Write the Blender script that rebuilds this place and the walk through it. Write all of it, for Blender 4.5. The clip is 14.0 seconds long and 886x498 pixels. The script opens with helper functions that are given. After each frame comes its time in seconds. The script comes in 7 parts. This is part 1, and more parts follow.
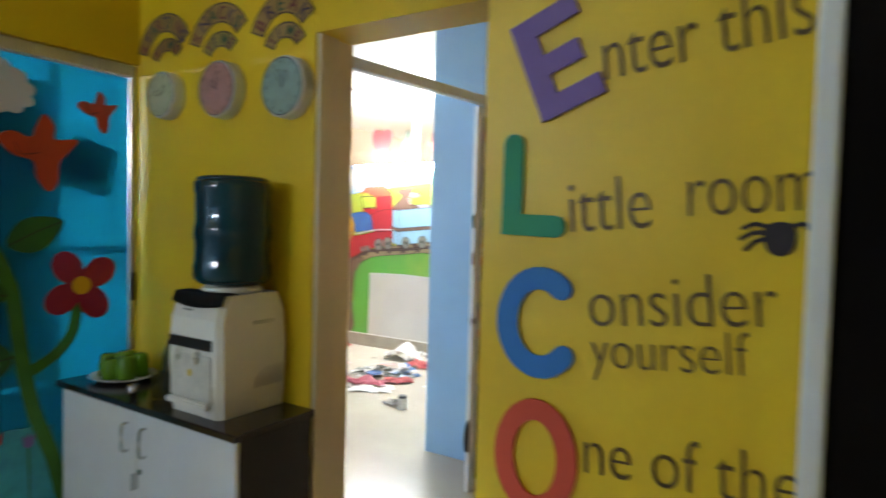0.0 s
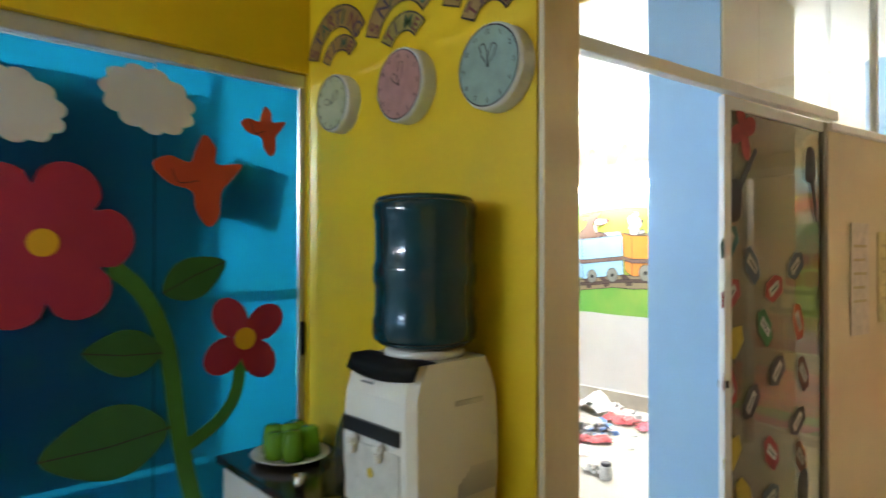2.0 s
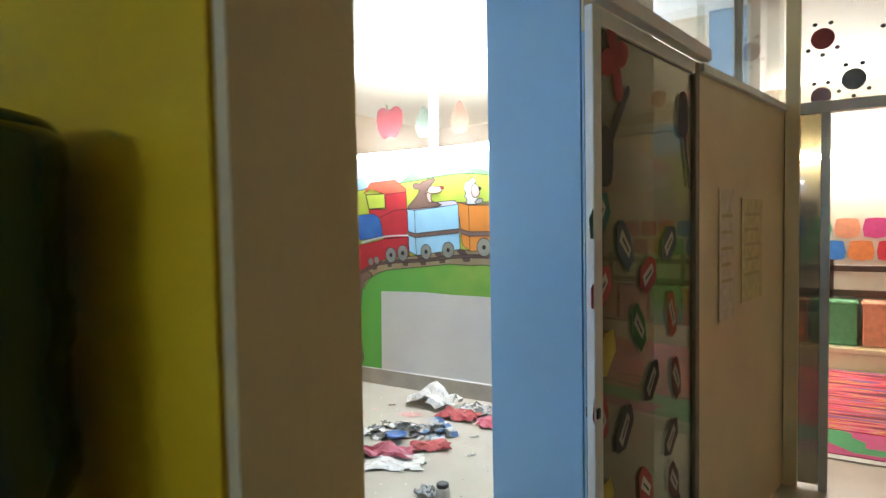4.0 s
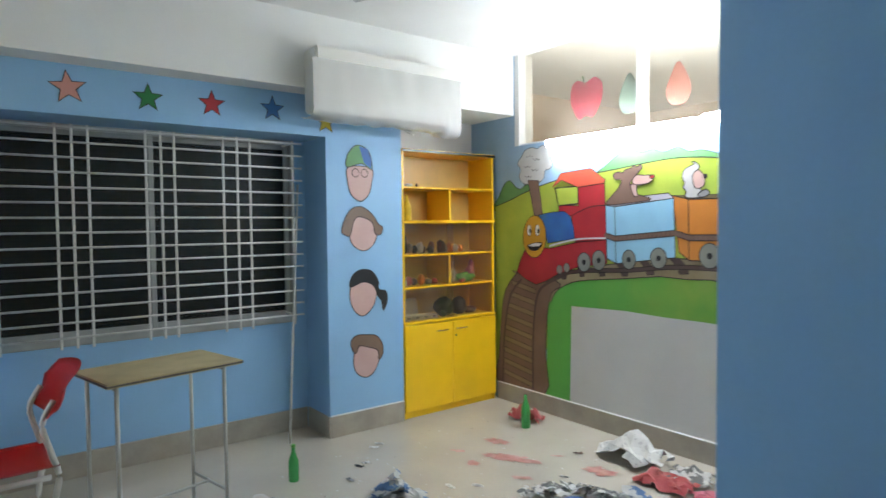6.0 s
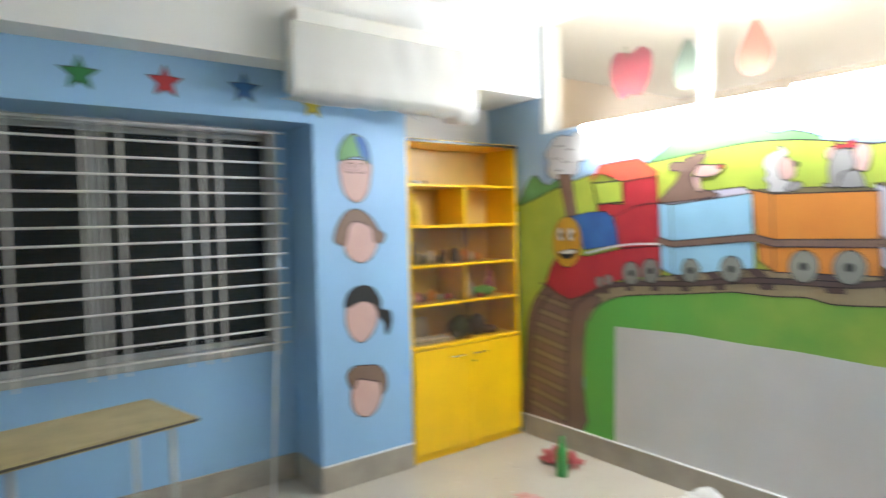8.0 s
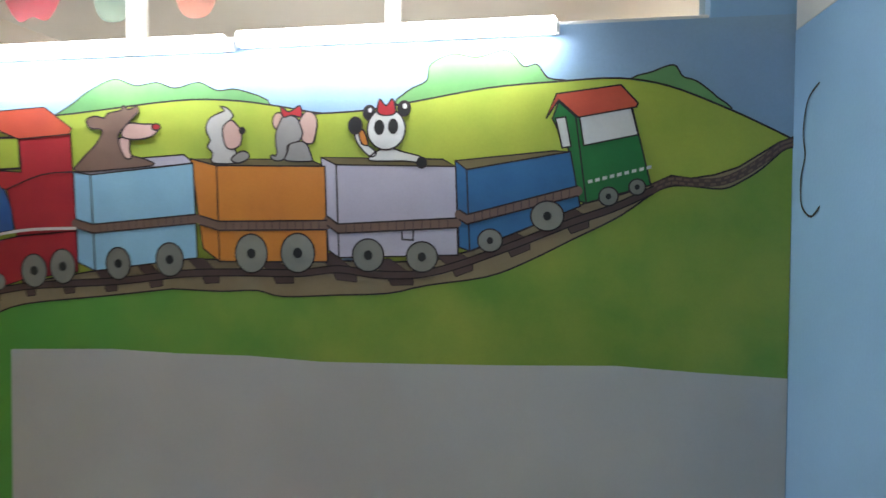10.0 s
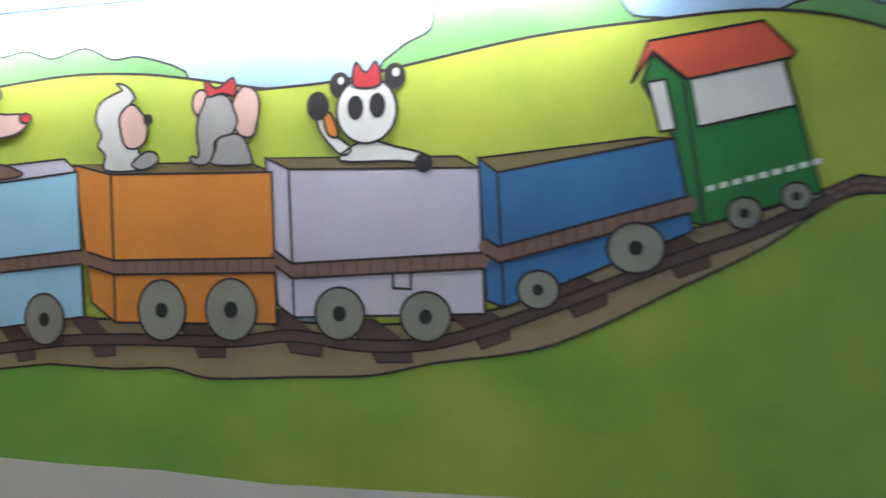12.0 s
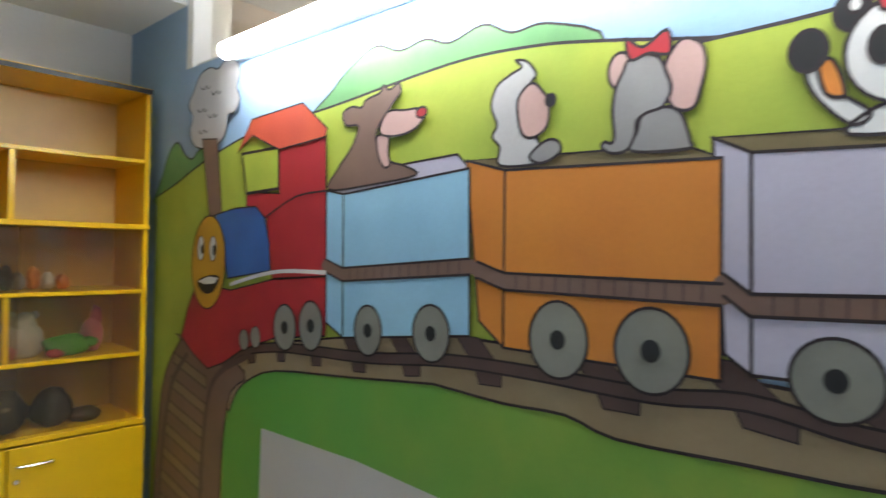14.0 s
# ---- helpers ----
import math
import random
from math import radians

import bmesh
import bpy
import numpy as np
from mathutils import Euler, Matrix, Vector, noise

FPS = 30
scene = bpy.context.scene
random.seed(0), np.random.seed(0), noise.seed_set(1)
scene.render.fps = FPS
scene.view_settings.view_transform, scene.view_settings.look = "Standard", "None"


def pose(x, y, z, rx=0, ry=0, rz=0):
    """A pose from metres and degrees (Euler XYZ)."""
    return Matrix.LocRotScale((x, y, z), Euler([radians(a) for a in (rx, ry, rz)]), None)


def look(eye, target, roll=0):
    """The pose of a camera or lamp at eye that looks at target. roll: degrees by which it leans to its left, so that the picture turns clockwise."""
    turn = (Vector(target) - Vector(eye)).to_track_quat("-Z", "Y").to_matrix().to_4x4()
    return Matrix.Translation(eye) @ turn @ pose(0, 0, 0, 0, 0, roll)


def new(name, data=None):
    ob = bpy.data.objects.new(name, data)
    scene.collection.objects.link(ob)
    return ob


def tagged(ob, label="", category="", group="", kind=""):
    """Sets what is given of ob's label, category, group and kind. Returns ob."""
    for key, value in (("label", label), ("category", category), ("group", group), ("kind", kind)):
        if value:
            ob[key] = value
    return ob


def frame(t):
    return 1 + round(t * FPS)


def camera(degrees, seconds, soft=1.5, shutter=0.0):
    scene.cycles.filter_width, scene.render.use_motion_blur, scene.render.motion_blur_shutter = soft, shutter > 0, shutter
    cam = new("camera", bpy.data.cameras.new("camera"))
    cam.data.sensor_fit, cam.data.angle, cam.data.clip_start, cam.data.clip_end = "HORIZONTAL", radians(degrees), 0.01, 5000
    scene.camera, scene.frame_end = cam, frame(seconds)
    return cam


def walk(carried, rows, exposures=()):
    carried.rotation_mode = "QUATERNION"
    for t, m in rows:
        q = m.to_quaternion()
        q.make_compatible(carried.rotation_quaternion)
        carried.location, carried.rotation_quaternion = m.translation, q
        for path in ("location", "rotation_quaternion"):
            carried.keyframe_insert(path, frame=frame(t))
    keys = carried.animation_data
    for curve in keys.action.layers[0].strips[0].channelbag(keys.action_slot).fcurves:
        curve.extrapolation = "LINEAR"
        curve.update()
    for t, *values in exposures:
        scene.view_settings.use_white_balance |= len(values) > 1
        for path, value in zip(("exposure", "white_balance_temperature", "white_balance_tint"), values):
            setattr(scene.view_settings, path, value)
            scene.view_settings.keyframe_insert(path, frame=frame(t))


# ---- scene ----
cam = camera(71.6, 14.0, 1.5, 0.5)
PATH = [
    (0, (0.218, 0.435, 1.463), (-0.858, 2.119, 1.381), 1.5),
    (0.4, (0.128, 0.489, 1.453), (-1.225, 1.96, 1.362), 2.6),
    (0.5, (0.097, 0.513, 1.454), (-1.32, 1.921, 1.356), 2.4),
    (0.8, (-0.027, 0.545, 1.453), (-1.536, 1.858, 1.403), 2.0),
    (1, (-0.105, 0.561, 1.445), (-1.639, 1.845, 1.455), 0.9),
    (1.2, (-0.157, 0.577, 1.455), (-1.709, 1.838, 1.474), -0.4),
    (1.5, (-0.259, 0.635, 1.449), (-1.837, 1.864, 1.44), -1.8),
    (2, (-0.371, 0.827, 1.464), (-1.845, 2.179, 1.477), 0.1),
    (2.5, (-0.489, 1.003, 1.448), (-1.744, 2.559, 1.41), 0.3),
    (2.7, (-0.546, 1.074, 1.452), (-1.69, 2.713, 1.407), -0.6),
    (4.8, (-0.994, 1.992, 1.516), (-2.079, 3.668, 1.404), -1.2),
    (5, (-1.036, 2.087, 1.498), (-2.189, 3.716, 1.375), -1.5),
    (5.5, (-1.129, 2.36, 1.482), (-2.561, 3.754, 1.394), 0.2),
    (6, (-1.31, 2.501, 1.487), (-2.899, 3.712, 1.408), -0.6),
    (6.5, (-1.477, 2.621, 1.488), (-3.125, 3.752, 1.412), -2.0),
    (7, (-1.652, 2.814, 1.474), (-3.411, 3.764, 1.442), -0.7),
    (7.5, (-1.816, 2.851, 1.473), (-3.653, 3.64, 1.436), -0.5),
    (8, (-1.986, 2.947, 1.521), (-3.587, 4.143, 1.441), -1.4),
    (8.5, (-2.069, 3.163, 1.412), (-3.211, 4.802, 1.31), -2.0),
    (9, (-2.144, 3.397, 1.383), (-2.883, 5.254, 1.306), 0.9),
    (9.2, (-2.201, 3.437, 1.397), (-2.768, 5.353, 1.293), 1.3),
    (11.3, (-2.144, 4.399, 1.391), (-2.331, 6.39, 1.364), -0.4),
    (11.5, (-2.207, 4.467, 1.4), (-2.387, 6.459, 1.378), -0.4),
    (12, (-2.277, 4.648, 1.439), (-2.671, 6.609, 1.424), -0.7),
    (12.5, (-2.333, 4.848, 1.47), (-3.153, 6.671, 1.411), 0.5),
    (13, (-2.42, 4.925, 1.459), (-3.554, 6.572, 1.443), 1.6),
    (13.5, (-2.534, 4.954, 1.441), (-3.72, 6.564, 1.479), 1.9),
    (14, (-2.628, 4.971, 1.458), (-3.979, 6.446, 1.455), 1.5),
]
EXPOSURES = [(0, 1.6, 6650, 12), (0.5, 1.52, 6600, 11), (1.0, 1.82, 6600, 11), (1.5, 2.15, 6600, 11), (2.0, 2.05, 6650, 12), (2.5, 1.75, 6700, 13), (2.7, 1.68, 6650, 12), (4.8, 0.5, 6050, 9), (5.5, 0.3, 5950, 8), (6.5, 0.38, 6300, 10),
             (7.5, 0.52, 6350, 10), (8.0, 0.7, 6450, 11), (8.5, 0.22, 6450, 12), (9.2, -0.4, 6350, 11), (11.3, -0.25, 6500, 12), (12.5, 0.0, 6400, 12), (14, -0.25, 6400, 11)]
walk(cam, [(t, look(eye, target, roll)) for t, eye, target, roll in PATH], EXPOSURES)

# ---- world: night outside ----
world = bpy.data.worlds.new("night")
scene.world = world
world.use_nodes = True
world.node_tree.nodes["Background"].inputs[0].default_value = (0.02, 0.025, 0.04, 1)
world.node_tree.nodes["Background"].inputs[1].default_value = 0.05

TUBE_ROOM, TUBE_FAR, TUBE_SOUTH, TUBE_WEST = 72.0, 110.0, 27.0, 115.0


# ---- materials ----
def mat(name, color, rough=0.6, var=0.1, scale=2.5, bump=0.05, bscale=120.0, metal=0.0, color2=None, mid=0.5, coat=0.0):
    """Procedural paint or solid: large stains and fine grain over the base colour, fine relief."""
    m = bpy.data.materials.new(name)
    m.use_nodes = True
    n, l = m.node_tree.nodes, m.node_tree.links
    b = n["Principled BSDF"]
    geo = n.new("ShaderNodeNewGeometry")
    big, small = n.new("ShaderNodeTexNoise"), n.new("ShaderNodeTexNoise")
    big.inputs["Scale"].default_value, small.inputs["Scale"].default_value = scale, bscale
    big.inputs["Detail"].default_value, small.inputs["Detail"].default_value = 4, 2
    l.new(geo.outputs["Position"], big.inputs["Vector"])
    l.new(geo.outputs["Position"], small.inputs["Vector"])
    ramp = n.new("ShaderNodeValToRGB")
    c2 = color2 or tuple(max(0, c * (1 - 2 * var)) for c in color)
    ramp.color_ramp.elements[0].position, ramp.color_ramp.elements[1].position = mid - 0.2, mid + 0.2
    ramp.color_ramp.elements[0].color, ramp.color_ramp.elements[1].color = (*c2, 1), (*color, 1)
    l.new(big.outputs["Fac"], ramp.inputs["Fac"])
    mix = n.new("ShaderNodeMix")
    mix.data_type, mix.blend_type = "RGBA", "MULTIPLY"
    mix.inputs["Factor"].default_value = min(1.0, var)
    l.new(ramp.outputs["Color"], mix.inputs["A"])
    l.new(small.outputs["Fac"], mix.inputs["B"])
    l.new(mix.outputs["Result"], b.inputs["Base Color"])
    b.inputs["Roughness"].default_value, b.inputs["Metallic"].default_value = rough, metal
    b.inputs["Coat Weight"].default_value = coat
    if bump:
        bp = n.new("ShaderNodeBump")
        bp.inputs["Strength"].default_value, bp.inputs["Distance"].default_value = bump, 0.01
        l.new(small.outputs["Fac"], bp.inputs["Height"])
        l.new(bp.outputs["Normal"], b.inputs["Normal"])
    return m


def glow(name, color, strength):
    m = bpy.data.materials.new(name)
    m.use_nodes = True
    b = m.node_tree.nodes["Principled BSDF"]
    b.inputs["Base Color"].default_value = (*color, 1)
    b.inputs["Emission Color"].default_value = (*color, 1)
    b.inputs["Emission Strength"].default_value = strength
    return m


def pane(name, tint, gloss=0.04, rough=0.0, haze=0.0, hazecol=(1, 1, 1), edge=0.7):
    """A thin clear sheet: passes light straight on, mirrors by Fresnel, with a little haze."""
    m = bpy.data.materials.new(name)
    m.use_nodes = True
    n, l = m.node_tree.nodes, m.node_tree.links
    n.remove(n["Principled BSDF"])
    tr, gl, mx, fr = n.new("ShaderNodeBsdfTransparent"), n.new("ShaderNodeBsdfGlossy"), n.new("ShaderNodeMixShader"), n.new("ShaderNodeLayerWeight")
    tr.inputs["Color"].default_value = (*tint, 1)
    gl.inputs["Roughness"].default_value = rough
    fr.inputs["Blend"].default_value = 0.5
    pw, sc = n.new("ShaderNodeMath"), n.new("ShaderNodeMath")
    pw.operation, pw.inputs[1].default_value = "POWER", 4.0
    sc.operation, sc.inputs[1].default_value, sc.inputs[2].default_value = "MULTIPLY_ADD", edge, gloss
    l.new(fr.outputs["Facing"], pw.inputs[0])
    l.new(pw.outputs[0], sc.inputs[0])
    base = tr.outputs[0]
    if haze:
        df, m2 = n.new("ShaderNodeBsdfDiffuse"), n.new("ShaderNodeMixShader")
        df.inputs["Color"].default_value = (*hazecol, 1)
        m2.inputs["Fac"].default_value = haze
        l.new(base, m2.inputs[1])
        l.new(df.outputs[0], m2.inputs[2])
        base = m2.outputs[0]
    l.new(sc.outputs[0], mx.inputs["Fac"])
    l.new(base, mx.inputs[1])
    l.new(gl.outputs[0], mx.inputs[2])
    l.new(mx.outputs[0], n["Material Output"].inputs["Surface"])
    return m


def paper(name, color, through_part=0.5, var=0.12, lit=None):
    """Thin coloured paper that lets light through, in a clearer tone of its own if one is given."""
    m = mat(name, color, 0.75, var, 3.0, 0.08, 60)
    n, l = m.node_tree.nodes, m.node_tree.links
    b = n["Principled BSDF"]
    tl, mx = n.new("ShaderNodeBsdfTranslucent"), n.new("ShaderNodeMixShader")
    mx.inputs["Fac"].default_value = through_part
    if lit:
        tl.inputs["Color"].default_value = (*lit, 1)
    else:
        l.new(b.inputs["Base Color"].links[0].from_socket, tl.inputs["Color"])
    l.new(b.outputs[0], mx.inputs[1])
    l.new(tl.outputs[0], mx.inputs[2])
    l.new(mx.outputs[0], n["Material Output"].inputs["Surface"])
    return m


YELLOW = mat("yellow_wall_paint", (0.80, 0.52, 0.008), 0.45, 0.08, 1.5, 0.06, 90)
BLUE = mat("blue_wall_paint", (0.30, 0.52, 0.77), 0.5, 0.07, 1.2, 0.06, 90)
SKY = mat("mural_sky_paint", (0.36, 0.51, 0.68), 0.5, 0.10, 1.6, 0.06, 90, color2=(0.25, 0.40, 0.58))
WHITE = mat("white_wall_paint", (0.80, 0.80, 0.77), 0.6, 0.05, 1.3, 0.05, 90)
CREAM = mat("cream_paint", (0.76, 0.63, 0.39), 0.45, 0.08, 1.8, 0.05, 80)
BARE = mat("unpainted_grey_plaster", (0.62, 0.605, 0.575), 0.6, 0.06, 1.6, 0.06, 90)
FLOOR = mat("cream_floor_tile", (0.51, 0.46, 0.38), 0.22, 0.05, 2.2, 0.01, 50)
SKIRT = mat("skirting_tile", (0.42, 0.37, 0.30), 0.3, 0.12, 6.0, 0.02, 60)
BEIGE = mat("beige_wall_paint", (0.72, 0.60, 0.46), 0.55, 0.06, 1.5, 0.05, 80)
ALU = mat("aluminium", (0.62, 0.61, 0.58), 0.35, 0.08, 8.0, 0.02, 200, metal=0.6)
WHITE_ALU = mat("white_coated_aluminium", (0.74, 0.74, 0.72), 0.35, 0.05, 8.0, 0.01, 200)
WHITE_STEEL = mat("white_painted_steel", (0.72, 0.70, 0.66), 0.35, 0.12, 9.0, 0.03, 150)
BLACK = mat("black_plastic", (0.012, 0.012, 0.013), 0.3, 0.1, 6, 0.02, 200)
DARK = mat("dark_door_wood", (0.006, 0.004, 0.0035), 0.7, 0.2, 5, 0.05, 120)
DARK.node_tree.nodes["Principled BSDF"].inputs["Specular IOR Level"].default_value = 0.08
TOP = mat("dark_brown_laminate", (0.022, 0.015, 0.013), 0.18, 0.15, 14, 0.02, 200)
LAMWHITE = mat("white_laminate", (0.66, 0.65, 0.64), 0.3, 0.05, 4, 0.01, 200)
CHROME = mat("brushed_steel", (0.6, 0.6, 0.6), 0.25, 0.05, 10, 0.01, 200, metal=1.0)
DISP = mat("cream_white_plastic", (0.76, 0.72, 0.64), 0.32, 0.05, 5, 0.01, 200)
SHELF = mat("yellow_laminate", (0.90, 0.53, 0.008), 0.28, 0.06, 4, 0.01, 200)
SHELF_IN = mat("orange_yellow_laminate", (0.74, 0.48, 0.13), 0.4, 0.08, 5, 0.01, 200)
TABLE = mat("tan_table_laminate", (0.48, 0.40, 0.22), 0.4, 0.12, 9, 0.02, 180)
STEEL = mat("grey_tube_steel", (0.50, 0.49, 0.44), 0.35, 0.1, 9, 0.02, 200, metal=0.3)
RED_PLASTIC = mat("red_plastic", (0.55, 0.018, 0.012), 0.3, 0.06, 5, 0.02, 120)
TUBE = glow("lit_tube", (0.94, 0.97, 1.0), TUBE_ROOM)
TUBE2 = glow("lit_far_tube", (1.0, 0.93, 0.80), TUBE_FAR)
# glow of the two added tubes, out of view
TUBE3 = glow("added_south_tube", (0.90, 0.98, 1.05), TUBE_SOUTH)
TUBE4 = glow("added_west_tube", (0.94, 0.97, 1.0), TUBE_WEST)
GLASS = pane("window_glass", (0.93, 0.95, 0.94))
NIGHT_GLASS = pane("dusty_window_glass", (0.8, 0.82, 0.8), gloss=0.035, rough=0.42, edge=0.15)
TRANSOM = pane("transom_glass", (0.96, 0.95, 0.92), haze=0.035, hazecol=(0.8, 0.72, 0.62))
FILM = pane("tinted_leaf_glass", (0.44, 0.42, 0.33), gloss=0.06, rough=0.005, edge=0.4, haze=0.20, hazecol=(0.36, 0.33, 0.22))
SHELF_GLASS = pane("tinted_shelf_glass", (0.90, 0.86, 0.78), rough=0.01, haze=0.04, hazecol=(0.45, 0.40, 0.32))

LINE = mat("dark_paint_line", (0.025, 0.014, 0.016), 0.6, 0.1)
MUR = {}
for key, c, c2 in (("hill", (0.44, 0.50, 0.06), (0.34, 0.43, 0.05)), ("grass", (0.23, 0.33, 0.05), (0.12, 0.25, 0.045)), ("bush", (0.17, 0.38, 0.13), (0.11, 0.28, 0.10)),
                   ("path", (0.34, 0.26, 0.15), (0.27, 0.20, 0.11)), ("sleeper", (0.12, 0.068, 0.058), (0.085, 0.05, 0.043)), ("red", (0.46, 0.022, 0.03), (0.36, 0.015, 0.025)),
                   ("roof", (0.62, 0.10, 0.045), (0.5, 0.07, 0.04)), ("boiler", (0.035, 0.15, 0.42), (0.025, 0.09, 0.3)), ("face", (0.62, 0.33, 0.02), (0.55, 0.26, 0.02)),
                   ("pale", (0.33, 0.60, 0.78), (0.28, 0.52, 0.70)), ("orange", (0.66, 0.24, 0.03), (0.58, 0.19, 0.025)), ("lilac", (0.56, 0.53, 0.63), (0.49, 0.46, 0.57)),
                   ("blue", (0.035, 0.17, 0.38), (0.025, 0.12, 0.29)), ("green", (0.018, 0.21, 0.045), (0.012, 0.14, 0.035)), ("wheel", (0.27, 0.27, 0.23), (0.20, 0.20, 0.17)),
                   ("hub", (0.015, 0.015, 0.015), (0.01, 0.01, 0.01)), ("white", (0.75, 0.75, 0.72), (0.62, 0.62, 0.60)), ("smoke", (0.56, 0.55, 0.53), (0.46, 0.45, 0.45)),
                   ("inside", (0.22, 0.17, 0.07), (0.17, 0.13, 0.06)), ("brown", (0.22, 0.13, 0.095), (0.17, 0.10, 0.075)), ("grey", (0.33, 0.32, 0.31), (0.25, 0.24, 0.24)),
                   ("skin", (0.60, 0.39, 0.34), (0.54, 0.34, 0.30)), ("hair", (0.23, 0.145, 0.10), (0.18, 0.11, 0.075)), ("plank", (0.27, 0.19, 0.11), (0.21, 0.15, 0.085)), ("pink", (0.62, 0.30, 0.25), (0.56, 0.26, 0.22)), ("star_yellow", (0.62, 0.50, 0.03), (0.55, 0.42, 0.02))):
    MUR[key] = mat("mural_" + key, c, 0.5, 0.10, 5.0, 0.05, 90, color2=c2)
MUR["bare"] = BARE


def grass_paint():
    """Brushed green that turns from leaf green to olive along the wall."""
    m = mat("mural_grass_blend", (0.36, 0.43, 0.06), 0.5, 0.10, 3.0, 0.05, 90, color2=(0.16, 0.33, 0.04))
    n, l = m.node_tree.nodes, m.node_tree.links
    b = n["Principled BSDF"]
    src = b.inputs["Base Color"].links[0].from_socket
    geo, sep, ns = n.new("ShaderNodeNewGeometry"), n.new("ShaderNodeSeparateXYZ"), n.new("ShaderNodeTexNoise")
    ns.inputs["Scale"].default_value = 3.5
    l.new(geo.outputs["Position"], sep.inputs[0])
    l.new(geo.outputs["Position"], ns.inputs["Vector"])
    add, mp, mx = n.new("ShaderNodeMath"), n.new("ShaderNodeMapRange"), n.new("ShaderNodeMix")
    add.operation = "ADD"
    l.new(sep.outputs["X"], add.inputs[0])
    l.new(ns.outputs["Fac"], add.inputs[1])
    mp.inputs["From Min"].default_value, mp.inputs["From Max"].default_value = -3.7, -2.4
    l.new(add.outputs[0], mp.inputs["Value"])
    mx.data_type = "RGBA"
    l.new(mp.outputs["Result"], mx.inputs["Factor"])
    mx.inputs["A"].default_value = (0.10, 0.36, 0.055, 1)
    l.new(src, mx.inputs["B"])
    l.new(mx.outputs["Result"], b.inputs["Base Color"])
    return m


MUR["grass"] = grass_paint()
CYAN = paper("cyan_paper", (0.012, 0.20, 0.52), 0.82, lit=(0.040, 0.47, 0.60))
YPAPER = paper("yellow_paper", (0.80, 0.58, 0.015), 0.4)
RPAPER = mat("crimson_foam", (0.36, 0.012, 0.045), 0.7, 0.08)
OPAPER = mat("orange_foam", (0.55, 0.06, 0.02), 0.7, 0.08)
GPAPER = mat("green_foam", (0.05, 0.20, 0.02), 0.7, 0.1)
GPAPER2 = mat("dark_green_foam", (0.02, 0.12, 0.02), 0.7, 0.1)
CLOUDP = mat("white_foam", (0.62, 0.59, 0.60), 0.8, 0.05)
YFOAM = mat("yellow_foam", (0.70, 0.36, 0.01), 0.7, 0.06)
VIOLET = mat("violet_foam", (0.20, 0.12, 0.34), 0.7, 0.06)
GREEN_L = mat("green_letter_foam", (0.02, 0.28, 0.14), 0.7, 0.06)
BLUE_L = mat("blue_letter_foam", (0.02, 0.17, 0.50), 0.7, 0.06)
RED_L = mat("red_letter_foam", (0.62, 0.07, 0.03), 0.7, 0.06)


# ---- geometry helpers ----
def part(name, bm, material, parent=None, label="", smooth=False):
    me = bpy.data.meshes.new(name)
    bm.to_mesh(me)
    bm.free()
    me.materials.append(material)
    if smooth:
        me.polygons.foreach_set("use_smooth", [True] * len(me.polygons))
    ob = new(name, me)
    if parent:
        ob.parent = parent
        ob.matrix_parent_inverse = parent.matrix_basis.inverted()
    return tagged(ob, label)


def thing(name, x, y, z, label, category, group="", kind=""):
    ob = new(name)
    ob.empty_display_size = 0.1
    ob.matrix_basis = Matrix.Translation((x, y, z))
    return tagged(ob, label, category, group, kind)


def box(x0, y0, z0, x1, y1, z1, bevel=0.0, seg=1):
    bm = bmesh.new()
    bmesh.ops.create_cube(bm, size=1, matrix=Matrix.Translation(((x0 + x1) / 2, (y0 + y1) / 2, (z0 + z1) / 2)) @ Matrix.Diagonal((abs(x1 - x0), abs(y1 - y0), abs(z1 - z0), 1)))
    if bevel:
        bmesh.ops.bevel(bm, geom=bm.edges[:], offset=bevel, segments=seg, affect="EDGES")
    return bm


def join(*bms):
    out = bmesh.new()
    for b in bms:
        me = bpy.data.meshes.new("tmp")
        b.to_mesh(me)
        b.free()
        out.from_mesh(me)
        bpy.data.meshes.remove(me)
    return out


def moved(bm, m):
    bm.transform(m)
    return bm


def tube(points, r, seg=8, closed=False, r_end=None):
    """A round bar along points."""
    bm = bmesh.new()
    pts = [Vector(p) for p in points]
    rings = []
    for i, p in enumerate(pts):
        d = (pts[(i + 1) % len(pts)] - pts[i - 1]) if closed else pts[min(i + 1, len(pts) - 1)] - pts[max(i - 1, 0)]
        q = d.to_track_quat("Z", "Y")
        rr = r if r_end is None else r + (r_end - r) * i / (len(pts) - 1)
        rings.append([bm.verts.new(p + q @ Vector((rr * math.cos(a), rr * math.sin(a), 0))) for a in (2 * math.pi * k / seg for k in range(seg))])
    for i in range(len(rings) - (0 if closed else 1)):
        a, b = rings[i], rings[(i + 1) % len(rings)]
        for k in range(seg):
            bm.faces.new((a[k], a[(k + 1) % seg], b[(k + 1) % seg], b[k]))
    if not closed:
        bm.faces.new(rings[0][::-1])
        bm.faces.new(rings[-1])
    return bm


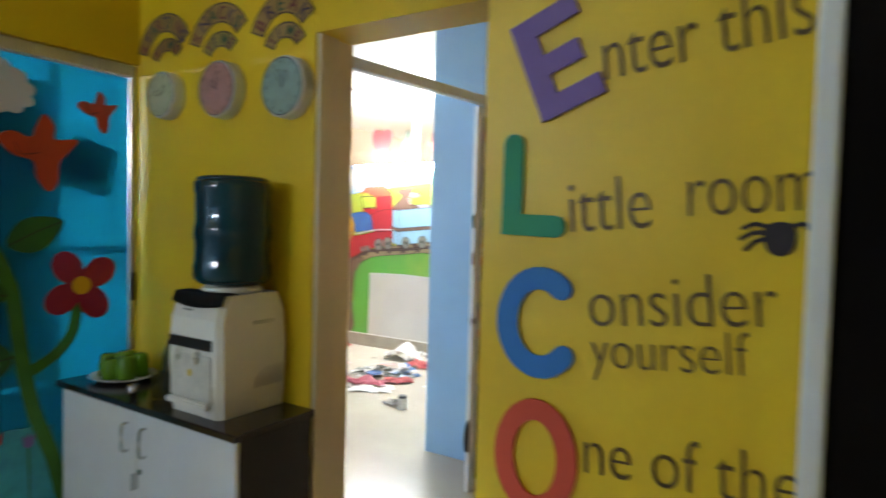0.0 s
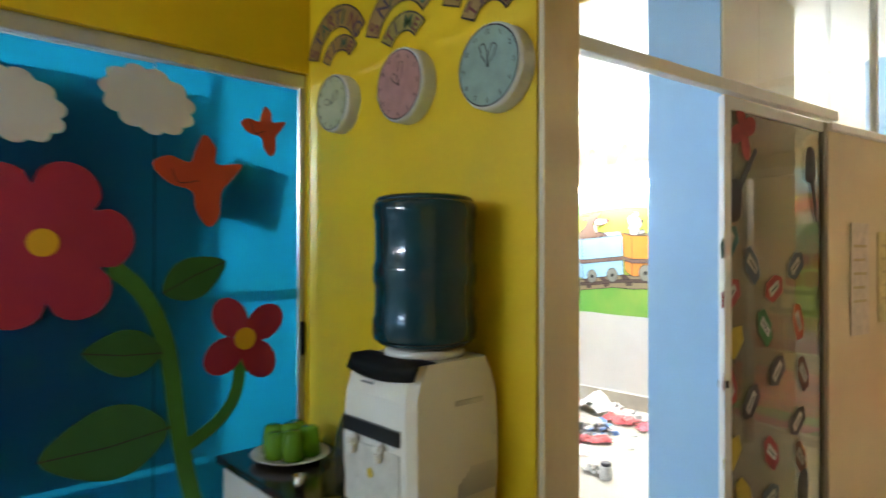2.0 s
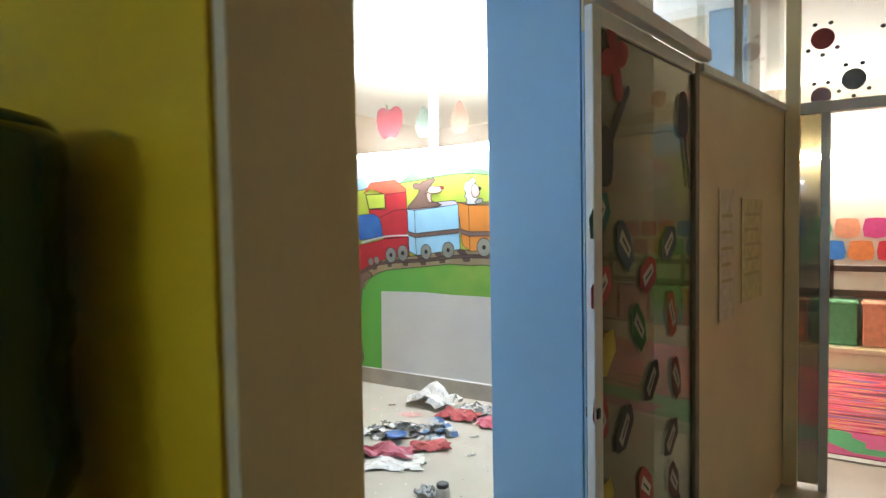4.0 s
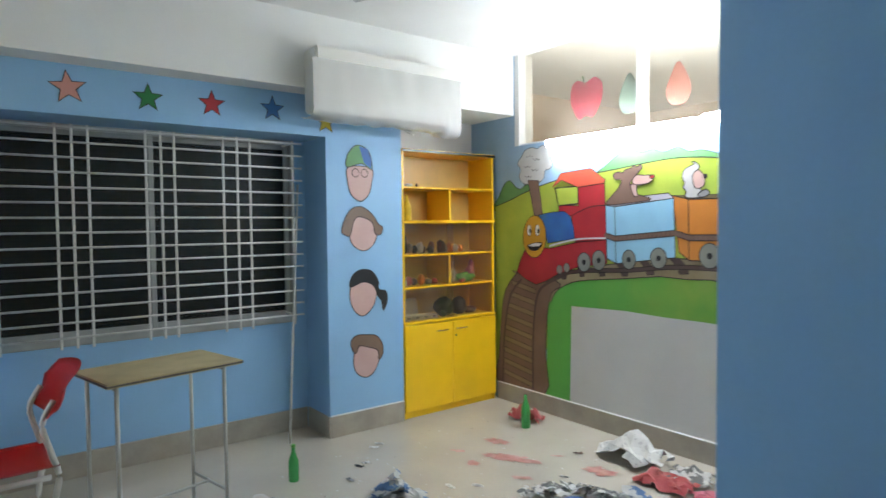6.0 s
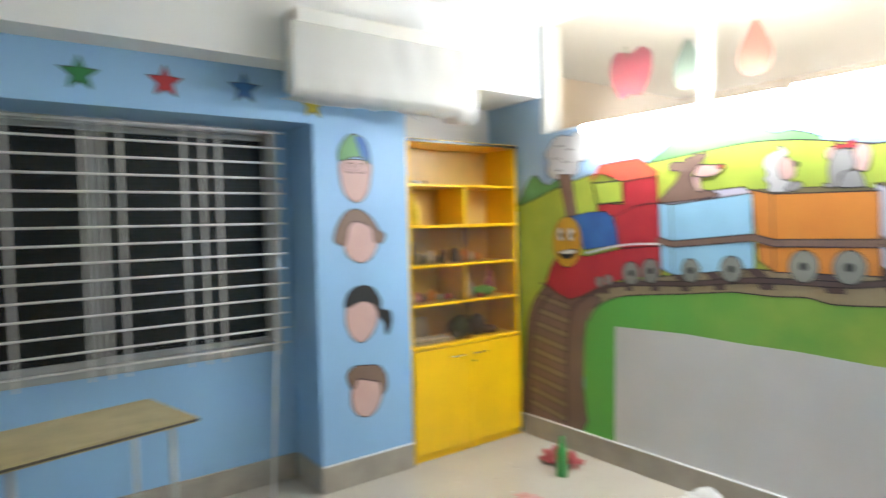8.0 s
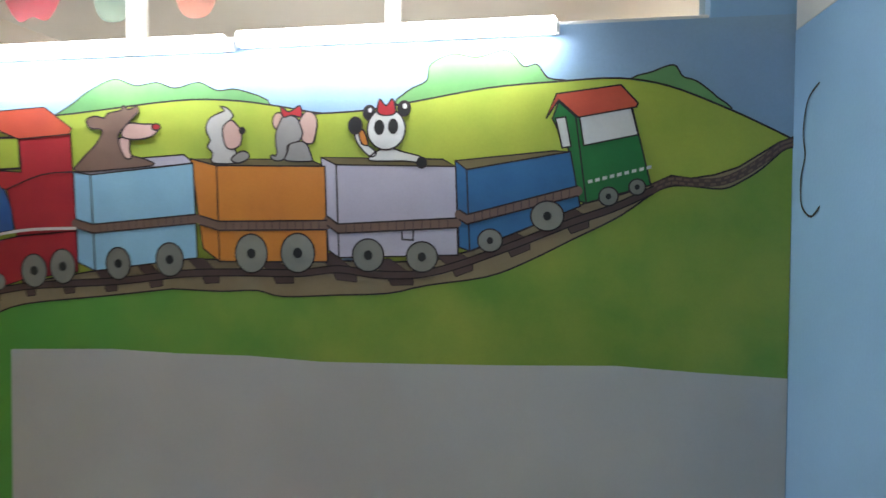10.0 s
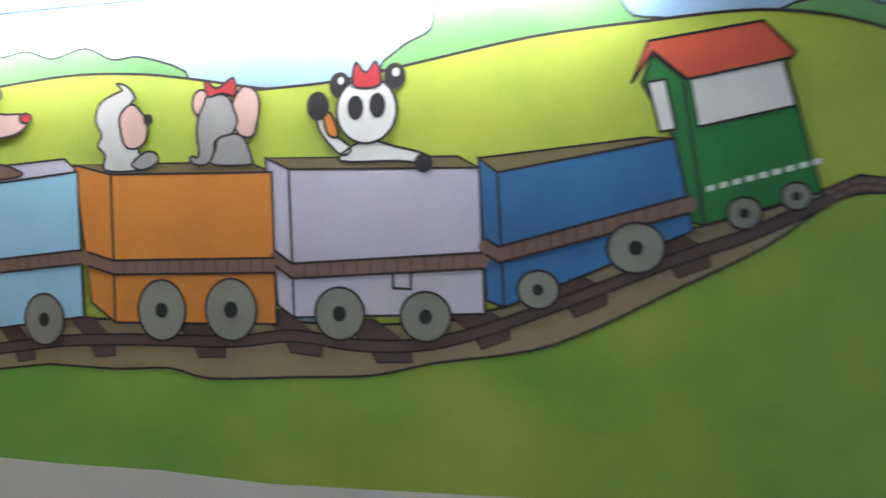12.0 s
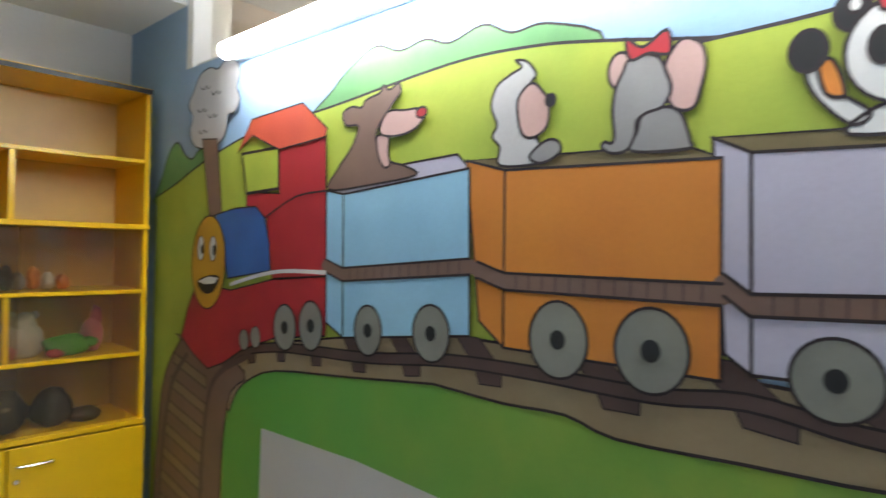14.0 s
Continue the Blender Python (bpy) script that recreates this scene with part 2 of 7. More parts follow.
def lathe(profile, x, y, z, seg=20, m=None):
    """A turned body from (radius, height) pairs."""
    bm = bmesh.new()
    rings = [[bm.verts.new((r * math.cos(2 * math.pi * k / seg), r * math.sin(2 * math.pi * k / seg), h)) for k in range(seg)] for r, h in profile]
    for a, b in zip(rings, rings[1:]):
        for k in range(seg):
            bm.faces.new((a[k], a[(k + 1) % seg], b[(k + 1) % seg], b[k]))
    if profile[0][0] > 0.001:
        bm.faces.new(rings[0][::-1])
    if profile[-1][0] > 0.001:
        bm.faces.new(rings[-1])
    bmesh.ops.remove_doubles(bm, verts=bm.verts[:], dist=1e-5)
    bm.transform(Matrix.Translation((x, y, z)) @ (m or Matrix()))
    return bm


def curve_through(pts, steps=5, closed=True):
    """Catmull-Rom through 2D points."""
    n, out = len(pts), []
    for i in range(n if closed else n - 1):
        g = lambda k: Vector(pts[k % n]) if closed else Vector(pts[max(0, min(n - 1, k))])
        p0, p1, p2, p3 = g(i - 1), g(i), g(i + 1), g(i + 2)
        for s in range(steps):
            t = s / steps
            out.append(0.5 * ((2 * p1) + (p2 - p0) * t + (2 * p0 - 5 * p1 + 4 * p2 - p3) * t * t + (3 * p1 - p0 - 3 * p2 + p3) * t ** 3))
    if not closed:
        out.append(Vector(pts[-1]))
    return out


def ellipse(u, v, a, b, n=28, turn=0.0):
    c, s = math.cos(radians(turn)), math.sin(radians(turn))
    return [Vector((u + a * math.cos(w) * c - b * math.sin(w) * s, v + a * math.cos(w) * s + b * math.sin(w) * c)) for w in (2 * math.pi * k / n for k in range(n))]


def star(u, v, r, inner=0.42, n=5, turn=90.0):
    return [Vector((u + (r if k % 2 == 0 else r * inner) * math.cos(radians(turn + 180 * k / n)), v + (r if k % 2 == 0 else r * inner) * math.sin(radians(turn + 180 * k / n)))) for k in range(2 * n)]


PLANES = {
    "mural": lambda u, v, o: Vector((u, 6.04 - o, v)), "east": lambda u, v, o: Vector((-1.291 - o, u, v)), "glass_n": lambda u, v, o: Vector((u, 6.118 + o, v)),
    "window": lambda u, v, o: Vector((-5.175 + o, u, v)), "pillar": lambda u, v, o: Vector((-5.15 + o, u, v)), "blind": lambda u, v, o: Vector((-2.312 + o, u, v)),
    "clock": lambda u, v, o: Vector((u, 1.95 - o, v)), "letters": lambda u, v, o: Vector((u, 1.2 - o, v)), "lintel": lambda u, v, o: Vector((-2.30 + o, u, v)),
    "leaf": lambda u, v, o: Vector((-1.411 + 0.13 * (0.857 * (u - 3.09) + 0.02) + o, 3.31 + 0.857 * (u - 3.09), 1.45 + (v - 1.45) * (1.10 - 0.07 * (u - 3.09)))), "cross": lambda u, v, o: Vector((u, 5.47 - o, v)), "back": lambda u, v, o: Vector((u, 9.2 - o, v)),
    "floor": lambda u, v, o: Vector((u, v, o)),
}


def flat(plane, pts, off, thick=0.0):
    """A flat shape on a wall, a coat of paint or a cut sheet of that thickness."""
    bm = bmesh.new()
    f = PLANES[plane]
    fc = bm.faces.new([bm.verts.new(f(p[0], p[1], off + thick)) for p in pts])
    fc.normal_update()
    if thick:
        r = bmesh.ops.extrude_face_region(bm, geom=[fc])
        d = f(0, 0, off) - f(0, 0, off + thick)
        bmesh.ops.translate(bm, vec=d, verts=[e for e in r["geom"] if isinstance(e, bmesh.types.BMVert)])
    bm.normal_update()
    bmesh.ops.triangulate(bm, faces=bm.faces[:])
    bmesh.ops.recalc_face_normals(bm, faces=bm.faces[:])
    return bm


def stroke(plane, pts, width, off, closed=False, thick=0.0, caps=True):
    """A brushed or cut line of even width along 2D points."""
    bm = bmesh.new()
    f, pts = PLANES[plane], [Vector(p) for p in pts]
    n, left, right = len(pts), [], []
    for i, p in enumerate(pts):
        a = pts[i - 1] if (closed or i) else p
        b = pts[(i + 1) % n] if (closed or i < n - 1) else p
        d1, d2 = (p - a), (b - p)
        d1 = d1.normalized() if d1.length > 1e-7 else d2.normalized()
        d2 = d2.normalized() if d2.length > 1e-7 else d1
        t = d1 + d2
        t = t.normalized() if t.length > 0.2 else d1
        k = width / 2 / max(0.5, t.dot(d1))
        nn = Vector((-t.y, t.x)) * k
        left.append(p + nn)
        right.append(p - nn)
    mk = lambda p: bm.verts.new(f(p[0], p[1], off + thick))
    lv, rv = [mk(p) for p in left], [mk(p) for p in right]
    for i in range(n if closed else n - 1):
        j = (i + 1) % n
        bm.faces.new((lv[i], rv[i], rv[j], lv[j]))
    if caps and not closed:
        for k, sgn in ((0, 1), (-1, -1)):
            c, r0 = pts[k], left[k] - pts[k]
            arc = []
            for s in range(1, 6):
                a = sgn * math.pi * s / 6
                arc.append(mk(c + Vector((r0.x * math.cos(a) - r0.y * math.sin(a), r0.x * math.sin(a) + r0.y * math.cos(a)))))
            bm.faces.new([lv[k]] + arc + [rv[k]])
    if thick:
        r = bmesh.ops.extrude_face_region(bm, geom=bm.faces[:])
        d = f(0, 0, off) - f(0, 0, off + thick)
        bmesh.ops.translate(bm, vec=d, verts=[e for e in r["geom"] if isinstance(e, bmesh.types.BMVert)])
    bmesh.ops.recalc_face_normals(bm, faces=bm.faces[:])
    return bm


LAYER = 0.0006


def paint(name, plane, pts, material, parent, layer=1, line=0.009, smooth=0, label="", thick=0.0):
    """A painted or cut shape with its dark outline as a second part under it."""
    pts = curve_through(pts, smooth) if smooth else [Vector(p) for p in pts]
    line *= 0.8
    ob = part(name, flat(plane, pts, 0.002 + layer * LAYER, thick), material, parent, label)
    if line:
        part("outline", stroke(plane, pts, line, 0.002 + layer * LAYER + thick + 0.0003, closed=True), LINE, ob)
    return ob


def line(name, plane, pts, width, material, parent, layer=1, smooth=0, thick=0.0):
    pts = curve_through(pts, smooth, False) if smooth else pts
    return part(name, stroke(plane, pts, width, 0.002 + layer * LAYER, thick=thick), material, parent)


def word(text, size, plane, u, v, off, material, parent=None, name="letter", turn=0.0, bold=0.0, depth=0.001, narrow=1.0):
    """Upright writing on a wall, from its lower left corner."""
    cu = bpy.data.curves.new("w", "FONT")
    cu.body, cu.size, cu.offset, cu.extrude = text, size, bold, depth
    tmp = bpy.data.objects.new("w", cu)
    scene.collection.objects.link(tmp)
    bpy.context.view_layer.update()
    me = bpy.data.meshes.new_from_object(tmp.evaluated_get(bpy.context.evaluated_depsgraph_get()))
    bpy.data.objects.remove(tmp)
    bpy.data.curves.remove(cu)
    f, c, s = PLANES[plane], math.cos(radians(turn)), math.sin(radians(turn))
    for vt in me.vertices:
        x, y, z = vt.co
        x *= narrow
        vt.co = f(u + x * c - y * s, v + x * s + y * c, off + z)
    me.materials.clear()
    me.materials.append(material)
    me.name = name
    ob = new(name, me)
    if parent:
        ob.parent = parent
        ob.matrix_parent_inverse = parent.matrix_basis.inverted()
    return ob


def wall(name, bm, material, label=""):
    return tagged(part(name, bm, material), label, "", "", "structure")


# ---- the large structure ----
H = 2.85
wall("floor", box(-7, -2.5, -0.12, 3.2, 9.6, 0), FLOOR)
wall("ceiling", box(-7, -2.5, H, 3.2, 9.6, H + 0.1), WHITE)

# big room: window side
wall("wall_west_pillar_south", box(-5.9, -1.6, 0, -5.15, 2.455, 2.37), BLUE, "sky-blue painted wall with painted balloons")
wall("wall_west_pillar_north", box(-5.9, 4.44, 0, -5.175, 5.06, 2.37), BLUE)
wall("wall_west_lintel", box(-5.9, 2.455, 2.10, -5.175, 4.44, 2.37), BLUE)
wall("wall_west_recess_left", box(-5.68, 2.455, 0, -5.52, 2.50, 2.10), BLUE)
wall("wall_west_recess_right", box(-5.68, 4.36, 0, -5.52, 4.44, 2.10), BLUE)
wall("wall_west_below_window", box(-5.68, 2.50, 0, -5.52, 4.36, 0.79), BLUE)
wall("wall_west_beam", box(-5.9, -1.6, 2.37, -4.98, 6.04, H), WHITE)
wall("wall_west_niche", box(-5.9, 5.06, 0, -5.52, 6.04, 2.37), BARE)
# mural side
wall("wall_north", box(-5.9, 6.04, 0, -1.283, 6.19, 2.12), SKY, "wall painted with a sky and a train")
wall("wall_north_upper_left", box(-5.9, 6.04, 2.12, -4.965, 6.19, H), SKY)
wall("wall_north_post", box(-4.965, 6.036, 2.12, -4.915, 6.19, H), WHITE)
wall("wall_north_upper_right", box(-1.57, 6.04, 2.12, -1.283, 6.19, H), BLUE)
wall("wall_south", box(-5.9, -1.75, 0, 1.5, -1.6, H), BLUE)
# clock wall between lobby and room: yellow outside, blue inside, cream end
wall("wall_clock", box(-2.30, 1.95, 0, -1.275, 2.04, H), YELLOW, "bright yellow painted wall with paper clocks")
wall("wall_clock_inner", box(-2.30, 2.044, 0, -1.345, 2.203, H), BLUE)
wall("wall_clock_end", box(-1.271, 1.954, 0, -1.255, 2.04, 2.088), CREAM)
wall("wall_clock_reveal", box(-1.341, 2.044, 0, -1.333, 2.203, H), CREAM)
wall("wall_header", box(-1.271, 1.95, 2.09, 0.62, 2.12, H), YELLOW)
# column beside the opening
wall("column", box(-1.952, 3.68, 0, -1.590, 4.10, H), BLUE, "sky-blue painted square column")
wall("column_corner", box(-1.586, 3.684, 0, -1.578, 3.772, 2.14), BLUE)
wall("column_face", box(-1.586, 3.776, 0, -1.578, 4.10, 2.14), CREAM)
wall("column_face_upper", box(-1.586, 3.684, 2.144, -1.578, 4.10, H), CREAM)
wall("wall_screen", box(-1.62, 4.104, 0, -1.578, 4.62, H), CREAM)
# board partition on the corridor side, its end by the glass
bm = bmesh.new()
plan = ((-1.345, 4.21), (-1.283, 4.75), (-1.283, 6.04), (-1.09, 6.04), (-1.09, 5.5), (-1.30, 4.21))
vs = [bm.verts.new((x, y, 0)) for x, y in plan]
fc = bm.faces.new(vs)
r = bmesh.ops.extrude_face_region(bm, geom=[fc])
bmesh.ops.translate(bm, vec=(0, 0, 2.06), verts=[e for e in r["geom"] if isinstance(e, bmesh.types.BMVert)])
bmesh.ops.recalc_face_normals(bm, faces=bm.faces[:])
wall("wall_board_partition", bm, CREAM, "plain cream board partition")
wall("wall_board_room_side", box(-1.290, 4.76, 0, -1.285, 6.036, 2.06), BLUE)
wall("wall_east_upper_post", box(-1.288, 5.545, 2.064, -1.268, 6.036, H), WHITE)
# lobby
wall("wall_glass_header", box(-2.42, -1.6, 2.10, -2.302, 1.95, H), YELLOW)
wall("wall_corner_return", box(-2.42, 1.95, 0, -2.304, 2.12, H), YELLOW)
wall("wall_letters", box(-0.205, 1.2, 0, 0.192, 1.30, H), YELLOW, "narrow yellow wall with coloured foam letters")
wall("wall_letters_back", box(0.20, 1.26, 0, 1.5, 1.36, H), DARK)
wall("wall_lobby_east", box(1.4, -1.6, 0, 1.5, 1.26, H), YELLOW)
wall("wall_corridor_east", box(0.62, 1.364, 0, 0.74, 5.4, H), CREAM)
# far playroom
wall("wall_far_back", box(-6.0, 9.2, 0, 3.2, 9.32, H), BEIGE)
wall("wall_far_west", box(-6.02, 6.19, 0, -5.9, 9.2, H), BEIGE)
wall("wall_far_east", box(3.0, 5.4, 0, 3.12, 9.2, H), BEIGE)
wall("wall_far_south", box(0.74, 5.4, 0, 3.0, 5.5, H), BEIGE)

for i, (a, b) in enumerate((((-5.146, -1.6, 0), (-5.132, 2.469, 0.15)), ((-5.52, 2.46, 0), (-5.505, 4.425, 0.15)), ((-5.50, 4.425, 0), (-5.16, 4.439, 0.15)), ((-5.172, 4.44, 0), (-5.158, 5.055, 0.15)),
                             ((-5.18, 6.024, 0), (-1.294, 6.038, 0.14)))):
    wall("baseboard_%d" % (i + 1), box(*a, *b, 0.002), SKIRT)
    if i in (3, 4):
        wall("trim_%d" % (i + 1), box(a[0], a[1], b[2] + 0.001, b[0], b[1], b[2] + 0.006), WHITE)


# ---- lamps: tubes in view, and unseen ones added for brightness ----
def tube_lamp(x, y, z, length, material, label, turn=0.0):
    """Wall batten with a lit tube, lampholders and a shallow body; faces -y."""
    t = thing("tube_light", x, y, z, label, "lamp")
    m = Matrix.Translation((x, y, z)) @ Matrix.Rotation(radians(turn), 4, "Z")
    part("body", moved(box(-length / 2 - 0.02, -0.032, -0.02, length / 2 + 0.02, 0, 0.02, 0.004), m), WHITE_ALU, t, "white metal batten")
    # made thicker than a real tube, so its shape takes in the bloom
    part("bloom_wide_tube", moved(tube([(-length / 2, -0.066, 0), (length / 2, -0.066, 0)], 0.030, 16), m), material, t, "glowing white tube, thickened to take in its bloom", True)
    for s in (-1, 1):
        part("lampholder", moved(box(s * length / 2 - 0.008, -0.084, -0.018, s * length / 2 + 0.010, -0.033, 0.018, 0.004), m), WHITE_ALU, t)
    return t


tube_lamp(-3.945, 6.037, 2.09, 1.18, TUBE, "lit fluorescent tube light on the painted wall")
tube_lamp(-2.70, 6.037, 2.10, 1.18, TUBE, "lit fluorescent tube light on the painted wall")
tube_lamp(-0.75, 9.197, 2.10, 1.18, TUBE2, "lit fluorescent tube light in the far playroom")
# unseen tube, added to brighten the room behind the transom
tube_lamp(-3.4, 6.193, 1.85, 1.18, TUBE2, "lit fluorescent tube light in the far playroom", 180)
# unseen tubes, added to light the lobby and the back of the paper
tube_lamp(-1.75, -1.597, 2.0, 0.9, TUBE3, "unseen tube light added on the south wall for the lobby", 180)
tube_lamp(-5.147, 0.35, 2.1, 1.18, TUBE4, "unseen tube light added on the window wall as backlight", 90)


# ---- window with grille ----
def window_unit():
    w = thing("window_1", -5.5, 3.43, 0.79, "wide aluminium sliding window with black night behind", "window", "", "structure")
    y0, y1, z0, z1 = 2.50, 4.36, 0.79, 2.10
    alu = mat("dull_window_aluminium", (0.42, 0.42, 0.40), 0.4, 0.1, 8.0, 0.02, 200, metal=0.3)
    for nm, b in (("window_frame", (-5.60, y0, z0, -5.52, y0 + 0.045, z1)), ("window_frame", (-5.60, y1 - 0.03, z0, -5.52, y1, z1)), ("window_frame", (-5.60, y0 + 0.045, z1 - 0.03, -5.52, y1 - 0.03, z1)),
                  ("window_sill", (-5.60, y0 + 0.045, z0, -5.52, y1 - 0.03, z0 + 0.05))):
        part(nm, box(*b, 0.004), alu, w)
    for k, (a, b, x) in enumerate(((2.55, 3.418, -5.548), (3.385, 4.33, -5.578))):
        sash = part("sash", join(box(x - 0.012, a, z0 + 0.05, x + 0.012, a + 0.032, z1 - 0.03, 0.003), box(x - 0.012, b - 0.032, z0 + 0.05, x + 0.012, b, z1 - 0.03, 0.003),
                                 box(x - 0.011, a + 0.032, z0 + 0.05, x + 0.011, b - 0.032, z0 + 0.085, 0.003), box(x - 0.011, a + 0.032, z1 - 0.06, x + 0.011, b - 0.032, z1 - 0.03, 0.003)), alu, w)
        part("pane", box(x - 0.003, a + 0.025, z0 + 0.078, x + 0.003, b - 0.025, z1 - 0.052), NIGHT_GLASS, sash)
    part("handle", box(-5.536, 2.556, 1.36, -5.523, 2.574, 1.52, 0.003), BLACK, w)
    g = thing("window_grille", -5.42, 3.43, 0.82, "white-painted steel bar grille over the window", "window grille")
    x = -5.36
    for y in (2.590, 2.873, 2.953, 3.034, 3.338, 3.424, 3.501, 3.800, 3.892, 3.976, 4.276):
        part("upright", box(x - 0.010, y - 0.007, 0.80, x + 0.002, y + 0.007, 2.08, 0.002), WHITE_STEEL, g)
    for k in range(15):
        z = 0.866 + k * 0.0853
        part("crossbar", tube([(x + 0.008, 2.515, z), (x + 0.008, 4.34, z)], 0.006, 8), WHITE_STEEL, g, "", True)
    for y, z in ((2.590, 2.061), (4.276, 2.061), (2.590, 0.866), (4.276, 0.866)):
        part("bracket", box(-5.52, y - 0.005, z - 0.006, -5.352, y + 0.005, z + 0.006, 0.001), WHITE_STEEL, g)


window_unit()
wall("backdrop", box(-9.0, -1.0, -0.5, -8.98, 8.0, 4.0), mat("night_dark", (0.006, 0.007, 0.010), 0.9, 0.2, 0.7, 0))


# ---- air conditioner wrapped in plastic ----
def air_conditioner():
    a = thing("air_conditioner", -4.98, 4.75, 2.19, "white wall air conditioner wrapped in thin plastic sheet", "air conditioner")
    part("body", box(-4.98, 4.20, 2.20, -4.80, 5.30, 2.60, 0.012, 2), mat("off_white_plastic", (0.74, 0.72, 0.66), 0.4, 0.05), a)
    wrap = pane("thin_plastic_wrap", (0.88, 0.88, 0.86), haze=0.45, hazecol=(0.75, 0.75, 0.72), rough=0.4)
    bm = bmesh.new()
    rows = []
    path = [(-4.79, 2.52), (-4.788, 2.42), (-4.785, 2.30), (-4.79, 2.20), (-4.81, 2.165), (-4.86, 2.15), (-4.92, 2.155), (-4.97, 2.17)]
    for i in range(49):
        y = 4.17 + 1.16 * i / 48
        sag = 0.02 * noise.noise((y * 3, 1, 0)) - (0.03 if i > 42 else 0)
        rows.append([bm.verts.new((px + 0.010 * noise.noise((y * 9, k, 2)), y, pz + (sag if k > 2 else 0) + 0.012 * noise.noise((y * 14, k * 1.7, 4)) * (k > 1))) for k, (px, pz) in enumerate(path)])
    for p, q in zip(rows, rows[1:]):
        for k in range(len(path) - 1):
            bm.faces.new((p[k], p[k + 1], q[k + 1], q[k]))
    part("plastic_wrap", bm, wrap, a, "crumpled clear plastic sheet", True)
    part("cable", tube(curve3([(-5.0, 4.92, 2.22), (-4.95, 4.94, 2.16), (-4.93, 5.0, 2.13), (-5.0, 5.04, 2.15), (-5.1, 5.06, 2.2)]), 0.008, 6), WHITE_STEEL, a, "", True)


def curve3(pts, steps=6):
    n, out = len(pts), []
    for i in range(n - 1):
        p0, p1, p2, p3 = (Vector(pts[max(0, min(n - 1, i + k))]) for k in (-1, 0, 1, 2))
        for s in range(steps):
            t = s / steps
            out.append(0.5 * ((2 * p1) + (p2 - p0) * t + (2 * p0 - 5 * p1 + 4 * p2 - p3) * t * t + (3 * p1 - p0 - 3 * p2 + p3) * t ** 3))
    return out + [Vector(pts[-1])]


air_conditioner()


# ---- transom over the mural ----
def transom():
    t = thing("window_2", -3.2, 6.1, 2.12, "clear glass transom with fruit cut-outs over the painted wall", "window", "", "structure")
    x0, x1, z0, z1 = -4.915, -1.57, 2.12, H
    for x in (-3.80, -2.72):
        part("mullion", box(x - 0.025, 6.06, z0, x + 0.025, 6.14, z1, 0.004), WHITE_ALU, t)
    part("window_sill", box(x0, 6.05, z0, x1, 6.18, z0 + 0.015, 0.003), WHITE_ALU, t)
    for a, b in ((x0, -3.825), (-3.775, -2.745), (-2.695, x1)):
        part("pane", box(a, 6.106, z0 + 0.02, b, 6.112, z1), TRANSOM, t)
    apple = [(-4.31, 2.50), (-4.24, 2.525), (-4.18, 2.47), (-4.19, 2.36), (-4.25, 2.27), (-4.31, 2.285), (-4.37, 2.27), (-4.43, 2.37), (-4.43, 2.48), (-4.38, 2.525)]
    c = thing("fruit_cutout", -4.31, 6.10, 2.27, "red paper apple stuck on the transom glass", "wall decoration", "fruit cut-outs on the glass")
    part("apple", flat("glass_n", [(-4.30 + (q[0] + 4.31) * 1.16, 2.405 + (q[1] - 2.395) * 1.12) for q in curve_through(apple, 4)], 0.0, 0.003), RPAPER, c)
    part("stalk", stroke("glass_n", [(-4.31, 2.50), (-4.33, 2.57)], 0.012, 0.0, thick=0.003), GPAPER2, c)
    for u, col, lab in ((-3.92, mat("grey_green_paper", (0.16, 0.24, 0.20), 0.7), "dark green paper pear stuck on the transom glass"), (-3.55, mat("faded_salmon_paper", (0.46, 0.17, 0.12), 0.7), "faded salmon paper fruit stuck on the transom glass")):
        c = thing("fruit_cutout", u, 6.10, 2.25, lab, "wall decoration", "fruit cut-outs on the glass")
        part("fruit", flat("glass_n", curve_through([(u, 2.52), (u + 0.05, 2.45), (u + 0.09, 2.34), (u + 0.05, 2.25), (u - 0.05, 2.25), (u - 0.09, 2.34), (u - 0.05, 2.45)], 4), 0.0, 0.003), col, c)


transom()


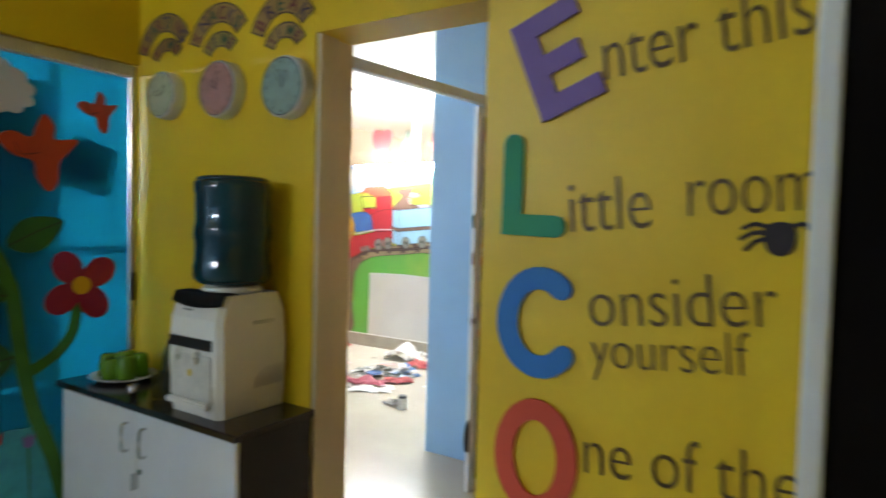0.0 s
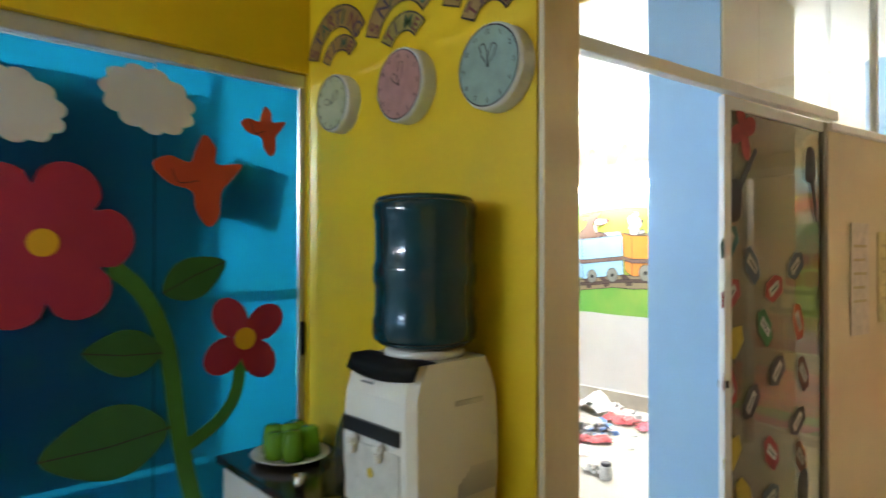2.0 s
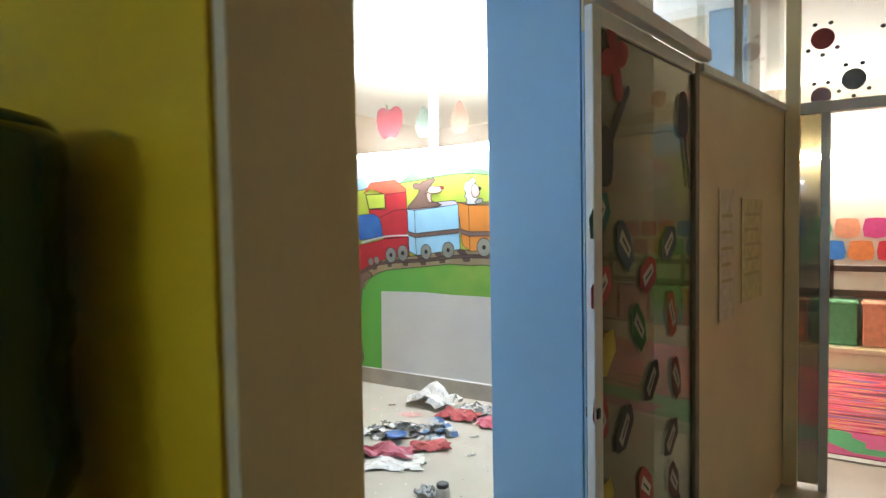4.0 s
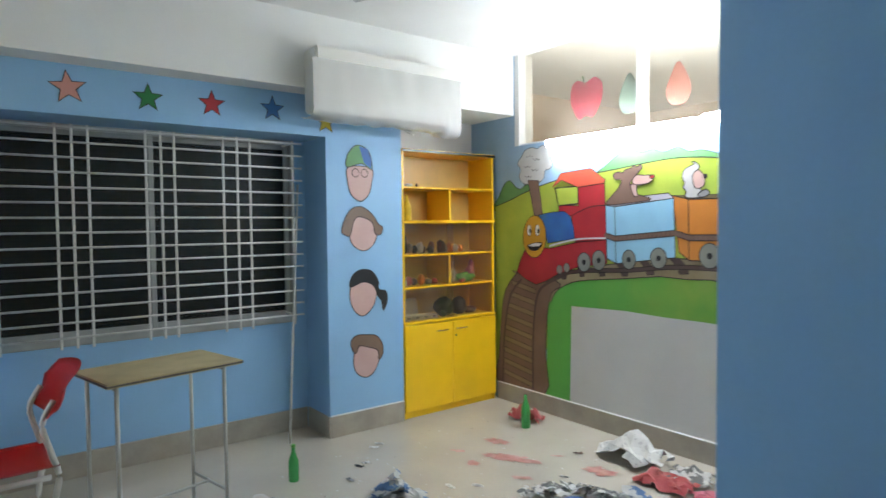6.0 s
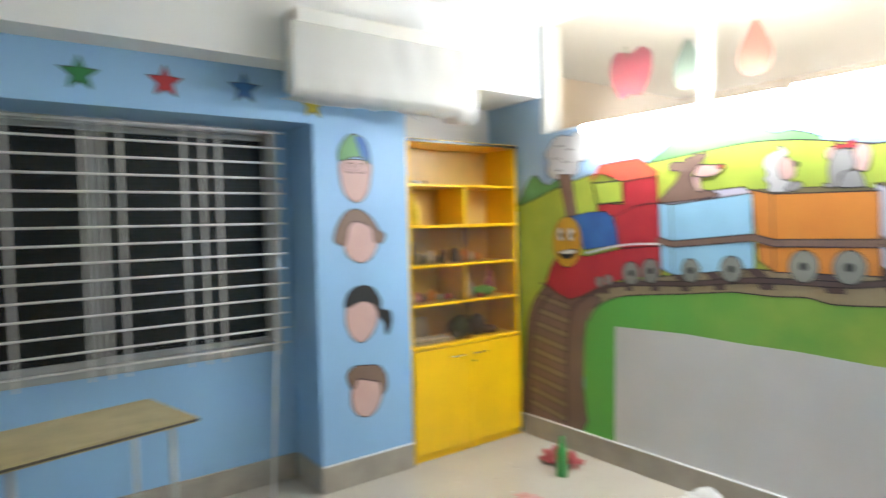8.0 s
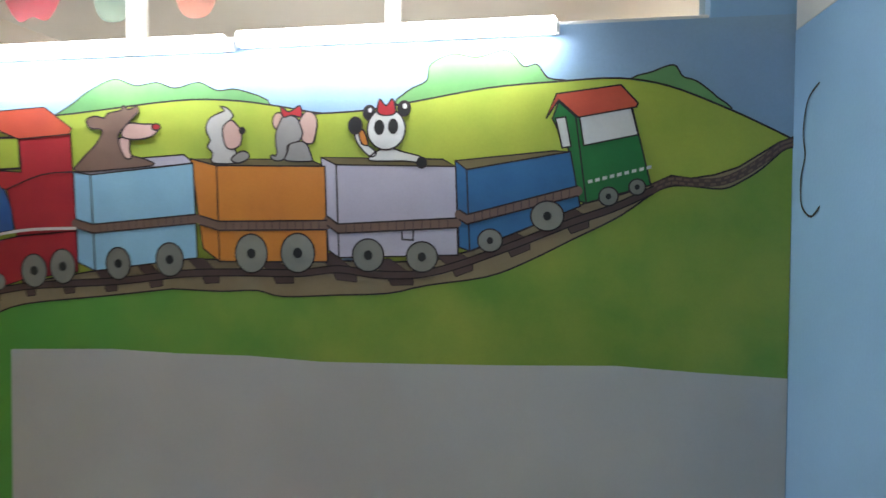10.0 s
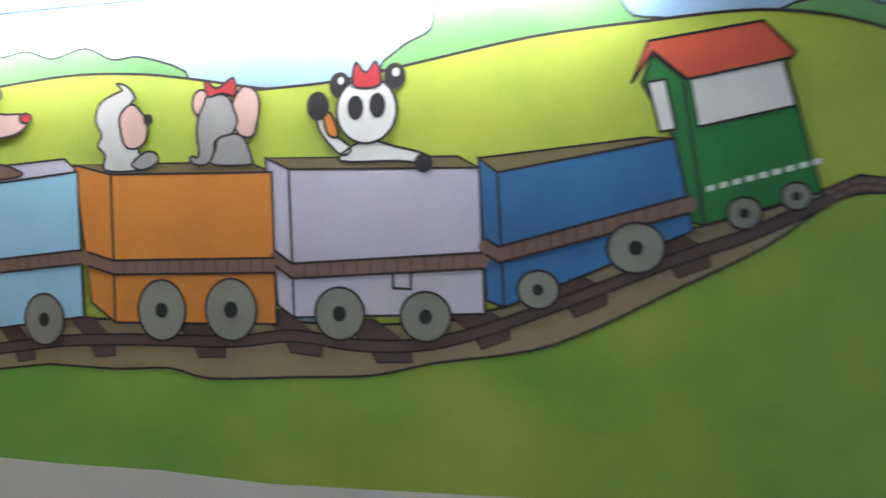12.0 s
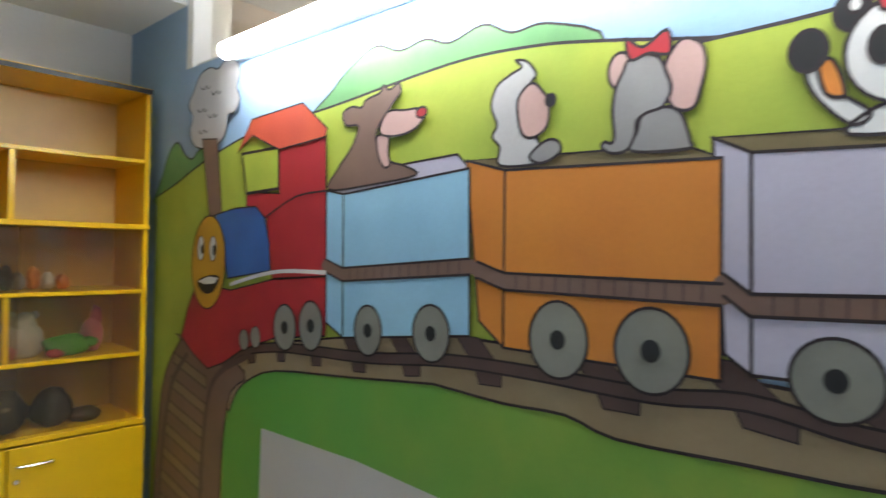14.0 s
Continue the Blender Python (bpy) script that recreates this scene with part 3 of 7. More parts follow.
# ---- the painted train wall ----
def mural():
    m = thing("wall_mural", -3.2, 6.04, 0.14, "hand-painted train with carriages on green hills", "mural")
    P = lambda name, pts, key, layer, smooth=0, line=0.007, parent=m: paint(name, "mural", pts, MUR[key], parent, layer, line, smooth)
    P("bush", [(-5.21, 1.60), (-5.16, 1.72), (-5.10, 1.81), (-5.03, 1.845), (-4.96, 1.79), (-4.90, 1.77), (-4.84, 1.80), (-4.73, 1.79), (-4.6, 1.70)], "bush", 1, 3)
    P("bush", [(-4.12, 1.80), (-4.04, 1.90), (-3.95, 1.955), (-3.86, 1.985), (-3.77, 1.955), (-3.68, 1.965), (-3.6, 1.94), (-3.5, 1.96), (-3.42, 1.925), (-3.33, 1.925), (-3.2, 1.86), (-3.4, 1.75)], "bush", 1, 4)
    P("bush", [(-2.68, 1.84), (-2.65, 1.90), (-2.58, 1.935), (-2.565, 1.995), (-2.48, 2.03), (-2.39, 2.015), (-2.28, 2.035), (-2.22, 1.975), (-2.17, 1.98), (-2.13, 1.93), (-2.06, 1.905), (-2.3, 1.80)], "bush", 1, 4)
    P("bush", [(-1.84, 1.90), (-1.76, 1.94), (-1.69, 1.96), (-1.66, 1.92), (-1.62, 1.905), (-1.59, 1.885), (-1.545, 1.845), (-1.50, 1.79), (-1.7, 1.75)], "bush", 1, 4)
    P("hill", [(-5.21, 0.14), (-5.21, 1.638), (-5.04, 1.68), (-4.85, 1.74), (-4.6, 1.80), (-4.39, 1.83), (-4.06, 1.85), (-3.6, 1.89), (-3.37, 1.885), (-3.2, 1.862), (-3.0, 1.825), (-2.8, 1.80), (-2.5, 1.4), (-4.0, 0.9)], "hill", 2, 0, 0)
    line("crest_line", "mural", [(-5.21, 1.638), (-5.04, 1.68), (-4.85, 1.74), (-4.6, 1.80), (-4.39, 1.83), (-4.06, 1.85), (-3.6, 1.89), (-3.37, 1.885), (-3.2, 1.862), (-3.0, 1.825), (-2.8, 1.80)], 0.007, LINE, m, 2.5, 4)
    P("hill", [(-3.05, 1.822), (-2.82, 1.83), (-2.64, 1.856), (-2.35, 1.90), (-2.1, 1.915), (-1.88, 1.92), (-1.71, 1.888), (-1.52, 1.808), (-1.38, 1.738), (-1.292, 1.69), (-1.292, 1.0), (-2.8, 1.1)], "hill", 3, 0, 0)
    line("crest_line", "mural", [(-3.05, 1.822), (-2.82, 1.83), (-2.64, 1.856), (-2.35, 1.90), (-2.1, 1.915), (-1.88, 1.92), (-1.71, 1.888), (-1.52, 1.808), (-1.38, 1.738), (-1.292, 1.69)], 0.007, LINE, m, 3.2, 4)
    top = [(-5.0, 1.10), (-4.6, 1.08), (-4.3, 1.15), (-4.0, 1.20), (-3.58, 1.255), (-3.1, 1.26), (-2.74, 1.25), (-2.55, 1.26), (-2.40, 1.30), (-2.23, 1.37), (-2.0, 1.47), (-1.86, 1.505), (-1.755, 1.542), (-1.694, 1.569), (-1.627, 1.558), (-1.547, 1.570), (-1.468, 1.596), (-1.389, 1.646), (-1.337, 1.679), (-1.292, 1.696)]
    bot = [(-1.292, 1.662), (-1.324, 1.651), (-1.389, 1.591), (-1.455, 1.547), (-1.521, 1.520), (-1.627, 1.531), (-1.694, 1.531), (-1.755, 1.507), (-1.872, 1.424), (-2.04, 1.339), (-2.211, 1.253), (-2.356, 1.198), (-2.579, 1.164), (-2.73, 1.131), (-2.931, 1.121), (-3.155, 1.111), (-3.265, 1.134), (-3.415, 1.128), (-3.60, 1.134), (-3.66, 1.131), (-3.937, 1.10), (-4.296, 1.062), (-4.45, 1.01), (-4.53, 0.955), (-4.575, 0.88)]
    P("grass", [(-4.63, 0.142), (-4.61, 0.80), (-4.575, 0.93), (-4.48, 1.01)] + bot[::-1][3:] + [(-1.292, 0.852), (-1.58, 0.862), (-1.88, 0.878), (-2.3, 0.866), (-2.7, 0.860), (-3.0, 0.857), (-3.3, 0.872), (-3.6, 0.872), (-3.9, 0.882), (-4.37, 0.868), (-4.385, 0.142)], "grass", 3.35, 0, 0)
    P("bare_patch", [(-4.385, 0.142), (-4.37, 0.868), (-3.9, 0.882), (-3.6, 0.872), (-3.3, 0.872), (-3.0, 0.857), (-2.7, 0.860), (-2.3, 0.866), (-1.88, 0.878), (-1.58, 0.862), (-1.292, 0.852), (-1.292, 0.142)], "bare", 3.7, 0, 0)
    P("track_bed", top + curve_through(bot, 3, False), "path", 4, 0, 0.008)
    P("track_bed", [(-4.86, 1.12), (-5.08, 0.94), (-5.14, 0.69), (-5.17, 0.37), (-5.188, 0.142), (-4.64, 0.142), (-4.63, 0.455), (-4.61, 0.79), (-4.565, 0.95), (-4.48, 1.03)], "brown", 5, 3, 0.008)
    for k in range(9):
        f = k / 8
        z = 0.18 + 0.76 * f
        a, b = -5.11 + 0.10 * f * f, -4.77 + 0.03 * f
        P("sleeper", [(a, z + 0.045), (b, z - 0.010), (b, z + 0.030), (a, z + 0.085)], "plank", 6, 0, 0.005)
    line("rail", "mural", [(-5.125, 0.142), (-5.10, 0.56), (-5.03, 0.88), (-4.90, 1.03)], 0.022, MUR["sleeper"], m, 7, 4)
    line("rail", "mural", [(-4.77, 0.142), (-4.765, 0.59), (-4.73, 0.88), (-4.65, 1.0), (-4.45, 1.09)], 0.022, MUR["sleeper"], m, 7, 4)
    under = [(-4.62, 1.035), (-4.50, 1.095), (-4.3, 1.135), (-4.1, 1.150), (-3.85, 1.165), (-3.58, 1.197), (-3.35, 1.205), (-3.09, 1.205), (-2.93, 1.222), (-2.775, 1.203), (-2.62, 1.205), (-2.474, 1.238), (-2.254, 1.318), (-2.039, 1.404), (-1.90, 1.452), (-1.755, 1.518)]
    bend = curve_through(under, 4, False)
    rail = part("rail", stroke("mural", bend, 0.026, 0.002 + 6 * LAYER), MUR["sleeper"], m)
    for side in (-1, 1):
        part("outline", stroke("mural", [(q.x, q.y + side * 0.014) for q in bend], 0.005, 0.002 + 6.4 * LAYER), LINE, rail)
    # far stretch: dark bed set with paler stones
    far = [Vector(((a[0] + b[0]) / 2, (a[1] + b[1]) / 2)) for a, b in zip(top[12:], bot[7::-1])]
    stones = curve_through(far, 5, False)
    line("rail", "mural", far, 0.030, MUR["sleeper"], m, 5, 4)
    for k in range(1, len(stones) - 1):
        p, d = stones[k], (stones[k + 1] - stones[k - 1]).normalized()
        n_ = Vector((-d.y, d.x)) * (0.007 if k % 2 else -0.007)
        c = p + n_
        P("stone", [c - d * 0.010 - Vector((0, 0.004)), c + d * 0.010 - Vector((0, 0.004)), c + d * 0.009 + Vector((0, 0.004)), c - d * 0.009 + Vector((0, 0.004))], "brown", 5.5, 0, 0)
    # sleepers: a slanted end above the rail and a stub below it
    for u, wd in ((-4.44, 0.05), (-4.27, 0.05), (-4.09, 0.055), (-3.90, 0.06), (-3.70, 0.065), (-3.46, 0.075), (-3.155, 0.09), (-2.905, 0.10), (-2.685, 0.105), (-2.445, 0.08), (-2.235, 0.085), (-2.02, 0.08)):
        seg = next(i for i in range(len(under) - 1) if under[i][0] <= u <= under[i + 1][0])
        (ua, va), (ub, vb) = under[seg], under[seg + 1]
        g = (vb - va) / (ub - ua)
        v = va + (u - ua) * g
        h = wd / 2
        P("sleeper", [(u - h, v - h * g - 0.006), (u + h, v + h * g - 0.006), (u + h, v + h * g - 0.040), (u - h * 0.6, v - h * g * 0.6 - 0.042)], "sleeper", 5, 0, 0.004)
        P("sleeper", [(u - h * 2.6, v - h * 2 * g + 0.062), (u - h * 0.7, v - h * 0.7 * g + 0.060), (u + h * 0.7, v + h * 0.7 * g + 0.008), (u - h * 1.3, v - h * 1.3 * g + 0.008)], "sleeper", 5.2, 0, 0.003)

    def wheel(parent, u, v, a, b, hub=0.017):
        w = P("wheel", ellipse(u, v, a, b), "wheel", 12, 0, 0.007, parent)
        part("hub", flat("mural", ellipse(u, v, hub, hub * 1.1, 14), 0.002 + 13 * LAYER), MUR["hub"], w)

    loco = thing("painted_locomotive", -4.4, 6.04, 1.1, "", "")
    loco.parent = m
    loco.matrix_parent_inverse = m.matrix_basis.inverted()
    L = lambda name, pts, key, layer, smooth=0, ln=0.006: P(name, pts, key, layer, smooth, ln, loco)
    L("smoke", [(-4.72, 1.80), (-4.86, 1.81), (-4.915, 1.87), (-4.895, 1.925), (-4.93, 1.975), (-4.885, 2.03), (-4.845, 2.075), (-4.77, 2.09), (-4.71, 2.075), (-4.66, 2.095), (-4.59, 2.085), (-4.555, 2.04), (-4.575, 1.99), (-4.55, 1.945), (-4.585, 1.905), (-4.63, 1.90), (-4.645, 1.84)], "smoke", 8, 4, 0.006)
    for k, (u, v) in enumerate(((-4.80, 2.03), (-4.72, 2.0), (-4.82, 1.95), (-4.74, 1.92), (-4.81, 1.87))):
        line("curl", "mural", [(u - 0.035, v), (u - 0.015, v - 0.014), (u + 0.008, v - 0.002), (u + 0.02, v - 0.016), (u + 0.035, v - 0.008)], 0.004, LINE, loco, 8.8 + 0.1 * k, 3)
    L("chimney", [(-4.815, 1.835), (-4.70, 1.825), (-4.655, 1.556), (-4.745, 1.548)], "brown", 9, 0, 0.006)
    L("front", [(-4.83, 1.31), (-4.90, 1.20), (-4.945, 1.095), (-4.84, 1.04), (-4.73, 1.004), (-4.62, 1.04), (-4.50, 1.10), (-4.30, 1.165), (-4.042, 1.20), (-4.046, 1.37), (-4.3, 1.35), (-4.58, 1.295)], "red", 9, 0, 0.006)
    L("boiler", [(-4.70, 1.555), (-4.56, 1.575), (-4.43, 1.578), (-4.375, 1.54), (-4.345, 1.46), (-4.336, 1.372), (-4.46, 1.355), (-4.60, 1.335)], "boiler", 10, 0)
    L("cab", [(-4.302, 1.757), (-4.064, 1.771), (-4.047, 1.369), (-4.325, 1.346), (-4.365, 1.54), (-4.49, 1.582), (-4.49, 1.628), (-4.297, 1.614)], "red", 9, 0, 0.006)
    L("window", [(-4.525, 1.756), (-4.304, 1.759), (-4.298, 1.630), (-4.49, 1.622)], "hill", 10, 0, 0.012)
    L("roof", [(-4.555, 1.762), (-4.467, 1.865), (-4.181, 1.880), (-4.057, 1.79), (-4.066, 1.767), (-4.302, 1.751), (-4.46, 1.812)], "roof", 11)
    L("face_plate", ellipse(-4.745, 1.385, 0.125, 0.168, 30, -4), "face", 11)
    for u in (-4.80, -4.71):
        L("eye", ellipse(u, 1.435, 0.024, 0.045, 16), "white", 12, 0, 0.004)
    L("mouth", [(-4.82, 1.31), (-4.74, 1.335), (-4.66, 1.335), (-4.70, 1.285), (-4.77, 1.275)], "hub", 12, 3, 0.006)
    L("teeth", [(-4.815, 1.312), (-4.74, 1.334), (-4.665, 1.333), (-4.69, 1.312), (-4.76, 1.305)], "white", 13, 0, 0)
    for u in (-4.79, -4.70):
        L("pupil", ellipse(u, 1.43, 0.011, 0.02, 12), "hub", 13, 0, 0)
    line("cab_line", "mural", [(-4.36, 1.545), (-4.20, 1.602), (-4.055, 1.612)], 0.006, LINE, loco, 12, 3)
    line("white_line", "mural", [(-4.58, 1.315), (-4.40, 1.355), (-4.25, 1.375), (-4.05, 1.38)], 0.012, MUR["white"], loco, 12, 4)
    wheel(loco, -4.246, 1.203, 0.060, 0.070, 0.018)
    wheel(loco, -4.113, 1.222, 0.058, 0.072, 0.018)
    for u, v in ((-4.482, 1.137), (-4.412, 1.154)):
        L("small_wheel", ellipse(u, v, 0.030, 0.035, 16), "wheel", 12, 0, 0.004)

    def carriage(side, face, lid, key, belt, wheels, lidkey="inside", brown="brown"):
        c = thing("painted_carriage", face[0][0], 6.04, face[2][1], "", "")
        c.parent = m
        c.matrix_parent_inverse = m.matrix_basis.inverted()
        P("inside", lid, lidkey, 7, 0, 0.007, c)
        P("end_panel", side, key, 9, 0, 0.007, c)
        P("side_panel", face, key, 10, 0, 0.007, c)
        lay = 11 + 0.12 * (face[0][0] + 4)
        b = line("belt", "mural", belt, 0.036, MUR["brown"], c, lay)
        part("outline", join(stroke("mural", [(u, v + 0.018) for u, v in belt], 0.006, 0.002 + (lay + 0.4) * LAYER), stroke("mural", [(u, v - 0.018) for u, v in belt], 0.006, 0.002 + (lay + 0.4) * LAYER)), LINE, b)
        (u0, v0), (u1, v1) = belt[1], belt[2]
        for k in range(1, 14):
            u, v = u0 + (u1 - u0) * k / 14, v0 + (v1 - v0) * k / 14
            part("stitch", stroke("mural", [(u, v - 0.014), (u, v + 0.014)], 0.004, 0.002 + (lay + 0.55) * LAYER), MUR["sleeper"], b)
        for w in wheels:
            wheel(c, *w)
        return c

    carriage([(-4.055, 1.613), (-3.977, 1.599), (-3.965, 1.205), (-4.044, 1.24)], [(-3.977, 1.599), (-3.525, 1.640), (-3.512, 1.262), (-3.965, 1.205)], [(-4.055, 1.613), (-3.74, 1.665), (-3.565, 1.675), (-3.525, 1.640), (-3.977, 1.599)], "pale",
             [(-4.05, 1.40), (-3.972, 1.378), (-3.515, 1.418)], [(-3.860, 1.236, 0.054, 0.066), (-3.632, 1.254, 0.060, 0.068)], "lilac")
    carriage([(-3.535, 1.658), (-3.425, 1.629), (-3.418, 1.248), (-3.488, 1.30)], [(-3.425, 1.629), (-2.978, 1.620), (-2.970, 1.250), (-3.418, 1.248)], [(-3.535, 1.658), (-3.043, 1.648), (-2.978, 1.620), (-3.425, 1.629)], "orange",
             [(-3.495, 1.412), (-3.42, 1.390), (-2.972, 1.393)], [(-3.283, 1.281, 0.067, 0.077, 0.018), (-3.091, 1.284, 0.069, 0.077, 0.019)])
    carriage([(-2.994, 1.655), (-2.933, 1.625), (-2.924, 1.267), (-2.966, 1.296)], [(-2.933, 1.625), (-2.469, 1.612), (-2.460, 1.28), (-2.924, 1.267)], [(-2.994, 1.655), (-2.518, 1.640), (-2.469, 1.612), (-2.933, 1.625)], "lilac",
             [(-2.969, 1.409), (-2.928, 1.379), (-2.466, 1.401)], [(-2.808, 1.277, 0.062, 0.063, 0.017), (-2.598, 1.272, 0.060, 0.058, 0.016)])
    carriage([(-2.471, 1.634), (-2.428, 1.600), (-2.416, 1.295), (-2.456, 1.31)], [(-2.428, 1.600), (-2.048, 1.660), (-2.012, 1.461), (-2.416, 1.295)], [(-2.471, 1.634), (-2.107, 1.664), (-2.048, 1.660), (-2.428, 1.600)], "blue",
             [(-2.455, 1.432), (-2.427, 1.414), (-2.022, 1.517)], [(-2.340, 1.335, 0.046, 0.043, 0.012), (-2.130, 1.426, 0.060, 0.055, 0.015)])
    line("coupling_mark", "mural", [(-2.675, 1.372), (-2.674, 1.338), (-2.632, 1.336), (-2.631, 1.372)], 0.006, LINE, m, 12.4)
    g = thing("painted_carriage", -1.95, 6.04, 1.5, "", "")
    g.parent = m
    g.matrix_parent_inverse = m.matrix_basis.inverted()
    G = lambda name, pts, key, layer, smooth=0, ln=0.007: P(name, pts, key, layer, smooth, ln, g)
    G("end_panel", [(-2.114, 1.781), (-2.091, 1.842), (-2.03, 1.785), (-1.99, 1.473), (-2.022, 1.481), (-2.055, 1.667)], "green", 9)
    G("side_panel", [(-2.03, 1.785), (-1.832, 1.812), (-1.765, 1.536), (-1.99, 1.473)], "green", 10)
    G("window", [(-2.017, 1.785), (-1.835, 1.812), (-1.811, 1.716), (-2.001, 1.681)], "white", 11)
    G("window", [(-2.102, 1.782), (-2.066, 1.786), (-2.046, 1.679), (-2.078, 1.674)], "white", 11)
    G("roof", [(-2.136, 1.781), (-2.099, 1.870), (-1.872, 1.895), (-1.812, 1.828), (-1.818, 1.815), (-2.021, 1.783), (-2.091, 1.848)], "roof", 12)
    for k in range(9):
        f = k / 8
        u, v = -1.985 + 0.205 * f, 1.543 + 0.048 * f
        G("dash", [(u, v), (u + 0.016, v + 0.004), (u + 0.016, v + 0.016), (u, v + 0.012)], "white", 11, 0, 0)
    wheel(g, -1.912, 1.496, 0.034, 0.034, 0.010)
    wheel(g, -1.812, 1.529, 0.029, 0.029, 0.009)

    # riders, as plain shapes
    def rider(label, shapes):
        r = thing("painted_animal", -3.2, 6.04, 1.65, label, "")
        r.parent = m
        r.matrix_parent_inverse = m.matrix_basis.inverted()
        for k, (a, key, o) in enumerate(shapes):
            pts = ellipse(*a) if not isinstance(a[0], tuple) else curve_through(a, 4)
            part("shape", flat("mural", pts, 0.002 + (8 + o) * LAYER), MUR[key], r)
            part("outline", stroke("mural", pts, 0.006, 0.002 + (8.4 + o) * LAYER, closed=True), LINE, r)

    rider("", [([(-4.045, 1.615), (-4.007, 1.671), (-3.948, 1.726), (-3.923, 1.78), (-3.975, 1.789), (-3.99, 1.823), (-3.952, 1.837), (-3.911, 1.829), (-3.893, 1.847), (-3.837, 1.858), (-3.825, 1.876), (-3.801, 1.860), (-3.767, 1.872), (-3.758, 1.849), (-3.778, 1.831), (-3.807, 1.803), (-3.841, 1.77), (-3.848, 1.734), (-3.798, 1.679), (-3.735, 1.66), (-3.698, 1.635), (-3.861, 1.62)], "brown", 0),
               ([(-3.844, 1.745), (-3.838, 1.696), (-3.815, 1.663), (-3.792, 1.668), (-3.800, 1.70), (-3.80, 1.74)], "skin", 0.6), ([(-3.807, 1.803), (-3.74, 1.80), (-3.696, 1.798), (-3.667, 1.782), (-3.708, 1.748), (-3.779, 1.739), (-3.834, 1.755)], "skin", 1.2), ((-3.682, 1.787, 0.018, 0.013), "red", 1.8)])
    rider("", [([(-3.44, 1.64), (-3.442, 1.679), (-3.463, 1.704), (-3.451, 1.73), (-3.468, 1.771), (-3.454, 1.813), (-3.415, 1.834), (-3.389, 1.844), (-3.404, 1.861), (-3.375, 1.853), (-3.352, 1.824), (-3.365, 1.805), (-3.36, 1.77), (-3.34, 1.73), (-3.345, 1.69), (-3.33, 1.66), (-3.341, 1.638)], "smoke", 0),
               ([(-3.398, 1.762), (-3.388, 1.79), (-3.36, 1.806), (-3.332, 1.782), (-3.318, 1.757), (-3.323, 1.711), (-3.357, 1.692), (-3.386, 1.706)], "skin", 0.6), ((-3.315, 1.764, 0.011, 0.012), "hub", 1.2), ([(-3.363, 1.652), (-3.342, 1.673), (-3.315, 1.684), (-3.293, 1.677), (-3.288, 1.658), (-3.314, 1.642), (-3.341, 1.638)], "grey", 1.8)])
    rider("", [([(-3.08, 1.789), (-3.064, 1.821), (-3.045, 1.833), (-3.017, 1.818), (-3.008, 1.785), (-3.015, 1.743), (-3.025, 1.713), (-3.048, 1.708), (-3.071, 1.727)], "skin", 0), ((-3.165, 1.797, 0.024, 0.034), "skin", 0.15), ([(-3.138, 1.645), (-3.128, 1.679), (-3.118, 1.708), (-3.077, 1.718), (-3.05, 1.705), (-3.038, 1.679), (-3.031, 1.654), (-3.036, 1.640)], "grey", 0.75),
               ([(-3.159, 1.792), (-3.148, 1.814), (-3.121, 1.819), (-3.091, 1.809), (-3.076, 1.778), (-3.067, 1.747), (-3.082, 1.719), (-3.11, 1.712), (-3.129, 1.699), (-3.132, 1.674), (-3.147, 1.648), (-3.177, 1.644), (-3.198, 1.657), (-3.192, 1.667), (-3.178, 1.663), (-3.173, 1.680), (-3.178, 1.721), (-3.173, 1.763)], "grey", 1.35), ([(-3.153, 1.854), (-3.121, 1.832), (-3.077, 1.855), (-3.071, 1.812), (-3.11, 1.819), (-3.145, 1.813)], "red", 2.0)])
    rider("", [([(-2.80, 1.64), (-2.77, 1.675), (-2.72, 1.685), (-2.67, 1.67), (-2.60, 1.65), (-2.59, 1.625), (-2.66, 1.635)], "white", 0), ((-2.80, 1.82, 0.024, 0.028), "hub", 0), ((-2.665, 1.833, 0.024, 0.028), "hub", 0), ([(-2.80, 1.655), (-2.85, 1.71), (-2.86, 1.76), (-2.835, 1.755), (-2.82, 1.71), (-2.775, 1.67)], "white", 0.2), ((-2.856, 1.773, 0.026, 0.032), "hub", 0.95), ([(-2.842, 1.752), (-2.822, 1.752), (-2.806, 1.70), (-2.832, 1.705)], "orange", 0.65), ((-2.735, 1.757, 0.074, 0.078), "white", 1.25), ((-2.797, 1.83, 0.010, 0.012), "white", 0.52), ((-2.662, 1.842, 0.011, 0.013), "white", 0.53),
               ((-2.762, 1.764, 0.017, 0.026), "hub", 1.8), ((-2.708, 1.767, 0.017, 0.026), "hub", 1.8), ((-2.598, 1.628, 0.018, 0.02), "hub", 5), ([(-2.765, 1.815), (-2.76, 1.87), (-2.735, 1.845), (-2.71, 1.87), (-2.70, 1.815)], "red", 1.8)])


mural()


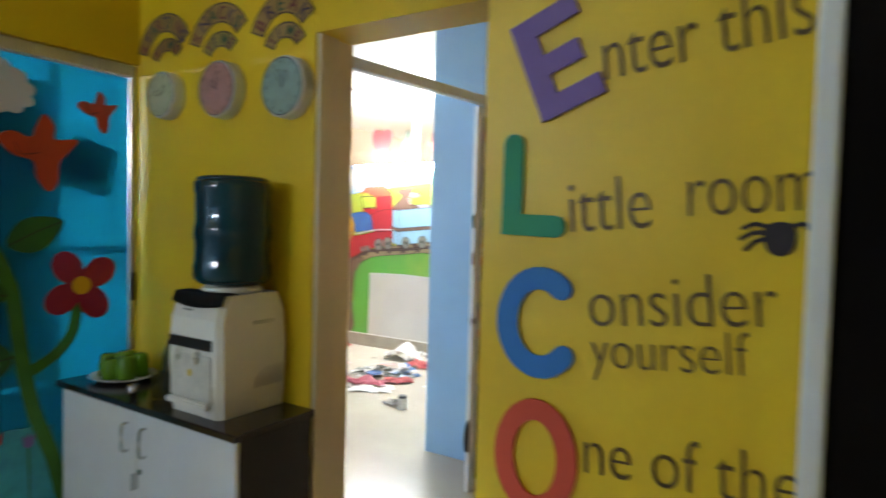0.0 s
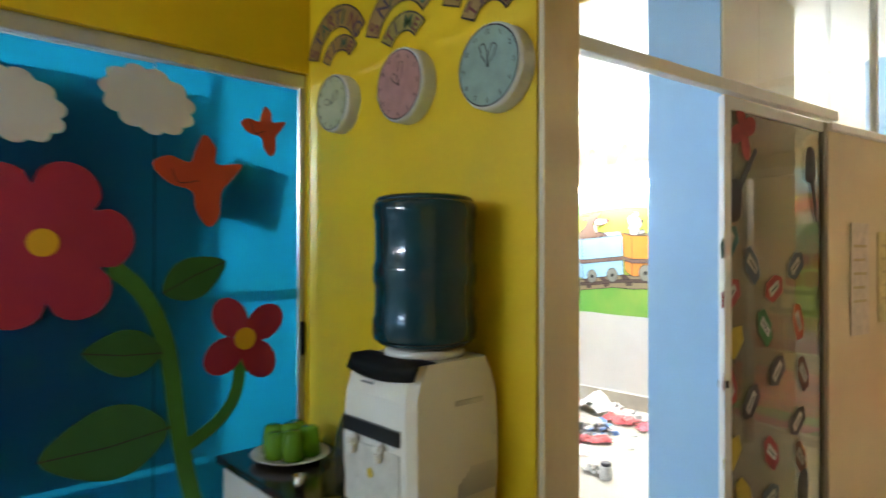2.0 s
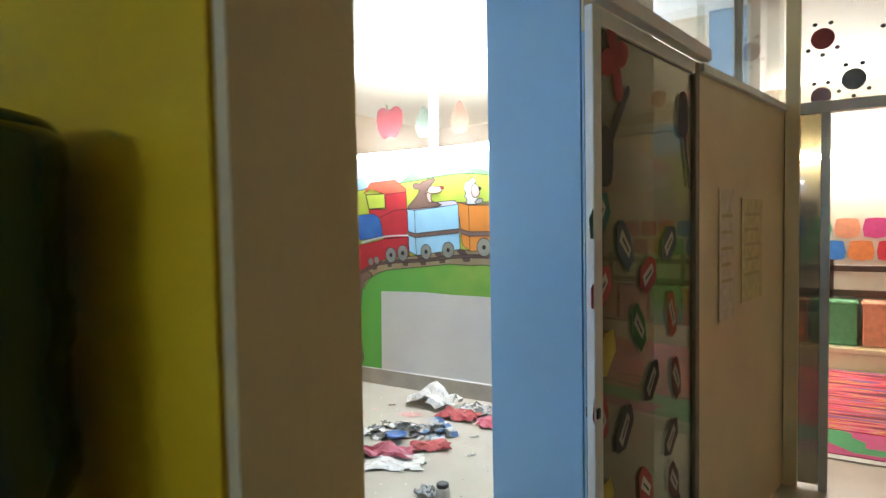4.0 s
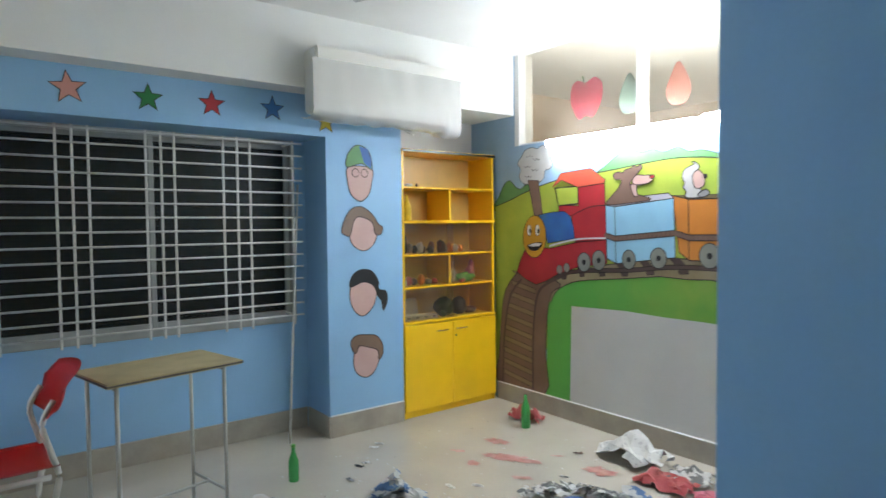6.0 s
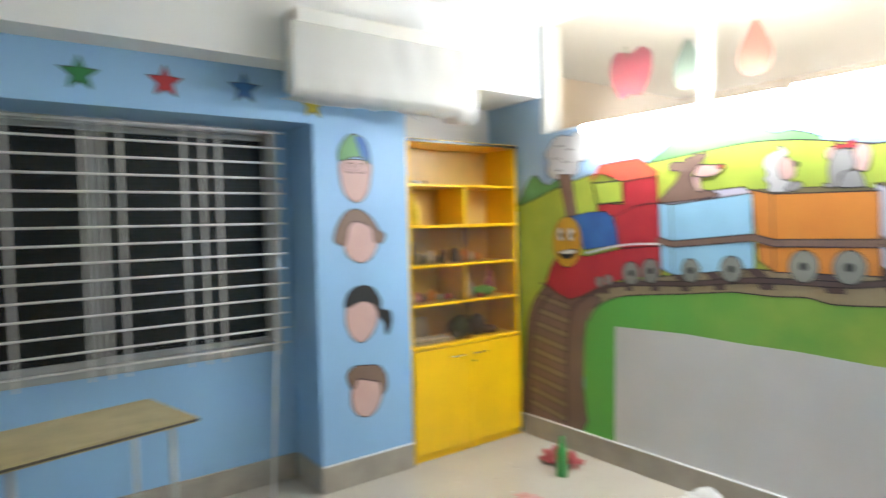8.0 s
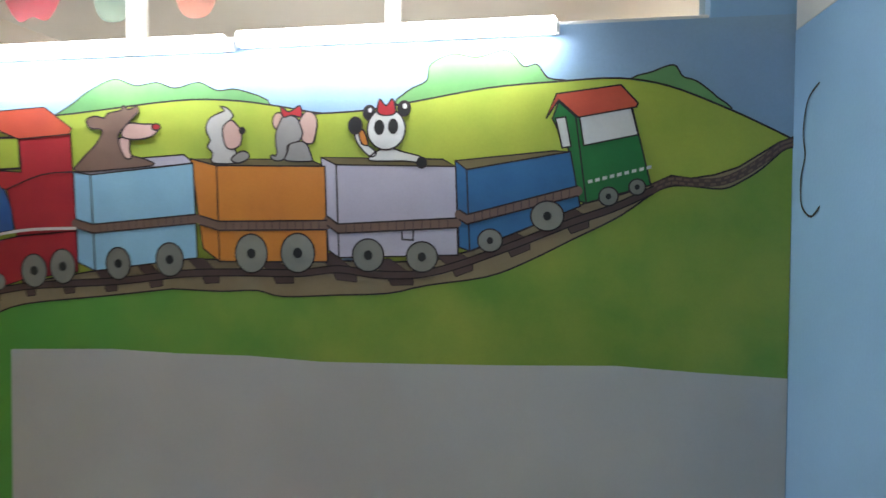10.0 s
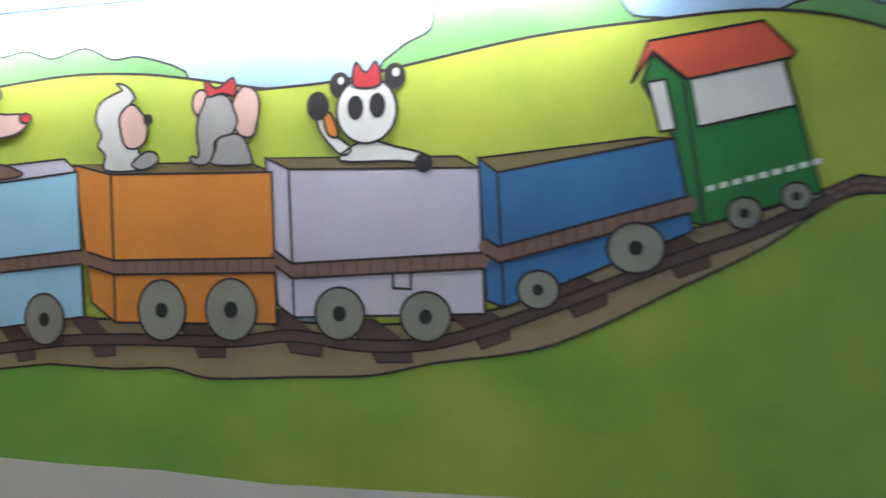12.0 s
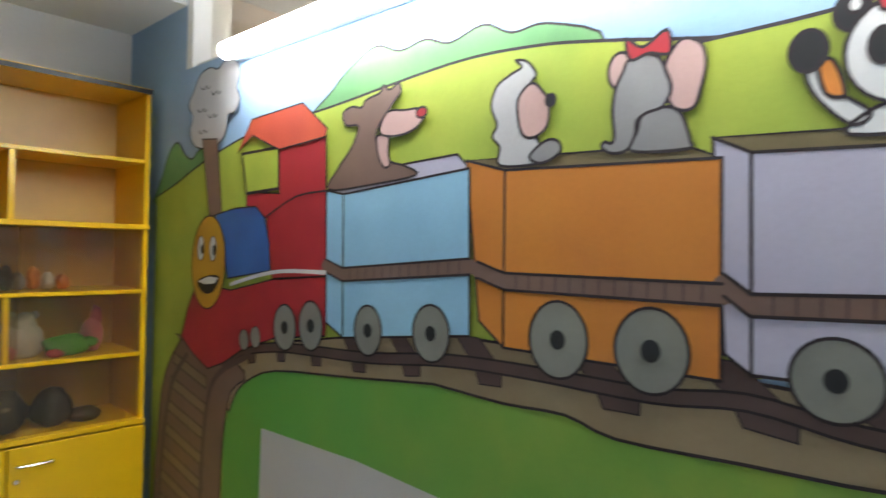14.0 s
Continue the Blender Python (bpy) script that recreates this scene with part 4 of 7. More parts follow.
def wall_paintings():
    for u, v, key in ((2.925, 2.245, "pink"), (3.321, 2.235, "green"), (3.68, 2.24, "red"), (4.065, 2.25, "boiler"), (4.444, 2.20, "star_yellow")):
        s = thing("painted_star", -5.175, u, v, "five-pointed painted star with a dark outline", "wall painting", "painted stars over the window")
        paint("star", "window", star(u, v, 0.092 if u < 3 else 0.082, 0.42, 5, 96 if u < 3 else 90), MUR[key], s, 1, 0.006)
    # four painted heads, as plain shapes
    heads = (("painted head shape with a coloured cap", [(4.612, 1.90), (4.605, 1.80), (4.63, 1.71), (4.705, 1.66), (4.775, 1.71), (4.802, 1.80), (4.80, 1.90)], "skin", [(4.60, 1.90), (4.605, 1.98), (4.65, 2.04), (4.70, 2.06), (4.77, 2.03), (4.80, 1.96), (4.80, 1.89), (4.72, 1.93)], "bush", True),
             ("painted head shape with long brown hair", [(4.61, 1.47), (4.63, 1.36), (4.72, 1.305), (4.80, 1.34), (4.84, 1.42), (4.82, 1.52), (4.70, 1.56), (4.63, 1.54)], "skin", [(4.55, 1.45), (4.58, 1.54), (4.64, 1.61), (4.72, 1.62), (4.80, 1.57), (4.85, 1.50), (4.89, 1.47), (4.87, 1.42), (4.82, 1.43), (4.80, 1.51), (4.70, 1.55), (4.65, 1.52), (4.62, 1.42), (4.58, 1.42)], "hair", False),
             ("painted head shape with a black ponytail", [(4.62, 1.06), (4.61, 0.96), (4.65, 0.87), (4.72, 0.835), (4.80, 0.90), (4.83, 1.0), (4.80, 1.10), (4.68, 1.11)], "skin", [(4.61, 1.05), (4.63, 1.13), (4.70, 1.17), (4.79, 1.155), (4.845, 1.08), (4.85, 1.02), (4.91, 1.0), (4.92, 0.93), (4.885, 0.86), (4.87, 0.93), (4.84, 0.97), (4.80, 1.05), (4.72, 1.08)], "hub", False),
             ("painted head shape with short brown hair", [(4.645, 0.60), (4.63, 0.50), (4.66, 0.42), (4.74, 0.385), (4.81, 0.43), (4.85, 0.54), (4.80, 0.63), (4.70, 0.65)], "skin", [(4.62, 0.60), (4.61, 0.66), (4.66, 0.70), (4.74, 0.695), (4.82, 0.68), (4.87, 0.62), (4.875, 0.54), (4.84, 0.50), (4.83, 0.57), (4.76, 0.60), (4.68, 0.62), (4.65, 0.57)], "hair", False))
    for lab, head, sk, hair, hk, cap in heads:
        t = thing("wall_painting", -5.175, 4.72, head[0][1], lab, "wall painting", "painted heads on the pillar")
        paint("head", "window", head, MUR[sk], t, 1, 0.008, 4)
        paint("hair", "window", hair, MUR[hk], t, 2, 0.008, 4)
        if cap:
            paint("cap_stripe", "window", [(4.74, 1.935), (4.70, 2.055), (4.77, 2.035), (4.80, 1.96), (4.80, 1.895)], MUR["boiler"], t, 3, 0, 0)
            for u in (4.668, 4.742):
                line("lens_ring", "window", ellipse(u, 1.862, 0.027, 0.03, 16), 0.006, LINE, t, 3)
    b = thing("painted_balloon", -5.15, 2.32, 1.83, "pink balloon painted on the blue pillar", "wall painting", "painted balloons")
    paint("balloon", "pillar", [(2.235, 1.835), (2.225, 1.94), (2.26, 2.04), (2.32, 2.08), (2.385, 2.05), (2.41, 1.97), (2.38, 1.90), (2.31, 1.85)], MUR["pink"], b, 1, 0.008, 4)
    line("string", "pillar", [(2.235, 1.835), (2.16, 1.75), (2.10, 1.62)], 0.007, LINE, b, 1, 4)
    b = thing("painted_balloon", -5.15, 2.09, 1.86, "red balloon painted on the blue pillar", "wall painting", "painted balloons")
    paint("balloon", "pillar", ellipse(2.085, 2.00, 0.10, 0.125), MUR["red"], b, 1, 0.008)
    line("string", "pillar", [(2.10, 1.875), (2.11, 1.62)], 0.007, LINE, b, 1)
    g = thing("painted_figure", -5.15, 2.18, 1.05, "painted doll shape in green top and red skirt", "wall painting")
    paint("shoe", "pillar", ellipse(2.135, 1.065, 0.045, 0.025), MUR["skin"], g, 1, 0.006)
    paint("shoe", "pillar", ellipse(2.205, 1.06, 0.045, 0.03), MUR["skin"], g, 1, 0.006)
    paint("skirt", "pillar", [(2.09, 1.20), (2.04, 1.10), (2.10, 1.075), (2.20, 1.085), (2.30, 1.125), (2.27, 1.17), (2.25, 1.215)], MUR["red"], g, 2, 0.007, 3)
    paint("top", "pillar", [(2.11, 1.38), (2.09, 1.28), (2.10, 1.20), (2.24, 1.20), (2.26, 1.25), (2.285, 1.30), (2.26, 1.37), (2.18, 1.395)], MUR["green"], g, 3, 0.007, 3)
    paint("hair", "pillar", [(2.09, 1.50), (2.11, 1.57), (2.19, 1.60), (2.25, 1.57), (2.27, 1.53), (2.32, 1.55), (2.345, 1.50), (2.335, 1.45), (2.29, 1.46), (2.26, 1.47), (2.2, 1.45)], MUR["hub"], g, 3, 0.006, 4)
    paint("head", "pillar", ellipse(2.18, 1.455, 0.075, 0.065), MUR["skin"], g, 4, 0.006)
    paint("fringe", "pillar", [(2.105, 1.49), (2.12, 1.55), (2.19, 1.57), (2.25, 1.54), (2.255, 1.49), (2.20, 1.50)], MUR["hub"], g, 5, 0, 3)
    # cloud outline painted on the east side
    c = thing("painted_cloud", -1.291, 5.8, 1.4, "unfinished cloud outline painted on the blue wall", "wall painting")
    line("outline", "east", [(5.84, 1.84), (5.92, 1.80), (5.95, 1.70), (5.93, 1.62), (5.96, 1.55), (5.95, 1.46), (5.88, 1.42), (5.82, 1.45)], 0.008, LINE, c, 1, 5)


wall_paintings()

c = thing("curtain_tie", -5.30, 2.47, 1.0, "yellow and white cord hanging beside the window", "cord")
part("cord", tube(curve3([(-5.165, 2.468, 1.70), (-5.162, 2.47, 1.45), (-5.16, 2.475, 1.25), (-5.163, 2.47, 1.12)]), 0.003, 6, False, 0.006), mat("yellow_cord", (0.40, 0.32, 0.14), 0.7), c, "", True)
part("loop", tube(curve3([(-5.165, 2.466, 1.75), (-5.16, 2.48, 1.60), (-5.16, 2.465, 1.50), (-5.163, 2.468, 1.40)]), 0.003, 6), WHITE_STEEL, c, "", True)


# ---- yellow display cupboard ----
def cupboard():
    x0, x1, y0, y1, top = -5.50, -5.18, 5.066, 5.995, 2.065
    c = thing("display_cupboard", -5.34, 5.53, 0, "tall yellow display cupboard with open shelves and glass", "cupboard")
    side = 0.020
    for a in (y0, y1 - side):
        part("side_panel", box(x0, a, 0, x1, a + side, top - 0.022, 0.002), SHELF, c)
    part("back_panel", box(x0, y0 + side, 0.03, x0 + 0.008, y1 - side, top - 0.02), SHELF_IN, c)
    part("top_panel", box(x0, y0, top - 0.02, x1 + 0.012, y1, top, 0.002), SHELF, c)
    part("edge_strip", box(x1 + 0.0125, y0, top - 0.022, x1 + 0.0155, y1, top - 0.004), BLACK, c)
    for z in (1.765, 1.245, 0.995):
        part("shelf", box(x0 + 0.008, y0 + side, z, x1 - 0.004, y1 - side, z + 0.016, 0.002), SHELF, c)
    for z, p in ((1.500, 0.014), (0.725, 0.014)):
        part("shelf", box(x0 + 0.008, y0, z, x1 + p, y1, z + 0.020, 0.002), SHELF, c)
    part("divider", box(x0 + 0.008, 5.522, 1.521, x1 - 0.006, 5.540, 1.764), SHELF, c)
    part("divider", box(x0 + 0.008, 5.515, 1.012, x1 - 0.01, 5.533, 1.244), SHELF, c)
    part("base_board", box(x0, y0 + side, 0.0, x1 - 0.012, y1 - side, 0.05), SHELF, c)
    for k, (a, b) in enumerate(((y0 + 0.003, 5.529), (5.533, y1 - 0.003))):
        d = part("door", box(x1 + 0.001, a, 0.055, x1 + 0.018, b, 0.718, 0.002), SHELF, c)
        yc = 5.42 if k == 0 else 5.615
        part("handle", tube(curve3([(x1 + 0.018, yc - 0.05, 0.655), (x1 + 0.036, yc - 0.047, 0.655), (x1 + 0.036, yc + 0.047, 0.655), (x1 + 0.018, yc + 0.05, 0.655)], 3), 0.004, 6), CHROME, d, "thin steel bar handle")
    part("lock", lathe([(0.009, 0), (0.009, 0.003)], 0, 0, 0, 12, Matrix.Translation((x1 + 0.018, 5.56, 0.60)) @ Matrix.Rotation(radians(90), 4, "Y")), CHROME, c)
    for a, b, x in ((y0 + 0.022, 5.56, x1 - 0.012), (5.50, y1 - 0.022, x1 - 0.020)):
        part("glass_door", box(x, a, 0.748, x + 0.004, b, 1.497), SHELF_GLASS, c, "brown-tinted sliding glass door")


cupboard()


def bottle(name, x, y, z, h, r, material, label, cap=None, lie=None, group=""):
    prof = [(r * 0.9, 0), (r, h * 0.03), (r, h * 0.50), (r * 0.92, h * 0.58), (r * 0.5, h * 0.74), (r * 0.36, h * 0.82), (r * 0.34, h * 0.93)]
    m = lie or Matrix()
    b = thing(name, x, y, z, label, "bottle", group)
    part("body", lathe(prof, x, y, z, 18, m), material, b, "", True)
    if cap:
        part("cap", lathe([(r * 0.42, h * 0.93), (r * 0.42, h), (r * 0.30, h * 1.005)], x, y, z, 14, m), cap, b)
    return b


def lump(name, x, y, z, sx, sy, sz, material, label, category="toy", seed=1, parts=(), group=""):
    """A small soft or moulded figure from a few merged bulges."""
    t = thing(name, x, y, z, label, category, group)
    rng = random.Random(seed)
    for k, (nm, dx, dy, dz, s, mt) in enumerate((("body", 0, 0, 0.5, 1.0, material),) + tuple(parts)):
        bm = bmesh.new()
        bmesh.ops.create_icosphere(bm, subdivisions=3, radius=0.5)
        for v in bm.verts:
            n = noise.noise(v.co * 3 + Vector((seed * 3.1, k * 1.7, 0)))
            v.co *= 1 + 0.22 * n
            v.co.z = max(v.co.z, -0.42)
        lo = min(v.co.z for v in bm.verts)
        bm.transform(Matrix.Translation((x + dx * sx, y + dy * sy, z + (dz - 0.5) * sz - lo * sz * s)) @ Matrix.Diagonal((sx * s, sy * s, sz * s, 1)))
        part(nm, bm, mt, t, "", True)
    return t


def simple(name, rgb, rough=0.5):
    return mat(name, rgb, rough, 0.12, 20, 0.08, 160)


TOY = {k: simple("toy_" + k, c) for k, c in (("dark", (0.03, 0.03, 0.035)), ("white", (0.6, 0.57, 0.52)), ("green", (0.10, 0.36, 0.05)), ("pink", (0.65, 0.2, 0.22)), ("orange", (0.75, 0.25, 0.03)), ("red", (0.5, 0.04, 0.03)),
                                             ("brown", (0.12, 0.07, 0.05)), ("blue", (0.05, 0.12, 0.3)), ("yellow", (0.75, 0.55, 0.02)), ("grey", (0.3, 0.29, 0.28)))}


def shelf_contents():
    z1, z2, z3, z4, z5 = 1.782, 1.521, 1.262, 1.012, 0.746
    lump("toy_block", -5.24, 5.17, z1, 0.05, 0.07, 0.028, TOY["white"], "small white block lying on the shelf", "toy", 3)
    lump("toy_block", -5.24, 5.245, z1, 0.02, 0.02, 0.03, TOY["brown"], "small dark cork standing on the shelf", "toy", 4)
    bottle("plastic_bottle", -5.27, 5.17, z2, 0.20, 0.036, TOY["yellow"], "bright yellow plastic bottle on the shelf", TOY["yellow"])
    lump("toy_block", -5.27, 5.10, z2, 0.04, 0.03, 0.13, TOY["yellow"], "yellow box beside the bottle on the shelf", "toy", 6)
    rng = random.Random(11)
    keys = ("grey", "dark", "grey", "dark", "white", "brown", "dark", "brown", "dark", "dark", "grey", "orange", "white", "orange")
    for k, key in enumerate(keys):
        y = 5.12 + 0.047 * k
        h = 0.06 + 0.06 * rng.random() + (0.05 if k == 1 else 0)
        lump("toy_figure", -5.34 + 0.06 * rng.random(), y, z3, 0.06, 0.05, h, TOY[key], "%s toy figure in a crowded row behind glass" % key, "toy", 20 + k, (("head", 0.0, 0.1, 0.95, 0.5, TOY[key]),), "figures on the glazed shelf")
    for k, (y, key, h) in enumerate(((5.11, "orange", 0.11), (5.15, "white", 0.06), (5.20, "pink", 0.08), (5.25, "brown", 0.06), (5.32, "orange", 0.09), (5.39, "grey", 0.05), (5.45, "red", 0.05))):
        lump("toy_figure", -5.30, y, z4, 0.06, 0.055, h, TOY[key], "small %s toy on the glazed shelf" % key, "toy", 40 + k, (("head", 0.1, -0.1, 0.95, 0.55, TOY[key]),), "toys on the middle shelf")
    lump("stuffed_toy", -5.30, 5.60, z4, 0.10, 0.13, 0.15, TOY["white"], "white stuffed bear toy sitting on the shelf", "toy", 51, (("head", 0.05, 0.0, 1.0, 0.66, TOY["white"]), ("ear", 0.05, -0.28, 1.45, 0.22, TOY["white"]), ("ear", 0.05, 0.28, 1.45, 0.22, TOY["white"]), ("paw", 0.35, -0.35, 0.5, 0.35, TOY["pink"])))
    lump("stuffed_toy", -5.27, 5.74, z4, 0.10, 0.16, 0.09, TOY["green"], "green plastic animal toy on the shelf", "toy", 52, (("head", 0.1, 0.45, 0.8, 0.45, TOY["green"]), ("leg", 0.3, -0.3, 0.5, 0.4, TOY["red"])))
    lump("stuffed_toy", -5.32, 5.84, z4, 0.075, 0.075, 0.15, TOY["pink"], "pink upright toy on the shelf", "toy", 53, (("head", 0.0, 0.2, 1.15, 0.6, TOY["pink"]),))
    b = thing("open_box", -5.33, 5.25, z5, "white card box lid leaning at the back of the shelf", "box")
    part("lid", moved(box(-0.004, -0.10, 0, 0.004, 0.10, 0.15, 0.002), Matrix.Translation((-5.40, 5.26, z5)) @ Matrix.Rotation(radians(-14), 4, "Y")), TOY["white"], b)
    for k, y in enumerate((5.14, 5.22, 5.30, 5.38)):
        t = thing("card_box", -5.25, y, z5, "flat white box with a dark label on the shelf", "box", "flat boxes on the shelf")
        part("carton", box(-5.31, y - 0.038, z5, -5.21, y + 0.036, z5 + 0.042 - 0.004 * k, 0.003), TOY["white"], t)
        part("label_bar", box(-5.209, y - 0.015, z5 + 0.014, -5.2075, y + 0.012, z5 + 0.024), TOY["dark"], t)
    # the small white bulge on the truck is a highlight made as a part
    lump("toy_vehicle", -5.30, 5.54, z5, 0.15, 0.17, 0.16, TOY["dark"], "black toy truck standing on the shelf", "toy", 61, (("cab", 0.0, 0.1, 0.95, 0.55, TOY["dark"]), ("wheel", 0.4, -0.3, 0.5, 0.35, TOY["dark"]), ("lamp", 0.42, 0.0, 1.0, 0.18, TOY["white"])))
    lump("toy_vehicle", -5.30, 5.70, z5, 0.13, 0.14, 0.15, TOY["dark"], "dark toy vehicle standing on the shelf", "toy", 62, (("cab", 0.0, 0.1, 1.0, 0.5, TOY["brown"]),))
    lump("toy_vehicle", -5.29, 5.81, z5, 0.10, 0.12, 0.06, TOY["brown"], "brown toy lying on the shelf", "toy", 63)


shelf_contents()


# ---- table and chair by the window ----
def table():
    m = Matrix.Translation((-4.58, 3.214, 0)) @ Matrix.Rotation(radians(12), 4, "Z")
    t = thing("desk", -4.605, 3.185, 0, "small tan-topped desk on thin steel tube legs", "table")
    part("tabletop", moved(box(-0.215, -0.33, 0.782, 0.215, 0.33, 0.803, 0.004, 2), m), TABLE, t)
    part("edge_band", moved(box(-0.217, -0.332, 0.788, 0.217, 0.332, 0.797), m), mat("dark_edging", (0.09, 0.07, 0.05), 0.5), t)
    for sy in (-0.275, 0.245):
        for sx in (-0.175, 0.175):
            part("leg", moved(tube([(sx, sy, 0), (sx, sy, 0.78)], 0.0095, 10), m), STEEL, t, "", True)
        part("crossbar", moved(tube([(-0.175, sy, 0.14), (0.175, sy, 0.14)], 0.0075, 8), m), STEEL, t, "", True)
        part("top_rail", moved(tube([(-0.175, sy, 0.768), (0.175, sy, 0.768)], 0.010, 8), m), STEEL, t, "", True)
    part("stretcher", moved(tube([(-0.0, -0.275, 0.14), (-0.0, 0.245, 0.14)], 0.0075, 8), m), STEEL, t, "", True)


def chair():
    m = Matrix.Translation((-4.38, 2.47, 0)) @ Matrix.Rotation(radians(4), 4, "Z")
    c = thing("chair", -4.38, 2.47, 0, "red plastic chair with white steel tube frame", "chair")
    bm = bmesh.new()
    n = 10
    g = [[bm.verts.new((-0.20 + 0.40 * i / n, -0.21 + 0.475 * j / n, 0.53 - 0.018 * math.sin(math.pi * i / n) * math.sin(math.pi * j / n) - (0.03 if j == 0 else 0))) for j in range(n + 1)] for i in range(n + 1)]
    for i in range(n):
        for j in range(n):
            bm.faces.new((g[i][j], g[i + 1][j], g[i + 1][j + 1], g[i][j + 1]))
    bmesh.ops.solidify(bm, geom=bm.faces[:], thickness=0.030)
    part("seat", moved(bm, m), RED_PLASTIC, c, "", True)
    bm = bmesh.new()
    g = []
    for i in range(11):
        u = i / 10 - 0.5
        row = []
        for j in range(9):
            w = j / 8
            half = 0.19 + 0.02 * math.sin(math.pi * w)
            row.append(bm.verts.new((2 * u * half, 0.255 + 0.125 * w - 0.045 * (2 * u) ** 2 + (0.015 * math.sin(math.pi * 2 * w)), 0.70 + 0.215 * w - 0.02 * (2 * u) ** 2 * (w > 0.7) + 0.02 * (2 * u) ** 2 * (w < 0.2))))
        g.append(row)
    for i in range(10):
        for j in range(8):
            bm.faces.new((g[i][j], g[i + 1][j], g[i + 1][j + 1], g[i][j + 1]))
    bmesh.ops.solidify(bm, geom=bm.faces[:], thickness=0.018)
    part("backrest", moved(bm, m), RED_PLASTIC, c, "", True)
    for s in (-1, 1):
        part("back_leg", moved(tube(curve3([(s * 0.17, 0.25, 0.0), (s * 0.17, 0.235, 0.30), (s * 0.172, 0.262, 0.47), (s * 0.172, 0.238, 0.58), (s * 0.165, 0.212, 0.70), (s * 0.155, 0.255, 0.79)]), 0.012, 8), m), WHITE_STEEL, c, "white steel tube", True)
        part("front_leg", moved(tube(curve3([(s * 0.172, 0.235, 0.482), (s * 0.175, -0.10, 0.485), (s * 0.18, -0.17, 0.455), (s * 0.185, -0.20, 0.0)]), 0.012, 8), m), WHITE_STEEL, c, "white steel tube", True)


table()
chair()
p = thing("pole", -5.25, 4.17, 0, "thin white pole leaning in the window recess", "pole")
part("rod", tube([(-5.25, 4.17, 0.0), (-5.40, 4.33, 1.78)], 0.009, 8), WHITE_STEEL, p, "", True)


# ---- ceiling fan ----
def fan(x, y, z, first):
    f = thing("ceiling_fan", x, y, H, "white three-bladed ceiling fan at rest", "ceiling fan")
    white = mat("grey_white_enamel", (0.5, 0.5, 0.48), 0.35, 0.05)
    part("rod", tube([(x, y, z + 0.08), (x, y, H)], 0.012, 8), white, f, "", True)
    part("canopy", lathe([(0.02, -0.08), (0.06, -0.02), (0.065, -0.002)], x, y, H, 20), white, f, "", True)
    part("motor", lathe([(0.0, -0.055), (0.05, -0.055), (0.10, -0.04), (0.125, 0.0), (0.115, 0.045), (0.05, 0.08), (0.02, 0.085)], x, y, z, 28), white, f, "", True)
    for k in range(3):
        bm = box(0.17, -0.058, -0.003, 0.68, 0.062, 0.003, 0.002)
        bm.transform(Matrix.Rotation(radians(9), 4, "X"))
        arm = box(0.09, -0.022, -0.004, 0.21, 0.022, 0.004, 0.002)
        mm = Matrix.Translation((x, y, z + 0.0)) @ Matrix.Rotation(radians(first + 120 * k), 4, "Z")
        b = part("blade", moved(bm, mm), white, f)
        part("bracket", moved(arm, mm @ Matrix.Translation((0, 0, 0.008))), white, b)


fan(-3.30, 4.22, 2.57, 84)


# ---- things strewn on the floor ----
def crumple(name, x, y, sx, sy, h, material, label, seed, turn=0.0, category="rubbish", n=22, ragged=0.3, group="", fine=1.0):
    """A torn, folded sheet: ragged outline, flat facets meeting in sharp creases, touching the floor."""
    rng = random.Random(seed)
    n = max(5, n // 2)
    folds = [(rng.uniform(0, math.pi), rng.uniform(0.9, 1.7) * fine ** 0.5, rng.random()) for k in range(3)]
    saw = lambda q: abs((q % 1.0) * 2 - 1)
    bm = bmesh.new()
    grid = {}
    for i in range(n + 1):
        for j in range(n + 1):
            u, v = 2 * i / n - 1, 2 * j / n - 1
            a = math.atan2(v, u)
            rr = max(abs(u), abs(v))
            lim = 1 - ragged * (0.5 + 0.5 * noise.noise(Vector((math.cos(a) * 2.6, math.sin(a) * 2.6, seed)))) - (rng.uniform(0, 0.14) if rr > 0.99 else 0)
            px, py = u * lim + rng.uniform(-0.5, 0.5) / n, v * lim + rng.uniform(-0.5, 0.5) / n
            z = 0.0
            for (ang, freq, ph), w in zip(folds, (0.55, 0.3, 0.25)):
                z += w * saw((px * math.cos(ang) + py * math.sin(ang)) * freq + ph)
            z = h * max(0.0, z * 1.25 - 0.15 + rng.uniform(-0.12, 0.12)) * (1 - 0.6 * rr ** 3)
            grid[i, j] = bm.verts.new((px * sx / 2, py * sy / 2, z + 0.003))
    for i in range(n):
        for j in range(n):
            if (i in (0, n - 1) or j in (0, n - 1)) and n > 6 and rng.random() < 0.16:
                continue
            a, b, c, d = grid[i, j], grid[i + 1, j], grid[i + 1, j + 1], grid[i, j + 1]
            if rng.random() < 0.5:
                bm.faces.new((a, b, c))
                bm.faces.new((a, c, d))
            else:
                bm.faces.new((a, b, d))
                bm.faces.new((b, c, d))
    bmesh.ops.delete(bm, geom=[q for q in bm.verts if not q.link_faces], context="VERTS")
    lo = min(v.co.z for v in bm.verts)
    bm.transform(Matrix.Translation((x, y, 0.004 - lo)) @ Matrix.Rotation(radians(turn), 4, "Z"))
    ob = part(name, bm, material)
    return tagged(ob, label, category, group)


